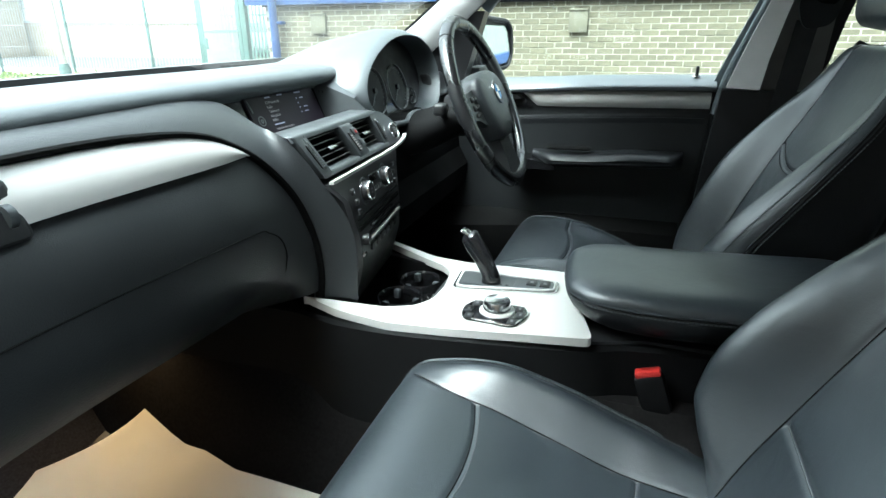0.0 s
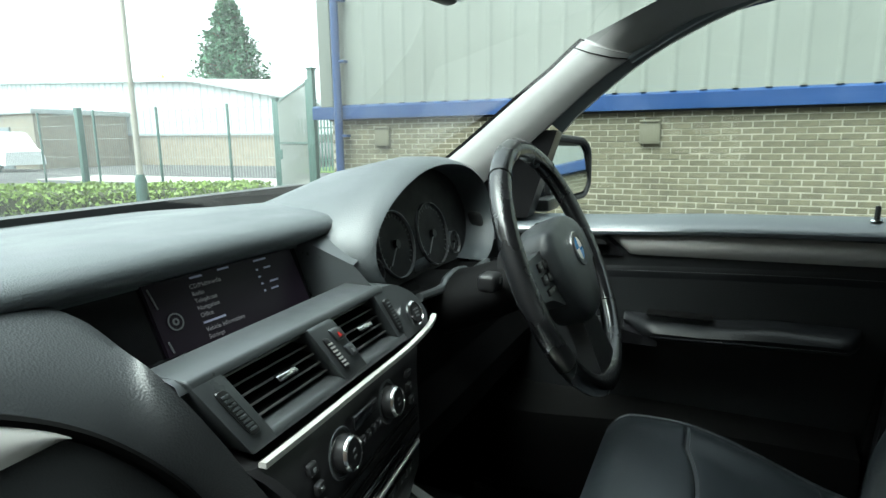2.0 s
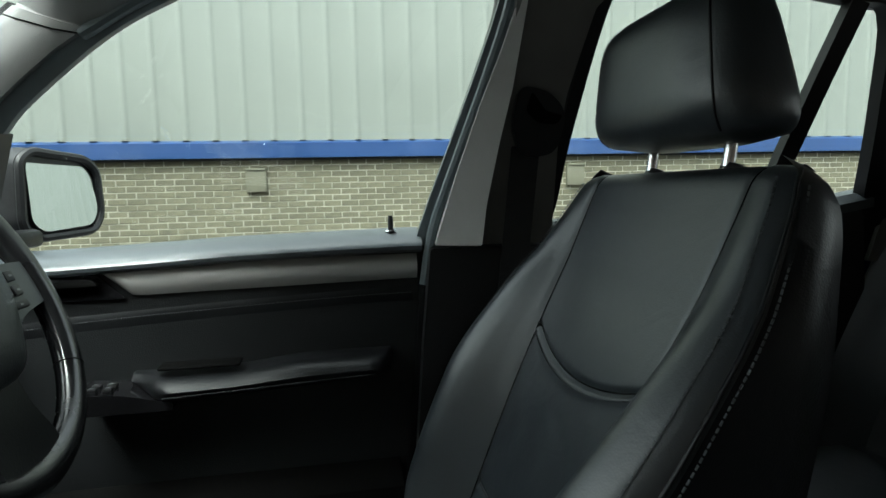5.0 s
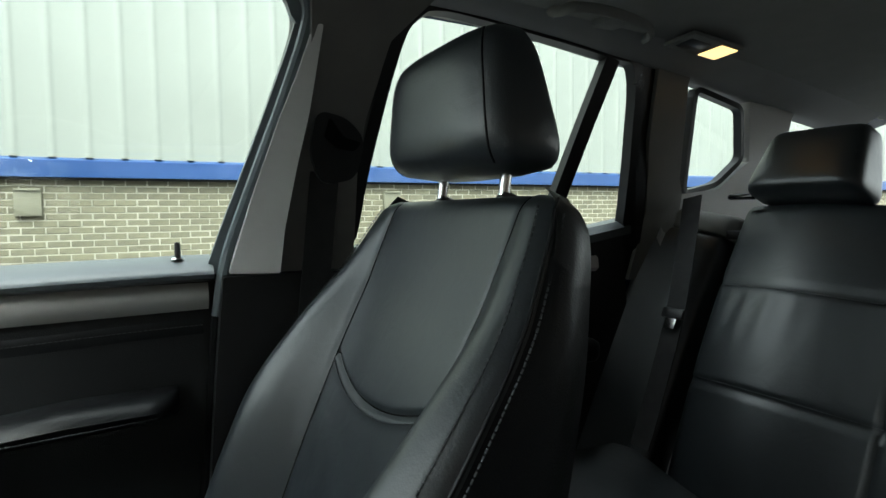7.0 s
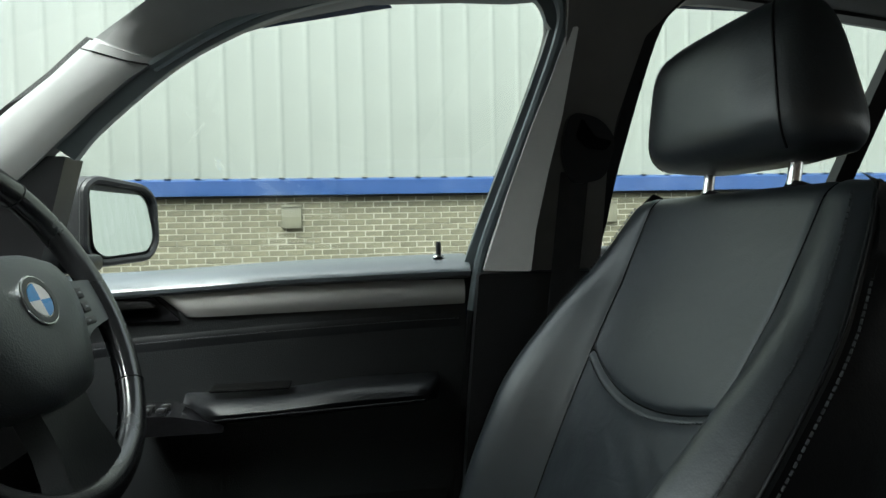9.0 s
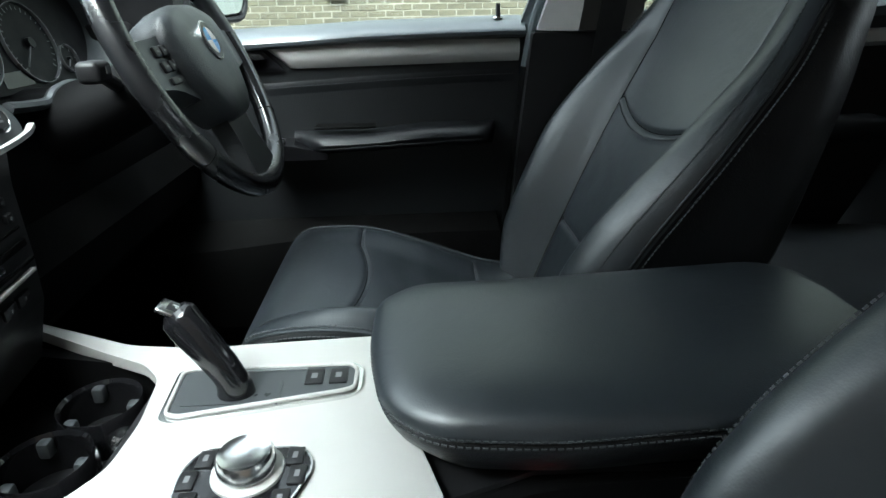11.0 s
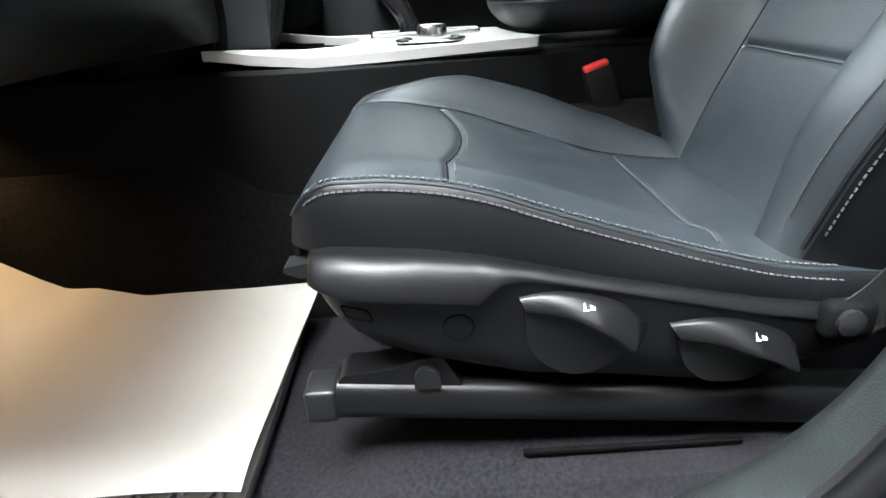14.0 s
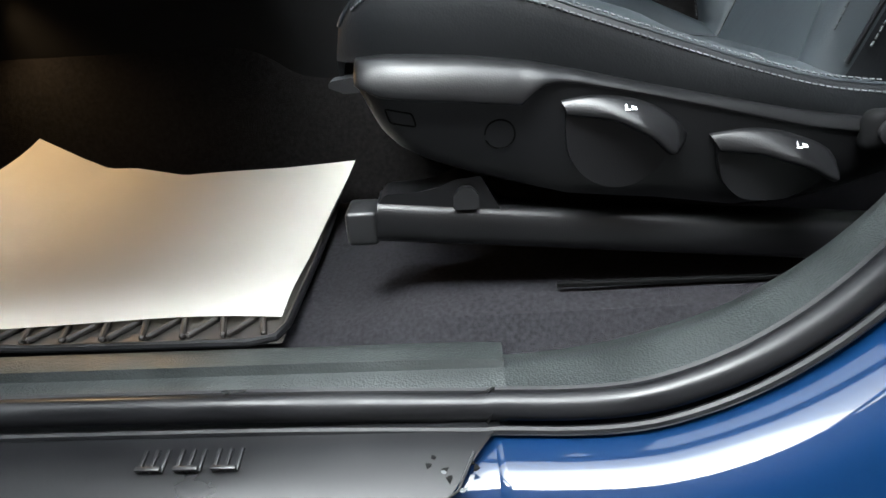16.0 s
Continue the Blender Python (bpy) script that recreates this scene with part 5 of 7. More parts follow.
part("silver_panel", bmc, SILVER, cons, "satin silver console panel, slightly worn", angle=20)
left = [(-0.150, 1.20), (-0.150, 0.90), (-0.150, 0.70), (-0.170, 0.60), (-0.172, 0.50), (-0.162, 0.40), (-0.145, 0.28), (-0.126, 0.176), (-0.104, 0.12), (-0.092, 0.0), (-0.092, -0.22)]
lw = []
for x, y in [(p.x, p.y) for p in spline([(a, b, 0) for a, b in left], 5)]:
    lw.append([(x + 0.024, y, 0.846), (x + 0.008, y, 0.844), (x + 0.002, y, 0.838), (x - 0.006, y, 0.70), (x - 0.012, y, 0.46), (x + 0.03, y, 0.46)])
part("left_side", loft(lw), CONSOLE_SIDE, cons)
right = [(0.155, 0.70), (0.120, 0.54), (0.106, 0.44), (0.112, 0.30), (0.118, 0.18), (0.122, 0.0), (0.122, -0.22)]
rw = []
for x, y in [(p.x, p.y) for p in spline([(a, b, 0) for a, b in right], 5)]:
    rw.append([(x - 0.02, y, 0.857), (x - 0.004, y, 0.857), (x, y, 0.845), (x + 0.006, y, 0.70), (x + 0.012, y, 0.46), (x - 0.03, y, 0.46)])
part("right_side", loft(rw), CONSOLE_SIDE, cons)
part("core", slab([(-0.085, -0.22), (-0.085, 0.10), (-0.12, 0.20), (-0.14, 0.30), (-0.12, 0.445), (0.10, 0.445), (0.105, 0.1), (0.11, -0.22)], 0.46, 0.850, "z"), BLACK, cons)
well = part("cup_well", slab([(-0.15, 0.43), (0.13, 0.43), (0.15, 0.70), (-0.15, 0.70)], 0.79, 0.800, "z"), BLACK, cons, "black cup holder tray")
part("well_back", box((0, 0.455, 0.83), (0.2, 0.02, 0.06), 0.004), BLACK, cons)
for x, y in ((-0.035, 0.535), (0.048, 0.525)):
    cup = part("cup_ring", lathe([(0.036, 0.0), (0.041, 0.0), (0.042, 0.040), (0.040, 0.044), (0.037, 0.040), (0.036, 0.0)], Matrix.Translation((x, y, 0.80)), 36), PIANO, well, "round cup holder")
    for k in range(3):
        a = radians(120 * k + 30)
        part("grip_tab", box((x + 0.033 * math.cos(a), y + 0.033 * math.sin(a), 0.832), (0.012, 0.012, 0.018), 0.003), GREYP, cup)
part("socket", lathe([(0, 0), (0.016, 0), (0.016, 0.018), (0.013, 0.020), (0.011, 0.014), (0, 0.014)], Matrix.Translation((0.012, 0.487, 0.805)), 20), CHROME, well, "round socket cover")
gate = rounded([(-0.026, 0.420), (-0.020, 0.436), (0.055, 0.442), (0.062, 0.430), (0.060, 0.262), (0.050, 0.252), (0.012, 0.252), (0.004, 0.264)], 0.012)
gp = part("gear_gate", slab(gate, 0.862, 0.8695, "z", 0.0015), CHROME, cons, "bright frame round the gear selector")
inner = rounded([(-0.019, 0.418), (-0.014, 0.430), (0.050, 0.436), (0.056, 0.426), (0.054, 0.266), (0.046, 0.258), (0.015, 0.258), (0.010, 0.268)], 0.010)
part("gate_insert", slab(inner, 0.864, 0.8708, "z", 0.0012), GREYP, gp)
part("gate_frame", tube([Vector((p[0], p[1], 0.8715)) for p in inner] + [Vector((inner[0][0], inner[0][1], 0.8715))], 0.0022, 8, up=(0, 0, 1)), SILVER, gp, "satin silver inner frame")
part("gate_slot", slab([(-0.004, 0.33), (-0.004, 0.420), (0.030, 0.424), (0.030, 0.33)], 0.865, 0.8718, "z"), GREYP, gp)
for y in (0.300, 0.276):
    b = part("gate_button", box((0.034, y, 0.871), (0.024, 0.018, 0.004), 0.0012), BLACK, gp)
    part("gate_mark", box((0.034, y, 0.8733), (0.008, 0.006, 0.0004)), GREYPRINT, b)
part("gate_scale", box((0.050, 0.36, 0.8716), (0.004, 0.10, 0.0008)), GREYPRINT, gp)
lev = spline([(0.014, 0.372, 0.866), (0.013, 0.374, 0.888), (0.015, 0.390, 0.918), (0.020, 0.408, 0.942), (0.025, 0.419, 0.958)], 6)
lsec = circle(1.0, 16)
lr = []
for i, p in enumerate(lev):
    t = i / (len(lev) - 1)
    a, b = interp(t, [(0, 0.015), (0.3, 0.0135), (0.7, 0.0150), (0.92, 0.0155), (1, 0.011)]), interp(t, [(0, 0.019), (0.3, 0.0155), (0.7, 0.0185), (0.92, 0.0185), (1, 0.013)])
    d = (lev[min(i + 1, len(lev) - 1)] - lev[max(i - 1, 0)]).normalized()
    u = Vector((1, 0, 0))
    n = d.cross(u).normalized()
    lr.append([p + u * (x * a) + n * (y * b) for x, y in lsec])
lever = part("gear_lever", loft(lr), PIANO, cons, "gloss black curved gear selector")
tn = (lev[-1] - lev[-3]).normalized()
part("lever_cap", box((0, 0, 0), (0.023, 0.030, 0.006), 0.0028, 3, m=facing(lev[-1], (0.0, -0.45, 0.9), (0, 1, 0))), CHROME, lever, "bright selector top with park button")
part("park_button", box((0, 0, 0.0032), (0.012, 0.014, 0.002), 0.001, m=facing(lev[-1], (0.0, -0.45, 0.9), (0, 1, 0))), BLACK, lever)
part("park_mark", turned(text_mesh("P", 0.010, Matrix.Translation((0, 0, 0.0045)), 0.0001), facing(lev[-1], (0.0, -0.45, 0.9), (0, 1, 0)) @ Matrix.Rotation(radians(180), 4, "Z")), WHITE, lever)
ID = Vector((-0.088, 0.336, 0.0))
pl = rounded([(-0.132, 0.300), (-0.124, 0.388), (-0.085, 0.392), (-0.060, 0.380), (-0.062, 0.294), (-0.085, 0.283)], 0.014)
idp = part("control_plate", slab(pl, 0.858, 0.868, "z", 0.0015), PIANO, cons, "dark button plate round the controller")
part("plate_edge", tube([(x, y, 0.8672) for x, y in pl], 0.0014, 6, True), CHROME, idp)
part("controller_base", lathe([(0, 0), (0.030, 0), (0.029, 0.004), (0.025, 0.005), (0, 0.005)], Matrix.Translation(ID + Vector((0, 0, 0.866))), 36), SILVER, idp)
part("controller_knob", lathe([(0, 0.003), (0.020, 0.003), (0.0205, 0.006), (0.0235, 0.008), (0.0235, 0.018), (0.021, 0.022), (0.019, 0.0215), (0.016, 0.0205), (0, 0.0205)], Matrix.Translation(ID + Vector((0, 0, 0.866))), 40), CHROME, idp, "bright rotary controller")
for i, (x, y) in enumerate(((-0.119, 0.376), (-0.096, 0.382), (-0.120, 0.304), (-0.095, 0.295), (-0.074, 0.300), (-0.073, 0.374))):
    b = part("plate_button", box((x, y, 0.8685), (0.020, 0.014, 0.003), 0.001), BLACK, idp)
    part("plate_mark", box((x, y, 0.8704), (0.007, 0.004, 0.0003)), GREYPRINT, b)
# armrest lid
arm = thing("armrest", (0, 0.05, 0.87), "black leather centre armrest with stitched rim", "armrest")


def arm_ring(k, z, fwd=0.0):
    base = rounded([(-0.128, -0.20), (-0.130, 0.10), (-0.120, 0.185), (-0.085, 0.225), (0.0, 0.240), (0.085, 0.238), (0.116, 0.205), (0.120, 0.10), (0.118, -0.20)], 0.05, 6)
    return [(x * k, (y + fwd - 0.02) * (1 if y < 0 else k) + 0.02, z + 0.014 * smooth((0.12 - y) / 0.4)) for x, y in base]


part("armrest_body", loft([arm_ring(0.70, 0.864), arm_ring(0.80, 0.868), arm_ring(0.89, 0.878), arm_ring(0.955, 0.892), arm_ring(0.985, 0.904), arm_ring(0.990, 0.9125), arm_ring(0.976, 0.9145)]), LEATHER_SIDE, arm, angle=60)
part("armrest_lid", loft([arm_ring(0.978, 0.9145), arm_ring(1.000, 0.917), arm_ring(1.000, 0.9225), arm_ring(0.985, 0.9285), arm_ring(0.95, 0.9335), arm_ring(0.88, 0.9380), arm_ring(0.7, 0.9425), arm_ring(0.35, 0.9440)]), LEATHER, arm, angle=60)
for k, z in ((1.0015, 0.9185), (0.9925, 0.9110)):
    ring = arm_ring(k, z)
    part("armrest_stitching", stitches(ring + ring[:1], (0, 0, 1), 0.0062, 0.0042, 0.0007), THREAD, arm, "row of grey stitches round the armrest edge", smooth=False)


# ---------------------------------------------------------------- car body
def gx(z):
    """Where the side glass stands, right side."""
    return 0.735 - 0.33 * (max(z, 1.2) - 1.2)


def side_slab(pts, inner, outer, bevel=0.0, sgn=1, seg=2):
    """An outline (y, z) laid along the leaning side of the car, inner to outer metres from the glass."""
    bm = slab(pts, inner, outer, "x", bevel, seg)
    for v in bm.verts:
        v.co.x = sgn * (v.co.x + gx(v.co.z))
    return bm


body = thing("car_body", (0, 0, 0.3), "blue estate car body with grey lined cabin", "car body")
# floor, tunnel and firewall
fl = []
for y in axis_points(-1.1, 1.22, 50):
    z = 0.500 - 0.030 * smooth((y - 0.40) / 0.12) + 0.33 * smooth((y - 1.02) / 0.4)
    fl.append([(x, y, z + 0.004 * math.sin(7 * x + 5 * y) - 0.05 * smooth((abs(x) - 0.60) / 0.06)) for x in axis_points(-0.68, 0.68, 61)])
floor = part("floor_carpet", loft(fl, close=False, caps=False), CARPET, body, "black carpet on the cabin floor")
tn = []
for y in axis_points(-1.0, 1.22, 24):
    tn.append([(-0.235, y, 0.47), (-0.215, y, 0.56), (-0.18, y, 0.66), (-0.13, y, 0.76), (0.13, y, 0.76), (0.18, y, 0.66), (0.215, y, 0.56), (0.235, y, 0.47)])
part("tunnel_carpet", loft(tn, close=False, caps=False), CARPET_SHADED, body, angle=60)
part("firewall", box((0, 1.27, 0.85), (1.5, 0.04, 0.75)), BLACK, body)
for sgn in (1, -1):
    part("kick_panel", box((sgn * 0.72, 1.20 if sgn < 0 else 1.02, 0.82), (0.05, 0.14 if sgn < 0 else 0.50, 0.72), 0.01), CARPET_SHADED, body)
part("bulkhead_shelf", box((0, 1.33, 1.13), (1.5, 0.10, 0.04)), BLACK, body)
part("right_sill", box((0.70, 0.1, 0.44), (0.14, 2.3, 0.09), 0.01), SILLP, body)
part("underbody", box((0, 0.1, 0.36), (1.45, 2.9, 0.06), 0.02), BLACK, body)

# left sill and door opening
sillp = []
for y in axis_points(0.332, 1.25, 20):
    d = 0.003 * (1 - smooth((y - 0.332) / 0.06))
    sillp.append([(-0.615, y, 0.462), (-0.648, y, 0.487 - d), (-0.662, y, 0.491 - d), (-0.678, y, 0.490 - d), (-0.682, y, 0.4815), (-0.704, y, 0.479), (-0.7085, y, 0.477), (-0.710, y, 0.470), (-0.706, y, 0.44), (-0.62, y, 0.44)])
part("sill_trim", loft(sillp), SILLP, body, "grained black plastic sill trim", angle=40)
quarter = []
OPEN = [(0.36, 0.474), (0.29, 0.479), (0.22, 0.494), (0.15, 0.525), (0.09, 0.575), (0.045, 0.64), (0.01, 0.73), (-0.015, 0.86), (-0.035, 1.02), (-0.06, 1.18), (-0.10, 1.32), (-0.14, 1.44)]
op = spline([(0, y, z) for y, z in OPEN], 6)
for i, p in enumerate(op):
    t = i / (len(op) - 1)
    d = (op[min(i + 1, len(op) - 1)] - op[max(i - 1, 0)]).normalized()
    n = Vector((0, -abs(d.z), 0))
    xo = -0.735 if p.z < 1.2 else -gx(p.z)
    quarter.append([Vector((xo, p.y, p.z)), Vector((xo + 0.020, p.y, p.z)) + n * 0.012, Vector((xo + 0.055, p.y, p.z + 0.004)) + n * 0.022, Vector((xo + 0.080, p.y, p.z)) + n * 0.040, Vector((xo + 0.095, p.y, p.z - 0.02)) + n * 0.08, Vector((xo + 0.100, p.y, p.z - 0.08)) + n * 0.20])
part("pillar_foot_trim", loft(quarter, close=False, caps=False), SILLP, body, "grained dark trim sweeping up the pillar", angle=60)
sealp = [Vector((-0.719, 1.25, 0.481)), Vector((-0.719, 0.7, 0.480)), Vector((-0.720, 0.5, 0.479))] + [Vector(((-0.740 + 0.018 * smooth((p.y - 0.2) / 0.16)) if p.z < 1.2 else -gx(p.z) - 0.017, p.y, p.z + 0.002)) for p in op]
part("door_seal", sweep(spline(sealp, 3), [(-0.016, -0.012), (0.004, -0.016), (0.013, -0.008), (0.015, 0.004), (0.006, 0.013), (-0.004, 0.010), (-0.008, 0.004), (-0.013, 0.006), (-0.018, -0.002)], up=(0, 0, 1)), RUBBER, body, "black rubber door seal", angle=70)
part("seal_lip", sweep([p + Vector((-0.020, 0, -0.012)) for p in spline(sealp, 3)], circle(0.004, 8)), RUBBER, body)
# painted sill and pillar outside the seal
paint = []
sp = spline(sealp, 3)
for i, p in enumerate(sp):
    d = (sp[min(i + 1, len(sp) - 1)] - sp[max(i - 1, 0)]).normalized()
    n = Vector((0, -abs(d.z), -abs(d.y)))
    paint.append([p + Vector((0.0, 0, 0)) + n * 0.03, p + Vector((-0.010, 0, 0)) + n * 0.018, p + Vector((-0.022, 0, 0)) + n * 0.020, p + Vector((-0.040, 0, 0)) + n * 0.024, p + Vector((-0.066, 0, 0)) + n * 0.036, p + Vector((-0.080, 0, 0)) + n * 0.055, p + Vector((-0.086, 0, 0)) + n * 0.085, p + Vector((-0.100, 0, 0)) + n * 0.105, p + Vector((-0.112, 0, 0)) + n * 0.14, p + Vector((-0.10, 0, 0)) + n * 0.26])
painted = part("painted_sill", loft([[Vector((q.x, min(q.y, 1.2), max(0.24, q.z))) for q in r] for r in paint], close=False, caps=False), PAINT, body, "glossy blue painted sill", angle=60)
plate = []
for y in axis_points(0.352, 1.25, 24):
    k = 0.006 * smooth((0.40 - y) / 0.05)
    row = [(-0.728, 0.445), (-0.732, 0.4655), (-0.738, 0.468), (-0.766, 0.463), (-0.800 + k, 0.454), (-0.816 + k, 0.443), (-0.820 + k, 0.42)]
    plate.append([(x, y + (-0.012 + 0.70 * max(0.0, -0.738 - x)) * smooth((0.60 - y) / 0.24), z) for x, z in row])
entry = part("entry_plate", loft(plate, close=False, caps=False), RUBBER, body, "black moulded door entry plate", angle=40)
for i in range(3):
    c = (-0.765, 0.617 - i * 0.030, 0.4640)
    bar = [box((0, 0, 0), (0.020, 0.0035, 0.003), 0.001, m=Matrix.Translation(c) @ Matrix.Translation((0, dy, 0)) @ Matrix.Rotation(radians(-13), 4, "Y")) for dy in (-0.009, 0.0, 0.009)] + [box((0, 0, 0), (0.004, 0.020, 0.003), 0.001, m=Matrix.Translation((c[0] + dx, c[1], c[2] - dx * 0.22)) @ Matrix.Rotation(radians(-13), 4, "Y")) for dx in (-0.010, 0.010)[:1 + i % 2]]
    part("raised_emblem_bar", merge(*bar), BLACK, entry)
part("plate_line", tube([(-0.810, y, 0.4495) for y in axis_points(0.40, 1.04, 8)] , 0.0012, 6), BLACK, entry)
part("plate_line", tube([(-0.810, 0.40, 0.4495), (-0.793, 0.375, 0.455), (-0.764, 0.362, 0.464)], 0.0012, 6), BLACK, entry)
# chips and scuffs at the worn end of the plate
rng = random.Random(41)
for i in range(16):
    x, y = rng.uniform(-0.812, -0.762), 0.352 + 0.075 * rng.random() ** 1.6
    chip = rounded([(0, 0), (0.0022, 0.0006), (0.0030 + 0.002 * rng.random(), 0.0024), (0.0012, 0.0034 + 0.004 * rng.random()), (-0.0006, 0.0020)], 0.0004, 2)
    m = Matrix.Translation((x, y + 0.55 * max(0.0, -0.765 - x), 0.4494 + (x + 0.81) * 0.315)) @ Matrix.Rotation(radians(-17.5), 4, "Y") @ Matrix.Rotation(rng.uniform(0, 6.28), 4, "Z")
    part("scuff", turned(slab(chip, -0.0004, 0.0006, "z"), m), DARK if i % 3 else GREYP, entry)
# left B pillar above
part("left_pillar", side_slab([(-0.16, 1.45), (-0.09, 1.17), (-0.06, 0.9), (-0.04, 0.62), (-0.25, 0.55), (-0.25, 1.17), (-0.35, 1.58), (-0.2, 1.6)], -0.09, 0.03, 0.0, -1), SILLP, body)
part("left_rear_wall", side_slab([(-0.26, 0.45), (-0.26, 1.17), (-1.9, 1.2), (-1.9, 0.45)], -0.03, 0.06, 0.0, -1), PAINT, body)

# right pillar trims
st = [((0.80, 1.190), (1.04, 1.15)), ((0.70, 1.268), (0.91, 1.235)), ((0.610, 1.336), (0.78, 1.322)), ((0.515, 1.413), (0.645, 1.418)), ((0.465, 1.450), (0.580, 1.462)), ((0.432, 1.470), (0.535, 1.497)), ((0.420, 1.477), (0.520, 1.508))]
ap = []
for (y0, z0), (y1, z1) in st:
    p, q = Vector((gx(z0) - 0.030, y0, z0)), Vector((gx(z1) + 0.012, y1, z1 + 0.004))
    m1 = p.lerp(q, 0.30) + Vector((-0.016, -0.004, -0.006))
    m2 = p.lerp(q, 0.70) + Vector((-0.028, -0.002, -0.006))
    ap.append([p + Vector((0.03, 0, 0.004)), p, m1, m2, q, q + Vector((0.05, 0, 0))])
for sgn in (1, -1):
    part("front_pillar_trim", loft([[Vector((sgn * v.x, v.y, v.z)) for v in r] for r in ap]), PILLAR_FRONT, body, "pale grey cloth-grained windscreen pillar trim", angle=60)
part("pillar_joint", tube([Vector(v) for v in ap[5][1:5]], 0.0012, 6), DARK, body)
head_in = [(0.368, 1.508), (0.328, 1.526), (0.257, 1.547), (0.132, 1.571), (0.0, 1.577), (-0.08, 1.577), (-0.16, 1.585), (-0.30, 1.585), (-0.44, 1.580), (-0.60, 1.568), (-0.74, 1.553), (-0.86, 1.543), (-1.0, 1.530), (-1.2, 1.505), (-1.6, 1.46)]
for sgn in (1, -1):
    rr = []
    for v in (0.0, 0.5):
        rr.append([(sgn * (p.x + 0.002), p.y - 0.012 * v, p.z + 0.006 * v) for p in ap[-1]])
    for y, z in head_in:
        x = gx(z)
        rr.append([(sgn * (x + 0.03), y, z - 0.002), (sgn * (x - 0.028), y, z - 0.004), (sgn * (x - 0.045), y, z + 0.006), (sgn * (x - 0.075), y, z + 0.022), (sgn * (x - 0.11), y, z + 0.040), (sgn * (x + 0.02), y, z + 0.07)])
    part("roof_rail_trim", loft(rr), PILLAR_FRONT, body, angle=60)
hl = []
for y in axis_points(0.51, -1.65, 30):
    z = interp(-y, [(-0.51, 1.570), (-0.30, 1.598), (0.0, 1.612), (0.5, 1.605), (1.0, 1.572), (1.65, 1.50)])
    hl.append([(x, y - 0.16 * (abs(x) / 0.58) ** 4 * max(0, (y + 0.2) / 0.71), z - 0.014 * (abs(x) / 0.56) ** 3) for x in axis_points(-0.58, 0.58, 25)])
part("headliner", loft(hl, close=False, caps=False), HEADLINER, body, "grey cloth roof lining", angle=60)
ro = []
for y in axis_points(0.50, -1.72, 24):
    z = interp(-y, [(-0.52, 1.600), (-0.30, 1.640), (0.0, 1.655), (0.5, 1.648), (1.0, 1.620), (1.72, 1.53)])
    ro.append([(x, y - (0.20 * (abs(x) / 0.64) ** 2 if y > 0.3 else 0), z - 0.060 * (abs(x) / 0.64) ** 3) for x in axis_points(-0.66, 0.66, 25)])
part("roof_skin", loft(ro, close=False, caps=False), PAINT, body, "blue painted roof", angle=60)
part("windscreen_header", loft([[(x, 0.50 - 0.05 * (abs(x) / 0.6) ** 2, 1.568 + 0.012 * (1 - (x / 0.6) ** 2)), (x, 0.44 - 0.05 * (abs(x) / 0.6) ** 2, 1.570 + 0.022 * (1 - (x / 0.6) ** 2)), (x, 0.40, 1.62)] for x in axis_points(-0.57, 0.57, 20)], close=False, caps=False), HEADLINER, body)
# centre (B) pillar, right side
bp = [(-0.050, 1.165), (-0.075, 1.245), (-0.125, 1.405), (-0.155, 1.50), (-0.150, 1.600), (-0.365, 1.605), (-0.318, 1.558), (-0.275, 1.515), (-0.246, 1.40), (-0.240, 1.336), (-0.244, 1.165)]
part("centre_pillar_upper", side_slab(rounded(bp, 0.006), -0.042, 0.02, 0.008, 1, 3), CHARCOAL, body, "charcoal upper pillar trim")
def face_front(bm):
    """Turns the pillar edge a little to the front."""
    for v in bm.verts:
        v.co.x -= 0.55 * max(0.0, interp(v.co.z, [(1.166, -0.053), (1.286, -0.087), (1.39, -0.119), (1.46, -0.143), (1.525, -0.160)]) - v.co.y)
    return bm


strip = [(-0.046, 1.166), (-0.080, 1.286), (-0.113, 1.390), (-0.138, 1.460), (-0.158, 1.525), (-0.170, 1.525), (-0.163, 1.469), (-0.154, 1.403), (-0.139, 1.327), (-0.124, 1.235), (-0.116, 1.166)]
part("pillar_edge_trim", face_front(side_slab(rounded(strip, 0.004), -0.040, -0.010, 0.004, 1, 3)), PILLAR_LIT, body, "lit edge of the pillar trim, lightened in colour")
part("belt_guide", side_slab(rounded([(-0.165, 1.41), (-0.158, 1.35), (-0.18, 1.30), (-0.235, 1.31), (-0.245, 1.37), (-0.215, 1.40)], 0.02), -0.054, -0.040, 0.005), BLACK, body, "black plastic belt guide")
part("belt_slot", side_slab(rounded([(-0.185, 1.40), (-0.178, 1.372), (-0.20, 1.355), (-0.228, 1.352), (-0.238, 1.366), (-0.21, 1.372)], 0.006), -0.056, -0.050), DARK, body)
low_p = [(-0.036, 1.163), (-0.02, 1.0), (0.0, 0.75), (0.03, 0.55), (-0.25, 0.50), (-0.25, 1.163)]
part("centre_pillar_lower", side_slab(rounded(low_p, 0.006), -0.055, 0.02, 0.008, 1, 3), BLACK, body, "black lower pillar trim")
SEALP = [(0.05, 0.50), (0.02, 0.62), (-0.012, 0.9), (-0.030, 1.1), (-0.045, 1.185), (-0.080, 1.295), (-0.124, 1.426), (-0.150, 1.515), (-0.151, 1.555), (-0.128, 1.583), (-0.08, 1.592), (0.05, 1.590), (0.14, 1.582), (0.24, 1.560), (0.34, 1.520), (0.43, 1.472)]
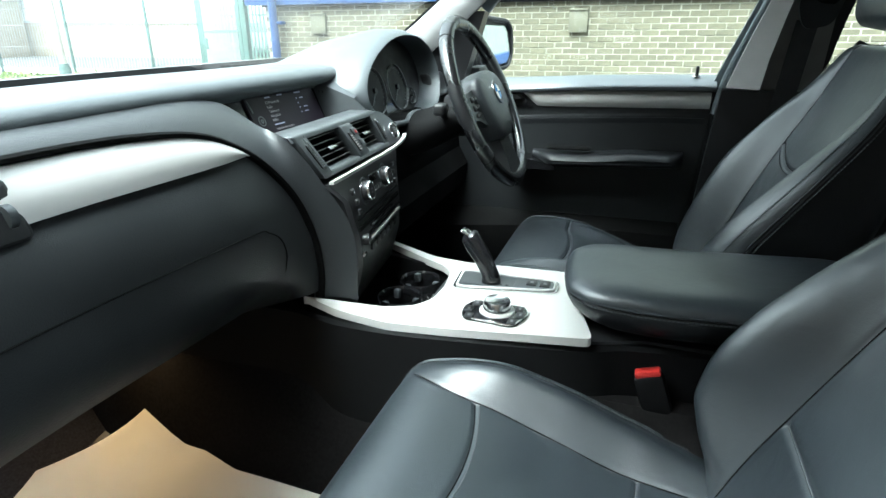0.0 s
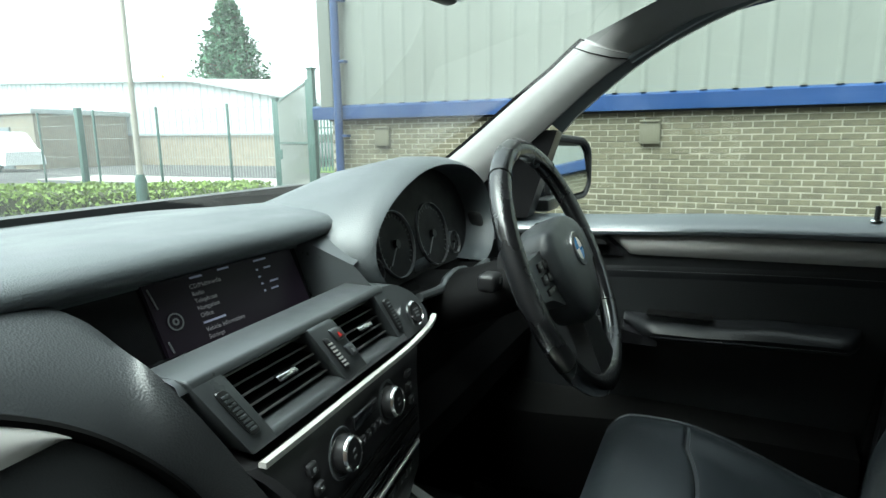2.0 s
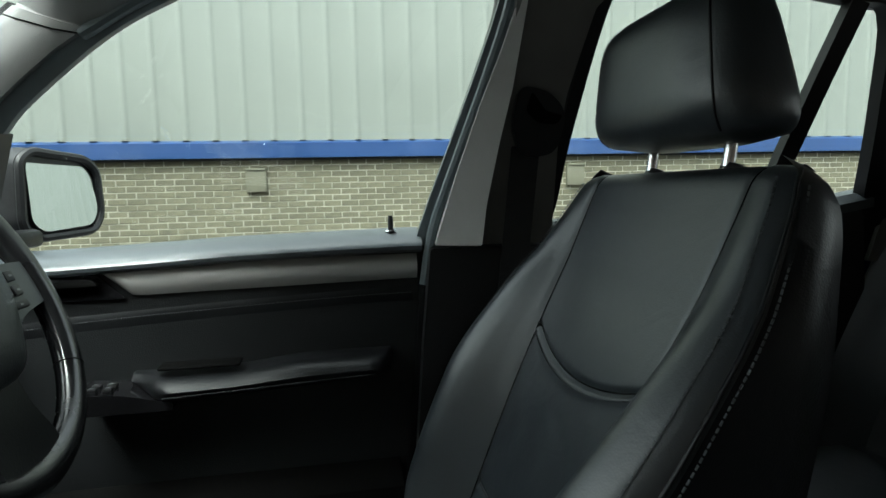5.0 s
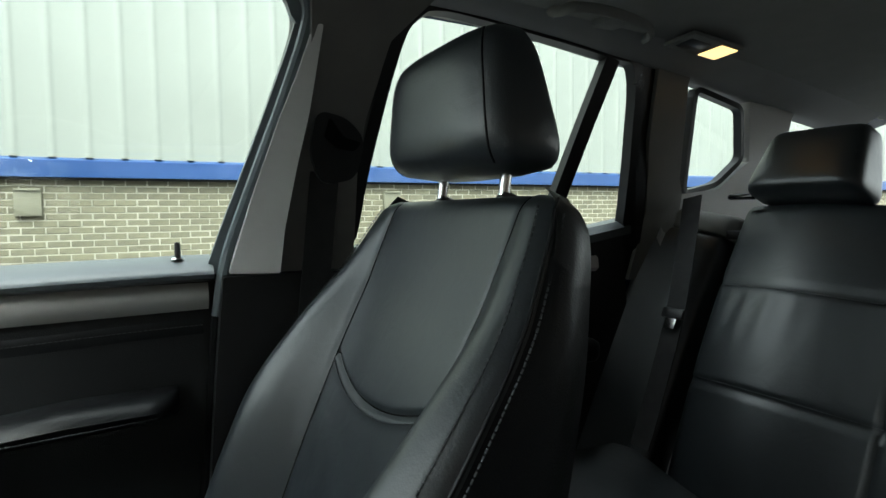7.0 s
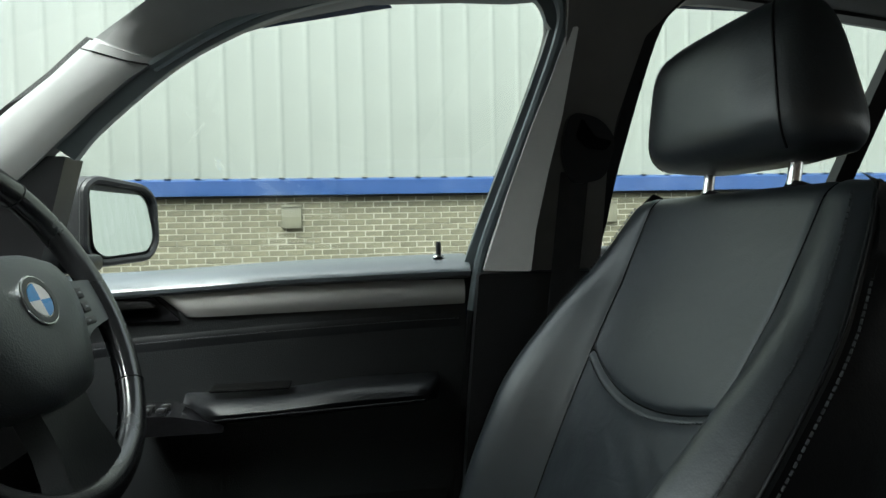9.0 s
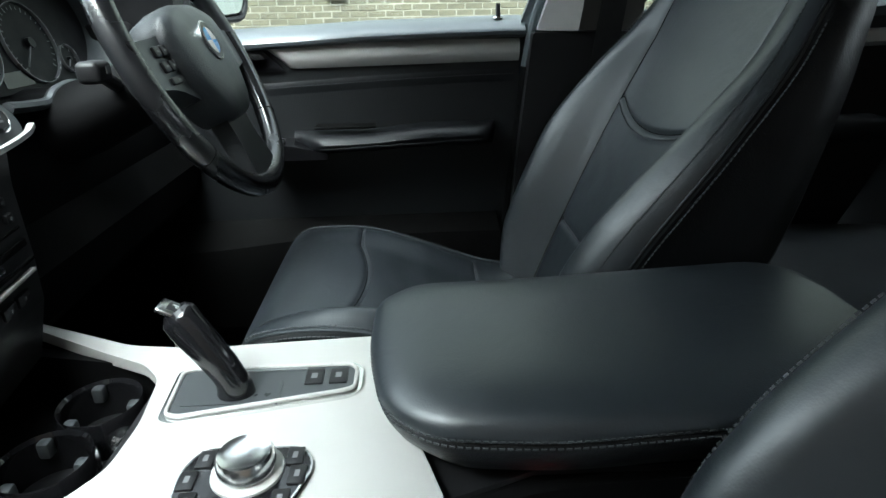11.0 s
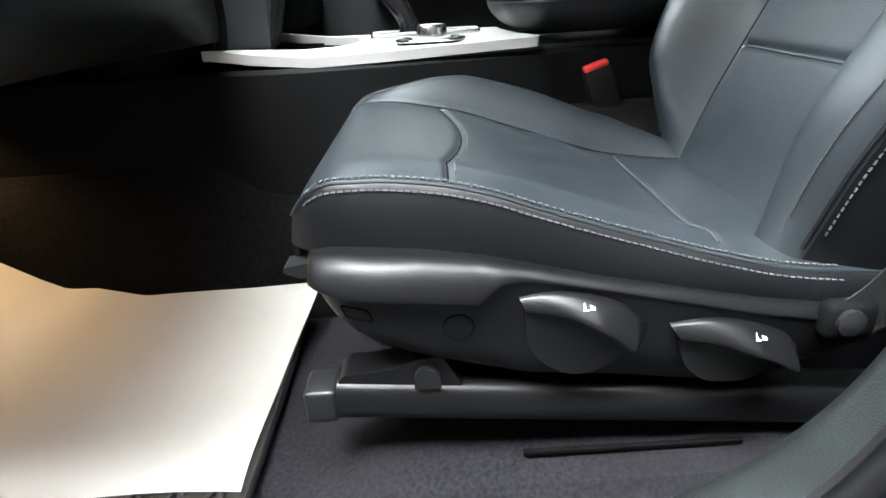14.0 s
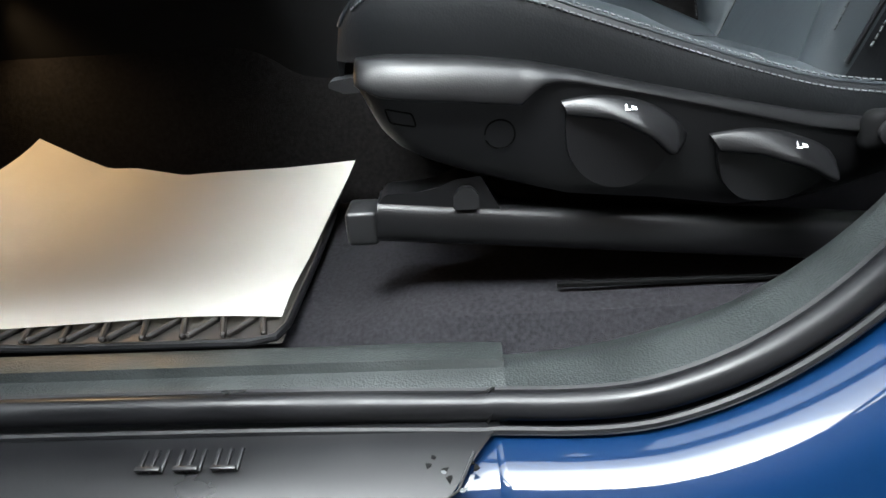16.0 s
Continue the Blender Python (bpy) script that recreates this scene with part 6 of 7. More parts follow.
part("pillar_seal", tube([(gx(p.z) - 0.022, p.y, p.z) for p in spline([(0, y, z) for y, z in SEALP[3:]], 5)], 0.010, 10, up=(1, 0, 0)), FRAME, body)
part("lower_seal", tube([(gx(p.z) - 0.022, p.y, p.z) for p in spline([(0, y, z) for y, z in SEALP[:4]], 5)], 0.010, 10, up=(1, 0, 0)), CONSOLE_SIDE, body)
part("seal_channel", sweep([(gx(p.z) + 0.012, p.y, p.z) for p in spline([(0, y - 0.004, z) for y, z in SEALP[3:9]], 5)], [(-0.020, -0.008), (0.020, -0.008), (0.020, 0.008), (-0.020, 0.008)], up=(1, 0, 0)), RUBBER, body)
# rear quarter
cp = [(-0.895, 1.10), (-0.930, 1.25), (-0.885, 1.40), (-0.850, 1.60), (-0.960, 1.60), (-0.955, 1.520), (-0.992, 1.350), (-1.030, 1.290), (-1.030, 1.10)]
part("rear_pillar_seal", side_slab([(-0.86, 1.10), (-0.885, 1.25), (-0.85, 1.42), (-0.815, 1.58), (-0.87, 1.60), (-0.90, 1.40), (-0.94, 1.25), (-0.93, 1.10)], -0.010, 0.02, 0.006, 1, 3), RUBBER, body)
part("rear_pillar_trim", side_slab(rounded(cp, 0.006), -0.020, 0.02, 0.008, 1, 3), PILLAR_DARK, body, "rear pillar trim, grey darkened for shade")
part("rear_side_trim", side_slab([(-0.97, 0.55), (-0.97, 1.285), (-1.15, 1.305), (-1.23, 1.37), (-1.17, 1.50), (-1.34, 1.49), (-1.36, 1.28), (-1.7, 1.22), (-1.7, 0.55)], -0.018, 0.02, 0.006), PILLAR, body)
part("right_outer_skin", side_slab([(0.95, 0.30), (0.95, 1.10), (-0.05, 1.165), (-1.9, 1.25), (-1.9, 0.30)], 0.03, 0.12, 0.02), PAINT, body)
part("tailgate", loft([[(x, -1.75, 0.5), (x, -1.78, 1.12), (x, -1.74, 1.22)] for x in axis_points(-0.66, 0.66, 6)], close=False, caps=False), PILLAR, body)
for sgn in (1, -1):
    part("tailgate_side", loft([[(sgn * 0.69, -1.76, 1.2), (sgn * 0.655, -1.76, 1.2)], [(sgn * 0.655, -1.62, 1.52), (sgn * 0.625, -1.62, 1.52)]], close=False, caps=False), PILLAR, body)
part("tailgate_top", box((0, -1.63, 1.515), (1.2, 0.10, 0.03), 0.01), HEADLINER, body)
part("load_cover", box((0, -1.37, 1.20), (1.3, 0.62, 0.02), 0.005), BLACK, body)

# glass
def pane(name, pts, mat_=GLASS, sgn=1, off=0.006):
    bm = bmesh.new()
    bm.faces.new([bm.verts.new((sgn * (gx(z) + off), y, z)) for y, z in pts])
    ob = part(name, bm, mat_, None, smooth=False)
    ob.visible_shadow = False
    return ob


DW = [(0.66, 1.17), (0.60, 1.30), (0.56, 1.350), (0.521, 1.388), (0.416, 1.466), (0.333, 1.511), (0.236, 1.548), (0.132, 1.570), (0.0, 1.578), (-0.066, 1.578), (-0.110, 1.572), (-0.132, 1.545), (-0.132, 1.497), (-0.02, 1.17)]
RW = [(-0.246, 1.17), (-0.256, 1.22), (-0.268, 1.336), (-0.302, 1.519), (-0.33, 1.565), (-0.36, 1.577), (-0.45, 1.574), (-0.72, 1.549), (-0.80, 1.532), (-0.84, 1.40), (-0.872, 1.235), (-0.86, 1.20)]
QW = [(-0.990, 1.515), (-1.154, 1.487), (-1.21, 1.375), (-1.145, 1.314), (-1.042, 1.294)]
for name, pts in (("driver_window", DW), ("rear_window", RW), ("quarter_window", QW)):
    w = pane(name, pts)
    tagged(w, "clear side window glass, closed", "window", "side windows")
part("quarter_window_border", sweep([(gx(z) - 0.004, y, z) for y, z in rounded(QW, 0.02, 4)], [(-0.006, -0.010), (0.006, -0.010), (0.006, 0.010), (-0.006, 0.010)], up=(1, 0, 0), closed=True), RUBBER, body)
ws = []
for t in axis_points(0, 1, 14):
    y0, z0 = 1.36 + (0.46 - 1.36) * t, 1.195 + (1.585 - 1.195) * t + 0.02 * math.sin(math.pi * t)
    ws.append([(x * (0.74 - 0.12 * t), y0 - (0.26 - 0.13 * t) * x * x * 1.0, z0 - 0.02 * x * x) for x in axis_points(-1, 1, 15)])
wscreen = thing("windscreen", (0, 1.0, 1.3), "clear curved windscreen with a black edge band", "windscreen")
wsc = part("glass_pane", loft(ws, close=False, caps=False), SCREENGLASS, wscreen)
wsc.visible_shadow = False
part("edge_band", loft([[(x * 0.75, 1.37 - 0.26 * x * x, 1.185), (x * 0.75, 1.335 - 0.26 * x * x, 1.218)] for x in axis_points(-1, 1, 24)], close=False, caps=False), DARK, wscreen, "black band along the glass")
part("frit_side", loft([[q + Vector((0.0, 0.004, 0.004)), q + (p - q) * 0.12 + Vector((0.0, 0.004, 0.004))] for q, p in [(Vector(r[4]), Vector(r[1])) for r in ap]], close=False, caps=False), DARK, body)
lone("wiper_pivot", box((0.36, 1.40, 1.20), (0.06, 0.02, 0.012), 0.004), GREYP, "small grey wiper pivot at the screen base", "wiper", (0.36, 1.40, 1.2))

# ---------------------------------------------------------------- driver's door
door = thing("driver_door", (0.74, 0.33, 0.5), "closed driver's door with black lining and silver trim", "car door")
panel = rounded([(0.80, 1.140), (0.52, 1.147), (0.28, 1.158), (0.02, 1.162), (-0.022, 1.162), (-0.015, 0.60), (0.05, 0.50), (0.75, 0.50), (0.82, 0.8)], 0.01)
part("lining", slab(panel, 0.728, 0.79, "x", 0.005, 2), DASH_LOW, door, "black leather-look door lining")
beltl = [[(0.730, y, z - 0.036), (0.714, y, z - 0.034), (0.704, y, z - 0.029), (0.702, y, z - 0.023), (0.706, y, z - 0.017), (0.718, y, z - 0.010), (0.738, y, z - 0.002), (0.765, y, z + 0.004), (0.765, y, z - 0.03)] for y, z in ((0.80, 1.166), (0.52, 1.173), (0.40, 1.178), (0.28, 1.184), (0.02, 1.189), (-0.026, 1.189))]
part("belt_line", loft(beltl), BELT, door, "dark grey soft top of the door")
tr = []
for i, y in enumerate(axis_points(0.478, -0.018, 30)):
    zt, zb = 1.155 - 0.003 * i / 29, interp(y, [(-0.018, 1.110), (0.425, 1.103), (0.478, 1.150)])
    tr.append([(0.735, y, zt)] + [(0.724 - 0.010 * math.sin(math.pi * s), y, zt + (zb - zt) * s) for s in axis_points(0.02, 0.98, 9)] + [(0.735, y, zb)])
part("silver_trim", loft(tr), SILVER, door, "satin silver trim strip", angle=50)
hb = rounded([(0.60, 1.152), (0.490, 1.152), (0.436, 1.100), (0.60, 1.100)], 0.006)
part("handle_recess", slab(hb, 0.722, 0.735, "x", 0.002), PIANO, door, "gloss black handle recess")
part("pull_handle", slab(rounded([(0.59, 1.138), (0.478, 1.134), (0.468, 1.124), (0.59, 1.122)], 0.005), 0.706, 0.716, "x", 0.003), CHROME, door, "satin chrome door handle")
upl = [[(0.730, y, z), (0.7268, y, z - 0.006), (0.7258, y, z - 0.018), (0.7285, y, z - 0.03)] for y, z in ((0.74, 1.055), (0.52, 1.078), (0.3, 1.090), (0.10, 1.098), (-0.01, 1.100))]
part("upper_roll", loft(upl), LEATHER_SIDE, door)
part("lining_stitching", stitches(spline([(0.7255, 0.72, 1.043), (0.7255, 0.52, 1.064), (0.7255, 0.3, 1.076), (0.7255, 0.10, 1.084), (0.7255, -0.008, 1.086)], 10), (-1, 0, 0), 0.007, 0.005, 0.0006), THREAD, door, smooth=False)
ar = []
for y in axis_points(0.43, 0.03, 30):
    e = smooth((0.43 - y) / 0.06) * smooth((y - 0.03 + 0.004) / 0.03)
    zt = 0.985 + 0.012 * smooth((0.30 - y) / 0.15)
    zb = interp(y, [(0.03, 0.968), (0.39, 0.952), (0.43, 0.965)])
    w = 0.035 + 0.055 * e
    ar.append([(0.735, y, zt - 0.002), (0.735 - w * 0.6, y, zt), (0.735 - w + 0.008, y, zt - 0.004), (0.735 - w, y, (zt + zb) / 2), (0.735 - w + 0.010, y, zb), (0.735, y, zb - 0.02)])
part("armrest", loft(ar), LEATHER_SIDE, door, "black padded door armrest", angle=60)
part("armrest_stitching", stitches([(0.735 - 0.090 + 0.0005, y, interp(y, [(0.03, 0.972), (0.39, 0.957)]) + 0.004) for y in axis_points(0.37, 0.06, 40)], (-1, 0, 0), 0.007, 0.005, 0.0006), THREAD, door, smooth=False)
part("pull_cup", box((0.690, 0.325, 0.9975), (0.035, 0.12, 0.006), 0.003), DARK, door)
sw = part("switch_panel", slab(rounded([(0.50, 0.972), (0.43, 0.968), (0.36, 0.952), (0.36, 0.940), (0.50, 0.940)], 0.006), 0.655, 0.73, "x", 0.004), PIANO, door, "window switch panel")
for i in range(4):
    part("window_switch", box((0.672 + 0.018 * (i % 2), 0.475 - 0.022 * (i // 2), 0.973), (0.012, 0.014, 0.007), 0.0025), BLACK, sw)
    part("switch_mark", box((0.672 + 0.018 * (i % 2), 0.475 - 0.022 * (i // 2), 0.977), (0.004, 0.005, 0.0005)), GREYPRINT, sw)
# pocket coloured near-black for the shade low in the door
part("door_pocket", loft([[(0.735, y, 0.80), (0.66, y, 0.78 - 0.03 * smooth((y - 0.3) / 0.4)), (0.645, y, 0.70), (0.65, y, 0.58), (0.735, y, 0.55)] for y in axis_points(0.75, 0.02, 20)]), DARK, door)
pin = part("lock_pin", lathe([(0, 0), (0.0045, 0), (0.0045, 0.022), (0.0035, 0.026), (0, 0.026)], Matrix.Translation((0.742, 0.022, 1.189)), 12), BLACK, door, "black lock pin")
part("pin_collar", lathe([(0, 0), (0.010, 0), (0.009, 0.003), (0, 0.003)], Matrix.Translation((0.742, 0.022, 1.1885)), 14), CHROME, pin)
def outward(pts, d):
    """An outline of the window (y, z), moved away from its middle."""
    c = Vector((sum(p[0] for p in pts) / len(pts), sum(p[1] for p in pts) / len(pts)))
    out = []
    for i, p in enumerate(pts):
        a, b = Vector(pts[max(i - 1, 0)]), Vector(pts[min(i + 1, len(pts) - 1)])
        n = Vector(((b - a).y, -(b - a).x)).normalized()
        if n.dot(Vector(p) - c) < 0:
            n = -n
        out.append((p[0] + n.x * d, p[1] + n.y * d))
    return out


part("window_frame", sweep([(gx(p.z) - 0.004, p.y, p.z) for p in spline([(0, y, z) for y, z in outward(DW[2:], 0.013)], 5)], [(-0.017, -0.008), (0.010, -0.016), (0.017, 0.0), (0.012, 0.012), (-0.010, 0.014), (-0.017, 0.004)], up=(1, 0, 0)), FRAME, door, "dark window frame with a painted grey-blue sheen", angle=60)
part("mirror_corner", side_slab(rounded([(0.88, 1.165), (0.640, 1.17), (0.566, 1.352), (0.610, 1.352), (0.75, 1.255)], 0.004), -0.022, 0.03, 0.003), BLACK, door, "black triangular cover at the mirror")
# outside mirror
mir = []
for v in axis_points(0, 1, 12):
    k = interp(v, [(0, 1.0), (0.15, 1.03), (0.5, 1.02), (0.8, 0.88), (1, 0.55)])
    yy = 0.545 + 0.15 * v
    outl = rounded([(0.845, 1.205), (0.850, 1.325), (0.875, 1.345), (1.00, 1.335), (1.03, 1.31), (1.035, 1.22), (1.01, 1.185), (0.88, 1.180)], 0.045, 7)
    mir.append([(0.94 + (x - 0.94) * k, yy + 0.05 * (x - 0.94), 1.262 + (z - 1.262) * k) for x, z in outl])
MSW = Matrix.Translation((0, 0.035, 0)) @ Matrix.Translation((1.01, 0.55, 0)) @ Matrix.Rotation(radians(-24), 4, "Z") @ Matrix.Translation((-1.01, -0.55, 0))
mm = part("mirror_housing", turned(loft(mir), MSW), BLACK, door, "black door mirror housing")
part("mirror_glass", turned(slab(rounded([(0.868, 1.215), (0.872, 1.318), (0.892, 1.330), (0.992, 1.321), (1.014, 1.303), (1.017, 1.228), (0.998, 1.204), (0.89, 1.197)], 0.02), 0.540, 0.5425, "y"), MSW @ Matrix.Translation((0.94, 0.5415, 1.26)) @ Matrix.Rotation(radians(3), 4, "Z") @ Matrix.Rotation(radians(-5), 4, "X") @ Matrix.Translation((-0.94, -0.5415, -1.26))), MIRROR, mm, "mirror glass")
part("mirror_rim", turned(sweep([(x, 0.541 + 0.05 * (x - 0.94), z) for x, z in rounded([(0.852, 1.208), (0.857, 1.322), (0.880, 1.339), (0.998, 1.330), (1.024, 1.308), (1.028, 1.222), (1.006, 1.192), (0.882, 1.187)], 0.045, 7)], circle(0.008, 8), up=(0, 1, 0), closed=True), MSW), BLACK, mm)
part("mirror_arm", box((0.815, 0.625, 1.190), (0.10, 0.04, 0.03), 0.010), BLACK, mm)

# ---------------------------------------------------------------- passenger door, swung wide open
pd = thing("passenger_door", (-0.80, 0.95, 0.45), "open front passenger door, blue outside with black lining", "car door")
PDM = Matrix.Translation((-0.80, 0.95, 0)) @ Matrix.Rotation(radians(-68), 4, "Z")
out = rounded([(0.0, 0.42), (0.0, 1.16), (-1.02, 1.19), (-1.0, 0.75), (-0.85, 0.45)], 0.05)
part("outer_skin", turned(slab(out, -0.06, 0.0, "x", 0.012, 3), PDM), PAINT, pd)
part("lining", turned(slab(rounded([(-0.03, 0.47), (-0.03, 1.15), (-0.97, 1.17), (-0.95, 0.75), (-0.82, 0.50)], 0.05), 0.0, 0.05, "x", 0.012, 3), PDM), BLACK, pd)
part("window_frame", turned(tube([(-0.02, -0.05, 1.16), (-0.02, -0.30, 1.36), (-0.03, -0.58, 1.53), (-0.04, -0.95, 1.56), (-0.03, -1.03, 1.50), (-0.02, -1.0, 1.18)], 0.02, 10), PDM), RUBBER, pd)

# ---------------------------------------------------------------- rear door
rdoor = thing("rear_door", (0.74, -0.55, 0.5), "closed rear door with black lining", "car door")
part("lining", slab(rounded([(-0.25, 1.190), (-0.88, 1.205), (-0.90, 0.9), (-0.75, 0.50), (-0.25, 0.50)], 0.01), 0.715, 0.78, "x", 0.005), BLACK, rdoor)
part("belt_line", loft([[(0.712, y, z - 0.03), (0.708, y, z - 0.012), (0.722, y, z + 0.002), (0.76, y, z + 0.004), (0.76, y, z - 0.03)] for y, z in ((-0.25, 1.195), (-0.5, 1.200), (-0.75, 1.212), (-0.90, 1.235))]), DASH, rdoor)
part("silver_trim", loft([[(0.722, y, z), (0.708, y, z - 0.01), (0.706, y, z - 0.03), (0.722, y, z - 0.045)] for y, z in ((-0.26, 1.155), (-0.5, 1.158), (-0.80, 1.165))]), SILVER, rdoor, "satin silver trim strip")
part("pull_handle", box((0.70, -0.40, 1.02), (0.03, 0.10, 0.022), 0.006), CHROME, rdoor)
part("armrest", box((0.68, -0.58, 0.97), (0.07, 0.36, 0.05), 0.02, 3), LEATHER_SIDE, rdoor)
part("window_frame", sweep([(gx(z) - 0.004, p.y, p.z) for p in spline([(0, y, z) for y, z in outward(RW, 0.009)], 4, True) for z in (p.z,)], [(-0.012, -0.012), (0.010, -0.014), (0.014, 0.0), (0.010, 0.012), (-0.014, 0.010)], up=(1, 0, 0), closed=True), RUBBER, rdoor, "black window frame", angle=60)
part("window_divider", sweep([(gx(z) - 0.008, y, z) for y, z in ((-0.665, 1.20), (-0.682, 1.30), (-0.71, 1.43), (-0.738, 1.548))], [(-0.016, -0.012), (0.016, -0.012), (0.013, 0.012), (-0.013, 0.012)], up=(1, 0, 0)), RUBBER, rdoor, "black window divider bar")

# ---------------------------------------------------------------- roof fittings
grab = thing("grab_handle", (0.535, -0.6, 1.60), "grey folding grab handle over the rear door", "grab handle")
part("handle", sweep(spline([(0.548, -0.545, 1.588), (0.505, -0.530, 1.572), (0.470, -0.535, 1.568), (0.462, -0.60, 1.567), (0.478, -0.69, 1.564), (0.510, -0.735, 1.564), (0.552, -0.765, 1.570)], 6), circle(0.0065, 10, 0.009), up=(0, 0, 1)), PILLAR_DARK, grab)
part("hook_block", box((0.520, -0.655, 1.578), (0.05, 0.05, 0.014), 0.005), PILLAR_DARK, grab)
lampt = thing("reading_lamp", (0.535, -0.90, 1.578), "rear reading lamp with one lit warm lens", "reading lamp")
ml = facing((0.505, -0.868, 1.5585), (-0.10, 0.04, -1), (0.08, -1, 0))
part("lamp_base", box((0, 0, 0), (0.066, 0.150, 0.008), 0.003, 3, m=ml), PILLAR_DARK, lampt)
part("lens", box((0.0, 0.042, 0.003), (0.050, 0.052, 0.006), 0.002, m=ml), LAMPGLOW, lampt, "glowing warm lens")
part("switch", box((0, -0.032, 0.003), (0.036, 0.06, 0.006), 0.003, m=ml), BLACK, lampt)
rvm = thing("rear_view_mirror", (0, 0.45, 1.52), "interior rear-view mirror on the windscreen", "mirror")
mr = facing((0.085, 0.575, 1.523), (-0.10, -1, -0.12))
part("housing", box((0, 0, 0.02), (0.25, 0.062, 0.03), 0.014, 4, m=mr @ Matrix.Translation((0, 0, -0.04))), BLACK, rvm)
part("glass", box((0, 0, 0), (0.236, 0.052, 0.003), 0.001, m=mr @ Matrix.Translation((0, 0, -0.004))), MIRROR, rvm)
part("arm", tube([(0.07, 0.60, 1.535), (0.05, 0.61, 1.57)], 0.012, 10), BLACK, rvm)

# ---------------------------------------------------------------- floor mats
rub = thing("rubber_mat", (-0.42, 0.8, 0.482), "black ribbed rubber floor mat under a paper sheet", "floor mat")
mg = []
for y in axis_points(0.548, 1.10, 26):
    ring = []
    for x in axis_points(-0.628, -0.245, 18):
        ring.append((x, y, 0.4785 + 0.09 * smooth((y - 1.0) / 0.2) + 0.03 * smooth((x + 0.36) / 0.12)))
    mg.append(ring)
part("sheet", loft(mg, close=False, caps=False), MATRUB, rub)
part("raised_edge", tube([(-0.25, 0.548, 0.512), (-0.33, 0.549, 0.492), (-0.45, 0.550, 0.482), (-0.60, 0.549, 0.482), (-0.622, 0.556, 0.482), (-0.630, 0.58, 0.482), (-0.628, 0.8, 0.482), (-0.628, 0.92, 0.49)], 0.0045, 8), RUBBER, rub)
for i in range(22):
    y = 0.575 + i * 0.021
    part("tread", box((0, 0, 0), (0.040, 0.006, 0.007), 0.002, 1, m=Matrix.Translation((-0.598, y, 0.482)) @ Matrix.Rotation(radians(-32 if i % 2 else 18), 4, "Z")), MATRUB, rub)
pm = []
for t in axis_points(0, 1, 40):
    y = 0.556 + (1.018 - 0.556) * t
    reach = 0.26 * t ** 2
    xr = interp(y, [(0.55, -0.262), (0.65, -0.248), (0.80, -0.236), (0.92, -0.21), (1.018, -0.185)])
    zr = interp(y, [(0.55, 0.554), (0.65, 0.541), (0.80, 0.531), (0.92, 0.548), (1.018, 0.610)])
    xl = -0.592 + 0.004 * math.sin(9 * t)
    ring = []
    for s in axis_points(0, 1, 26):
        x = xl + (xr - xl) * s
        zf = 0.487 + 0.11 * smooth((y - 0.87) / 0.2) * (1 - s)
        ring.append((x, y + reach * (1 - s) + 0.006 * math.sin(3 * s) - 0.036 * s ** 2 * (1 - t) ** 3, zf * (1 - s ** 3) + zr * s ** 3 + 0.0015 * math.sin(11 * s + 7 * t)))
    pm.append(ring)
bmp = loft(pm, close=False, caps=False)
bmesh.ops.solidify(bmp, geom=list(bmp.faces), thickness=0.0008)
lone("paper_mat", bmp, PAPER, "white protective paper sheet over the floor mat", "paper mat", (-0.42, 0.78, 0.488))
# lit footwell lamp under the dashboard
fl = thing("footwell_lamp", (-0.16, 1.05, 0.86), "small lit warm footwell lamp under the dashboard", "lamp")
part("housing", box((-0.16, 1.05, 0.843), (0.034, 0.052, 0.036), 0.004), BLACK, fl)
part("lens", box((-0.16, 1.05, 0.822), (0.024, 0.040, 0.008), 0.003), LAMPGLOW, fl, "glowing warm lens")
flamp = new("footwell_light", bpy.data.lights.new("footwell_light", "SPOT"))
flamp.data.energy, flamp.data.color, flamp.data.shadow_soft_size = 0.42, (1.0, 0.62, 0.30), 0.02
flamp.data.spot_size, flamp.data.spot_blend = radians(120), 1.0
flamp.matrix_world = look((-0.17, 1.05, 0.812), (-0.44, 0.92, 0.48))


# ---------------------------------------------------------------- yard
def plain(name, bm, material, label, category, kind="structure", base=(0, 0, 0)):
    return lone(name, bm, material, label, category, base, kind=kind)


g = bmesh.new()
bmesh.ops.create_grid(g, x_segments=40, y_segments=40, size=400)
plain("ground", g, ASPHALT, "grey asphalt yard", "ground")

# the near building
WX, WEND, BEAM = 6.2, 5.05, 1.62
bld = tagged(new("building_wall"), "buff brick wall under pale green steel cladding", "building", kind="structure")
part("mortar_core", box((WX + 0.144, WEND - 14.0, BEAM / 2 + 0.0), (0.33, 28.0, BEAM + 0.02)), MORTAR, bld)
part("end_core", box((WX + 6.0, WEND - 0.01, 3.0), (11.6, 0.1, 6.0)), CLADDING, bld)
y = WEND
rib = 0.29
ys = []
while y > -26:
    ys += [(y, 0.0), (y - 0.195, 0.0), (y - 0.210, -0.002), (y - 0.226, -0.010), (y - 0.236, -0.012), (y - 0.250, -0.012), (y - 0.260, -0.010), (y - 0.276, -0.002)]
    y -= rib
part("cladding", loft([[(WX - 0.02 + d, yy, 1.79) for yy, d in ys], [(WX - 0.02 + d, yy, 6.6) for yy, d in ys]], close=False, caps=False), CLADDING, bld, "pale green ribbed steel cladding", angle=20)
part("corner_flashing", box((WX - 0.03, WEND + 0.02, 4.2), (0.14, 0.20, 4.84), 0.01), CLADDING, bld)
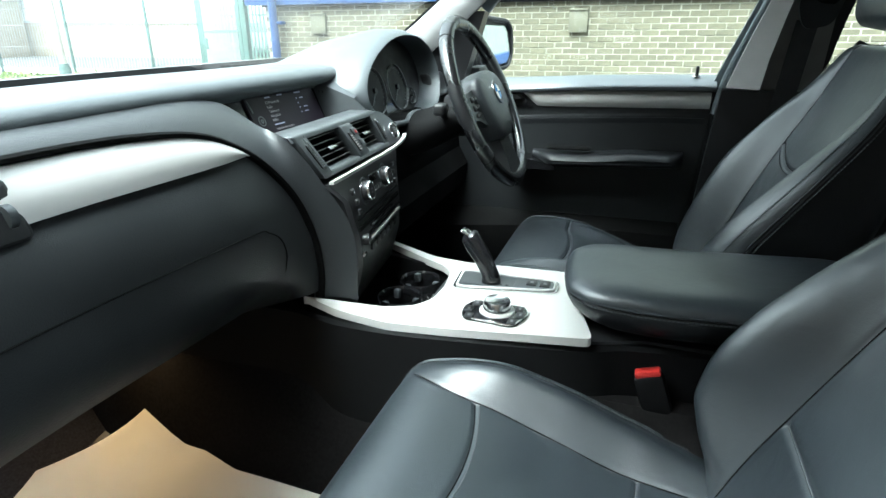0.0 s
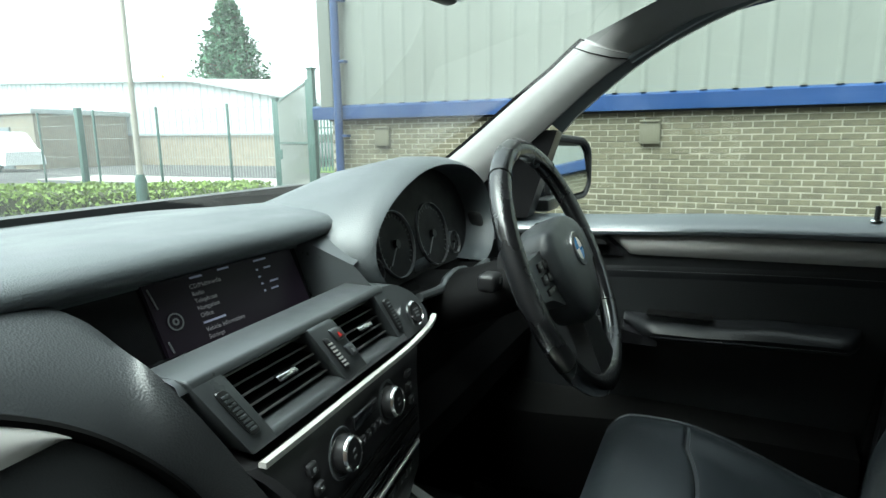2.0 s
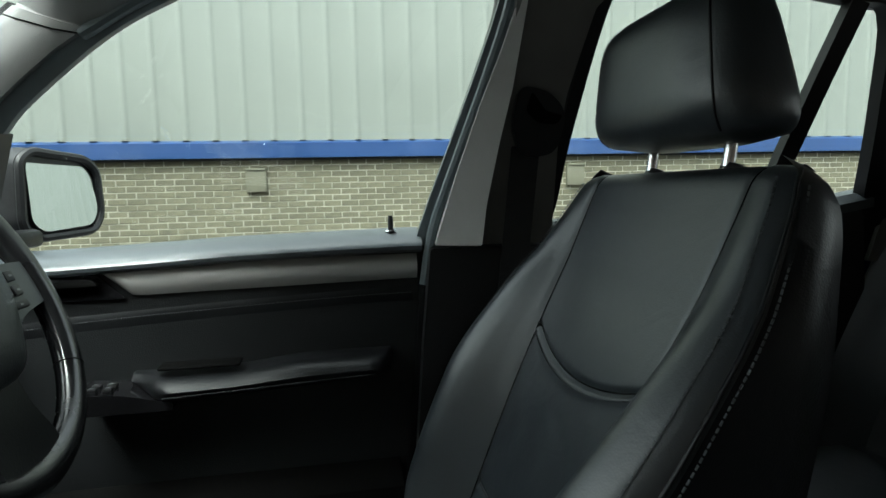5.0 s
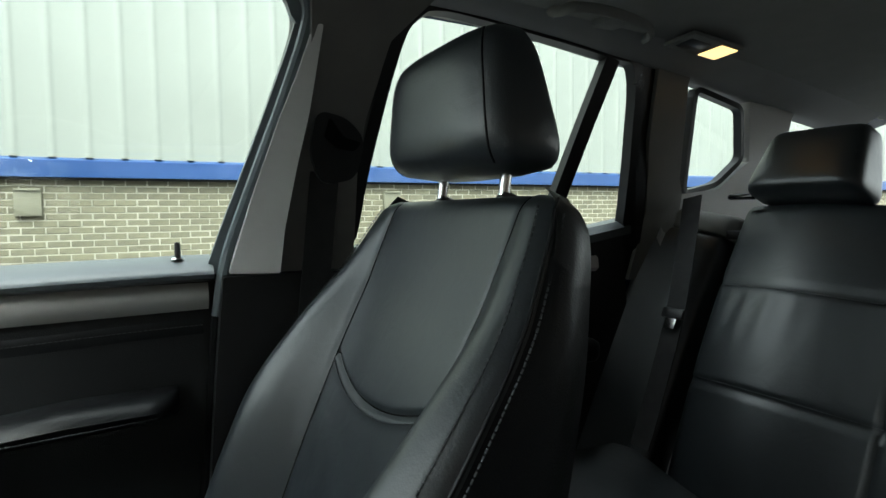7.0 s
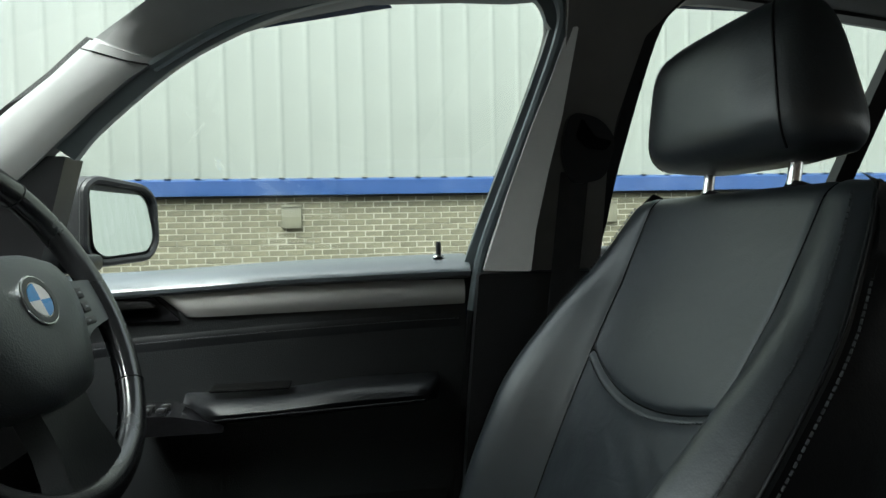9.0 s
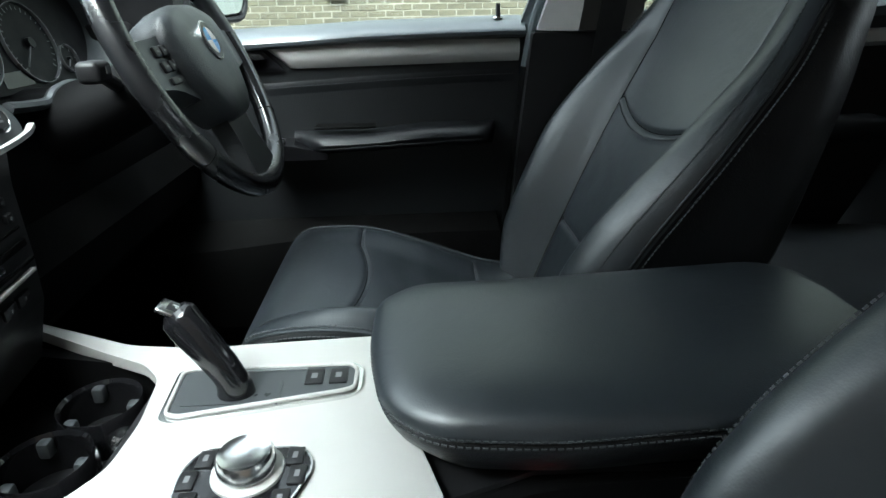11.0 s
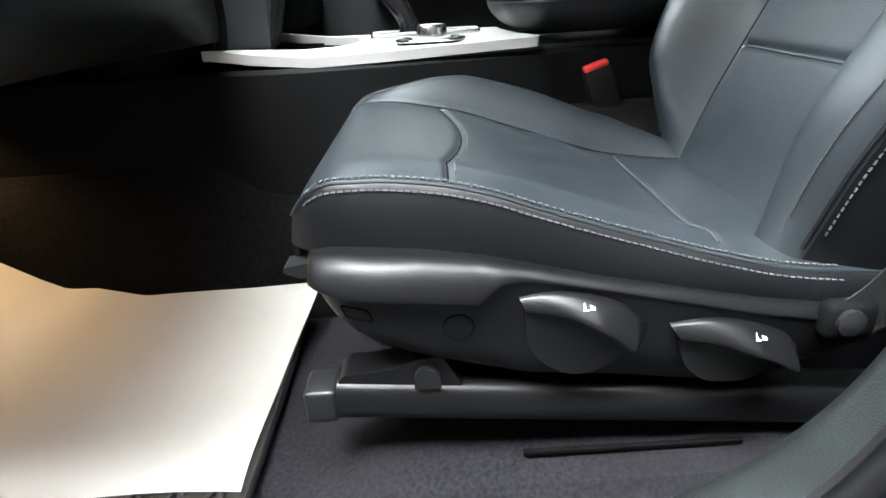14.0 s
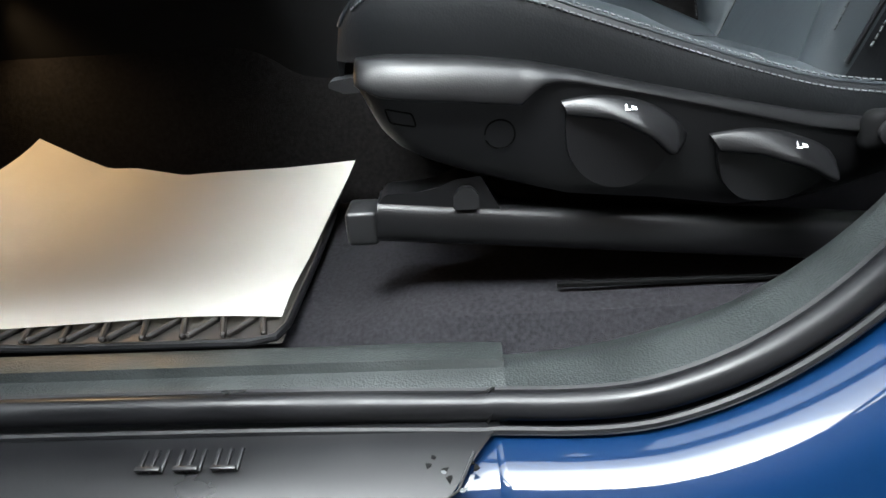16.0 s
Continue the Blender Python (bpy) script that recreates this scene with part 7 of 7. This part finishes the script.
part("blue_beam", slab([(WX - 0.10, BEAM), (WX + 0.1, BEAM), (WX + 0.1, 1.80), (WX - 0.06, 1.80), (WX - 0.10, 1.775)], WEND + 0.26, -26, "y", 0.004), BLUESTEEL, bld, "blue painted steel drip beam")
# dark strip drawn in place of the shadow under the beam
part("beam_soffit", box((WX - 0.045, WEND - 14.0, BEAM - 0.013), (0.09, 28.0, 0.022)), DARK, bld)
fix = bmesh.new()
for i in range(100):
    yy = WEND - 0.245 - i * rib
    for z in (1.845, 3.2):
        fix = merge(fix, box((WX - 0.056, yy + (0.1 if z > 2 else 0), z), (0.006, 0.010, 0.010))) if i < 36 else fix
part("cladding_screws", fix, GREYDOOR, bld, kind="stuff")
notch = bmesh.new()
for i in range(40):
    notch = merge(notch, box((WX - 0.065, WEND - 0.245 - i * rib, 1.801), (0.05, 0.06, 0.006)))
part("rib_ends", notch, DARK, bld, kind="stuff")
pipe = thing("downpipe", (WX - 0.12, WEND - 0.25, 0.0), "blue painted rainwater downpipe with brackets", "downpipe")
part("pipe", tube([(WX - 0.13, WEND - 0.18, 0.0), (WX - 0.13, WEND - 0.18, 6.5)], 0.055, 14, up=(1, 0, 0)), BLUESTEEL, pipe)
for z in (0.7, 1.4, 2.35, 3.10):
    part("bracket", box((WX - 0.10, WEND - 0.265, z), (0.10, 0.09, 0.035), 0.004), BLUESTEEL, pipe)
for yy, zz in ((0.95, 1.39), (4.25, 1.39), (-2.6, 1.39)):
    vb = thing("wall_vent_box", (WX - 0.02, yy, zz), "small grey box on the brick wall", "wall box")
    part("box_body", box((WX - 0.03, yy, zz), (0.08, 0.21, 0.25), 0.006), mat("grey_wall_box", (0.115, 0.112, 0.078), 0.8, var=0.1, scale=6), vb)
    part("box_lid", box((WX - 0.075, yy, zz + 0.115), (0.02, 0.20, 0.02), 0.003), mat("grey_box_lid", (0.13, 0.128, 0.09), 0.8, var=0.1, scale=6), vb)

# plain unseen wall, added to cut the side light reaching the cabin
west = tagged(new("wall_west"), "plain dark brick wall, unseen, added to block side light", "wall", kind="structure")
BLOCKBRICK = mat("block_wall_brick", (0.115, 0.088, 0.068), 0.9, var=0.25, scale=1.5)
part("wall_near", box((-3.5, 10.0, 2.6), (0.3, 31.0, 5.2)), BLOCKBRICK, west)

# fence, gate, hedge and lamp post
fence = thing("fence", (12.5, 16, 0), "green steel posts with wire mesh fence", "fence")
for yy in (13.25, 16.2, 19.2, 22.2, 25.5):
    part("post", box((12.5, yy, 1.22), (0.06, 0.06, 2.44), 0.006), GREENSTEEL, fence)
yy = 11.6
vl = []
for i in range(140):
    vl.append((yy + i * 0.11))
def thin(p0, p1, r):
    bm = bmesh.new()
    d = Vector(p1) - Vector(p0)
    a = Vector((1, 0, 0)) if abs(d.x) < 0.5 * d.length else Vector((0, 1, 0))
    s, u = d.cross(a).normalized() * r, d.cross(d.cross(a)).normalized() * r
    v = [bm.verts.new(Vector(p) + s * i + u * j) for p in (p0, p1) for i, j in ((-1, -1), (1, -1), (1, 1), (-1, 1))]
    for q in ((0, 1, 5, 4), (1, 2, 6, 5), (2, 3, 7, 6), (3, 0, 4, 7)):
        bm.faces.new([v[k] for k in q])
    return bm
wl = [thin((12.5, q, 0.05), (12.5, q, 2.35), 0.004) for q in vl] + [thin((12.5, 11.6, z), (12.5, 27, z), 0.005) for z in (0.3, 0.9, 1.5, 1.95, 2.3)]
part("wire_mesh", merge(*wl), WIRE, fence, kind="stuff", smooth=False)
for px, py, pw in ((12.55, 11.5, 0.14), (12.35, 19.75, 0.18)):
    gpst = thing("gate_post", (px, py, 0), "thick green painted steel gate post", "gate post", "gate posts")
    part("shaft", box((px, py, 1.25), (pw, pw, 2.5), 0.01), GREENSTEEL, gpst)
    part("cap", box((px, py, 2.51), (pw + 0.03, pw + 0.03, 0.03), 0.004), GREENSTEEL, gpst)
gate_t = thing("metal_gate", (10.6, 9.5, 0), "tall green steel yard gate standing closed", "gate")
ga, gb = Vector((12.45, 11.35, 0)), Vector((8.2, 7.0, 0))
for z in (0.15, 1.3, 2.38):
    part("gate_rail", thin(ga + Vector((0, 0, z)), gb + Vector((0, 0, z)), 0.02), GREENSTEEL, gate_t)
for i in (0, 1):
    p = (ga, gb)[i]
    part("gate_stile", box((p.x, p.y, 1.22), (0.07, 0.07, 2.4), 0.006), GREENSTEEL, gate_t)
for i in range(1, 46):
    p = ga.lerp(gb, i / 46)
    part("gate_bar", thin(p + Vector((0, 0, 0.15)), p + Vector((0, 0, 2.38)), 0.005), WIRE, gate_t)
lk = ga.lerp(gb, 0.10)
part("gate_lock", box((lk.x, lk.y, 1.0), (0.10, 0.10, 0.26), 0.01), GREENSTEEL, gate_t)
gpst = thing("gate_post", (7.6, 6.45, 0), "thick green painted steel gate post", "gate post", "gate posts")
part("shaft", box((7.6, 6.45, 1.25), (0.10, 0.10, 2.5), 0.01), GREENSTEEL, gpst)
part("cap", box((7.6, 6.45, 2.51), (0.13, 0.13, 0.03), 0.004), GREENSTEEL, gpst)


def leaf_cloud(points, size, rng, flat=0.0):
    verts, faces = [], []
    for c, n in points:
        s = size * rng.uniform(0.6, 1.4)
        a = Vector((rng.gauss(0, 1), rng.gauss(0, 1), rng.gauss(0, 1) * (1 - flat))).normalized()
        b = a.cross(Vector((rng.gauss(0, 1), rng.gauss(0, 1), rng.gauss(0, 1)))).normalized()
        k = len(verts)
        verts += [tuple(Vector(c) + a * s), tuple(Vector(c) + b * s * 0.5), tuple(Vector(c) - a * s), tuple(Vector(c) - b * s * 0.5)]
        faces.append((k, k + 1, k + 2, k + 3))
    me = bpy.data.meshes.new("leaves")
    me.from_pydata(verts, [], faces)
    bm = bmesh.new()
    bm.from_mesh(me)
    bpy.data.meshes.remove(me)
    return bm


rng = random.Random(4)
ha, hb_ = Vector((6.0, 6.25, 0)), Vector((2.4, 13.6, 0))
hd = (hb_ - ha)
hn = Vector((hd.y, -hd.x, 0)).normalized()
hp = []
for i in range(15000):
    t, s = rng.random(), rng.uniform(-1, 1)
    q = rng.random()
    top = 0.74 + 0.05 * noise.noise(Vector((t * 14, s * 2, 3.0)))
    if q < 0.5:
        p = ha + hd * t + hn * s * 0.62 + Vector((0, 0, top + rng.gauss(0, 0.018) - 0.12 * abs(s) ** 4))
    elif q < 0.93:
        p = ha + hd * t + hn * math.copysign(0.63 + rng.gauss(0, 0.03), s if q > 0.85 else -1) + Vector((0, 0, rng.uniform(0.05, top - 0.03)))
    else:
        p = ha + hd * rng.choice((0.0, 0.0, 1.0)) * 1.0 + hn * s * 0.6 + Vector((rng.gauss(0, 0.03), rng.gauss(0, 0.03), rng.uniform(0.05, top)))
    hp.append((p, None))
hedge = thing("hedge", ha.lerp(hb_, 0.5), "clipped green hedge with some brown patches", "hedge")
part("leaves", leaf_cloud(hp, 0.033, rng), HEDGE, hedge, smooth=False)
hm = Matrix.Translation(ha.lerp(hb_, 0.5) + Vector((0, 0, 0.35))) @ Matrix.Rotation(math.atan2(hd.y, hd.x), 4, "Z")
part("branch_core", box((0, 0, 0), (hd.length, 1.16, 0.68), 0.08, m=hm), mat("hedge_core", (0.04, 0.05, 0.02), 0.9, var=0.4, scale=4), hedge)
lp = thing("lamp_post", (4.84, 7.22, 0), "slim weathered grey lamp post with a dark steel base", "lamp post")
part("base", lathe([(0, 0), (0.075, 0), (0.075, 0.86), (0.05, 0.93), (0, 0.93)], Matrix.Translation((4.84, 7.22, 0)), 16), GREENSTEEL, lp)
part("shaft", lathe([(0, 0.9), (0.040, 0.9), (0.034, 3.0), (0.028, 6.0), (0, 6.0)], Matrix.Translation((4.84, 7.22, 0)), 14), POSTWHITE, lp)

# far building
FX = 25.0
far = thing("far_building", (FX, 38, 0), "low tan brick warehouse with white steel upper wall", "warehouse")
part("brick_wall", slab([(20.0, 0), (62, 0), (62, 2.1), (20.0, 1.75)], FX, FX + 0.3, "x"), TANBRICK, far)
yy = 18.5
ribs = []
while yy < 62:
    ribs += [(yy, 0.0), (yy + 0.30, 0.0), (yy + 0.36, -0.06), (yy + 0.48, -0.06)]
    yy += 0.55
part("upper_cladding", loft([[(FX - 0.02 + d, q, 1.75 + (q - 20) * 0.0083) for q, d in ribs], [(FX - 0.02 + d, q, interp(q, [(18.5, 3.2), (28.3, 4.85), (46, 5.6), (62, 5.75)])) for q, d in ribs]], close=False, caps=False), ROOFWHITE, far, "white ribbed steel wall", angle=20)
part("eave", sweep([(FX - 0.15, q, z + 0.05) for q, z in ((18.3, 3.15), (28.3, 4.88), (46, 5.62), (62, 5.78))], [(-0.15, -0.12), (0.15, -0.12), (0.15, 0.12), (-0.15, 0.12)]), mat("grey_eave", (0.33, 0.36, 0.36), 0.6), far, "grey eave trim")
part("roof", loft([[(FX - 0.1, q, z + 0.1), (FX + 14, q, z + 1.2)] for q, z in ((18.3, 3.15), (28.3, 4.88), (46, 5.62), (62, 5.78))], close=False, caps=False), ROOFWHITE, far)
part("string_course", sweep([(FX - 0.05, 18.5, 1.73), (FX - 0.05, 62, 2.1)], [(-0.06, -0.06), (0.06, -0.06), (0.06, 0.06), (-0.06, 0.06)]), mat("grey_flashing", (0.3, 0.33, 0.33), 0.6), far)
porch = thing("porch_building", (20, 33, 0), "flat roofed brick porch with grey steel doors", "porch")
part("porch_wall", box((22.0, 41.5, 1.5), (5.6, 15, 3.0)), TANBRICK, porch)
part("porch_roof", box((22.0, 41.5, 3.12), (6.0, 15.5, 0.28), 0.03), mat("grey_roof_edge", (0.35, 0.38, 0.38), 0.6), porch)
part("roller_door", box((19.15, 41.0, 1.3), (0.1, 4.5, 2.6), 0.01), GREYDOOR, porch)
part("door_leaf", box((19.12, 37.0, 1.15), (0.1, 1.8, 2.3), 0.01), GREYDOOR, porch)
part("door_notice", box((19.05, 37.3, 1.4), (0.02, 0.5, 0.6)), WHITE, porch)
part("door_window", box((19.06, 40.0, 1.9), (0.02, 1.6, 0.8)), ROOFWHITE, porch)
van = thing("white_van", (17.0, 33.5, 0), "white van parked beside the warehouse", "van")
part("van_body", loft([[(17.0 + sx * 0.95, yv, zv) for sx, zv in ((-1, 0.35), (-1.0, z1 * 0.6), (-0.9, z1), (0.9, z1), (1.0, z1 * 0.6), (1, 0.35))] for yv, z1 in ((31.2, 1.0), (31.6, 1.15), (32.3, 1.9), (32.8, 2.0), (36.0, 2.0))]), VANWHITE, van)
for yv in (32.0, 35.2):
    w = part("wheel", lathe([(0, -0.1), (0.33, -0.1), (0.33, 0.1), (0, 0.1)], facing((16.1, yv, 0.33), (1, 0, 0)), 24), RUBBER, van)
    part("hub_cap", lathe([(0, 0), (0.2, 0), (0.18, 0.03), (0, 0.03)], facing((15.99, yv, 0.33), (-1, 0, 0)), 20), CHROME, w)
part("side_window", box((16.03, 32.3, 1.45), (0.06, 0.9, 0.5), 0.02), PIANO, van)
part("path", box((14.5, 11, 0.015), (2.6, 26, 0.03)), CONCRETE, tagged(new("pavement"), "pale concrete path beyond the fence", "pavement", kind="structure"))
part("turf", box((24, 13, 0.03), (8, 10, 0.06)), GRASS, tagged(new("grass_verge"), "short green grass verge", "grass", kind="structure"))
pal = thing("palisade_fence", (20.5, 14.5, 0), "green steel palisade fence behind the yard", "fence")
for i in range(34):
    part("pale", box((20.5, 12.0 + i * 0.17, 1.15), (0.03, 0.07, 2.3)), GREENSTEEL, pal)
for z in (0.5, 1.9):
    part("rail", box((20.55, 14.8, z), (0.05, 6, 0.06)), GREENSTEEL, pal)

# conifer and far tree
tree = thing("conifer_tree", (41, 40.6, 0), "tall dense green conifer", "conifer")
TX, TY, TH = 41.0, 40.8, 14.4
part("trunk", lathe([(0, 0), (0.4, 0), (0.28, 5), (0.12, 11), (0.02, TH), (0, TH)], Matrix.Translation((TX, TY, 0)), 10), BARK, tree)
limbs, lf = [], []
for i in range(330):
    z = 1.0 + (TH - 1.4) * (i / 330)
    a = i * 2.39996 + rng.uniform(-0.3, 0.3)
    k = (TH - z) / TH
    r = (5.6 * k ** 0.78) * rng.uniform(0.72, 1.08)
    tip = Vector((TX + r * math.cos(a), TY + r * math.sin(a), z + 0.35 * r * 0.5))
    if i % 3 == 0:
        limbs.append(thin((TX, TY, z), tip, 0.03))
    for j in range(46):
        t = rng.uniform(0.25, 1.0)
        c = Vector((TX, TY, z)).lerp(tip, t)
        w = 0.42 * (0.4 + k)
        lf.append((c + Vector((rng.gauss(0, w * 0.6), rng.gauss(0, w * 0.6), rng.gauss(0, w * 0.7))), None))
part("limbs", merge(*limbs), BARK, tree)
part("crown", leaf_cloud(lf, 0.22, rng), CONIFER, tree, smooth=False)
ft = thing("autumn_tree", (60, 73, 0), "far yellow autumn tree", "tree")
part("trunk", lathe([(0, 0), (0.3, 0), (0.2, 5), (0, 6)], Matrix.Translation((60, 73.5, 0)), 8), BARK, ft)
lf = []
for i in range(2200):
    v = Vector((rng.gauss(0, 1), rng.gauss(0, 1), rng.gauss(0, 1))).normalized() * rng.random() ** 0.4
    v *= 1 + 0.35 * noise.noise(v * 2)
    lf.append((Vector((60 + v.x * 3.0, 73.5 + v.y * 3.0, 8.0 + v.z * 2.6)), None))
part("crown", leaf_cloud(lf, 0.3, rng), YELLOWLEAF, ft, smooth=False)

# ---------------------------------------------------------------- bricks
def brick_mesh(l, h, d):
    bm = box((0, 0, 0), (d, l, h), 0.004, 1)
    me = bpy.data.meshes.new("brick")
    bm.to_mesh(me)
    bm.free()
    me.materials.append(BRICK)
    return me


meshes = [brick_mesh(0.1765, 0.0545, 0.05), brick_mesh(0.175, 0.054, 0.05), brick_mesh(0.177, 0.0548, 0.052)]
rb = random.Random(9)
rest_v, rest_f = [], []
made = 0
for row in range(25):
    z = 0.045 + row * 0.0637
    off = 0.0938 * (row % 2)
    for i in range(116):
        yb = WEND - 0.095 - off - i * 0.1876
        dx = rb.uniform(-0.003, 0.003)
        if row >= 14 and -1.0 < yb < 4.2 and made < 300:
            ob = new("brick", meshes[rb.randrange(3)])
            ob.parent = bld
            ob.location = (WX + dx, yb + rb.uniform(-0.002, 0.002), z)
            made += 1
        else:
            k = len(rest_v)
            a, b, c = WX - 0.025 + dx, 0.0883, 0.0273
            rest_v += [(a + 0.004, yb - b, z - c), (a + 0.004, yb + b, z - c), (a + 0.004, yb + b, z + c), (a + 0.004, yb - b, z + c), (a, yb - b + 0.005, z - c + 0.005), (a, yb + b - 0.005, z - c + 0.005), (a, yb + b - 0.005, z + c - 0.005), (a, yb - b + 0.005, z + c - 0.005), (a + 0.05, yb - b, z - c), (a + 0.05, yb + b, z - c), (a + 0.05, yb + b, z + c), (a + 0.05, yb - b, z + c)]
            rest_f += [tuple(k + q for q in f) for f in ((4, 7, 6, 5), (0, 4, 5, 1), (1, 5, 6, 2), (2, 6, 7, 3), (3, 7, 4, 0), (0, 1, 9, 8), (1, 2, 10, 9), (2, 3, 11, 10), (3, 0, 8, 11))]
me = bpy.data.meshes.new("bricks")
me.from_pydata(rest_v, [], rest_f)
me.materials.append(BRICK)
ob = new("brickwork", me)
ob.parent = bld
tagged(ob, kind="stuff")
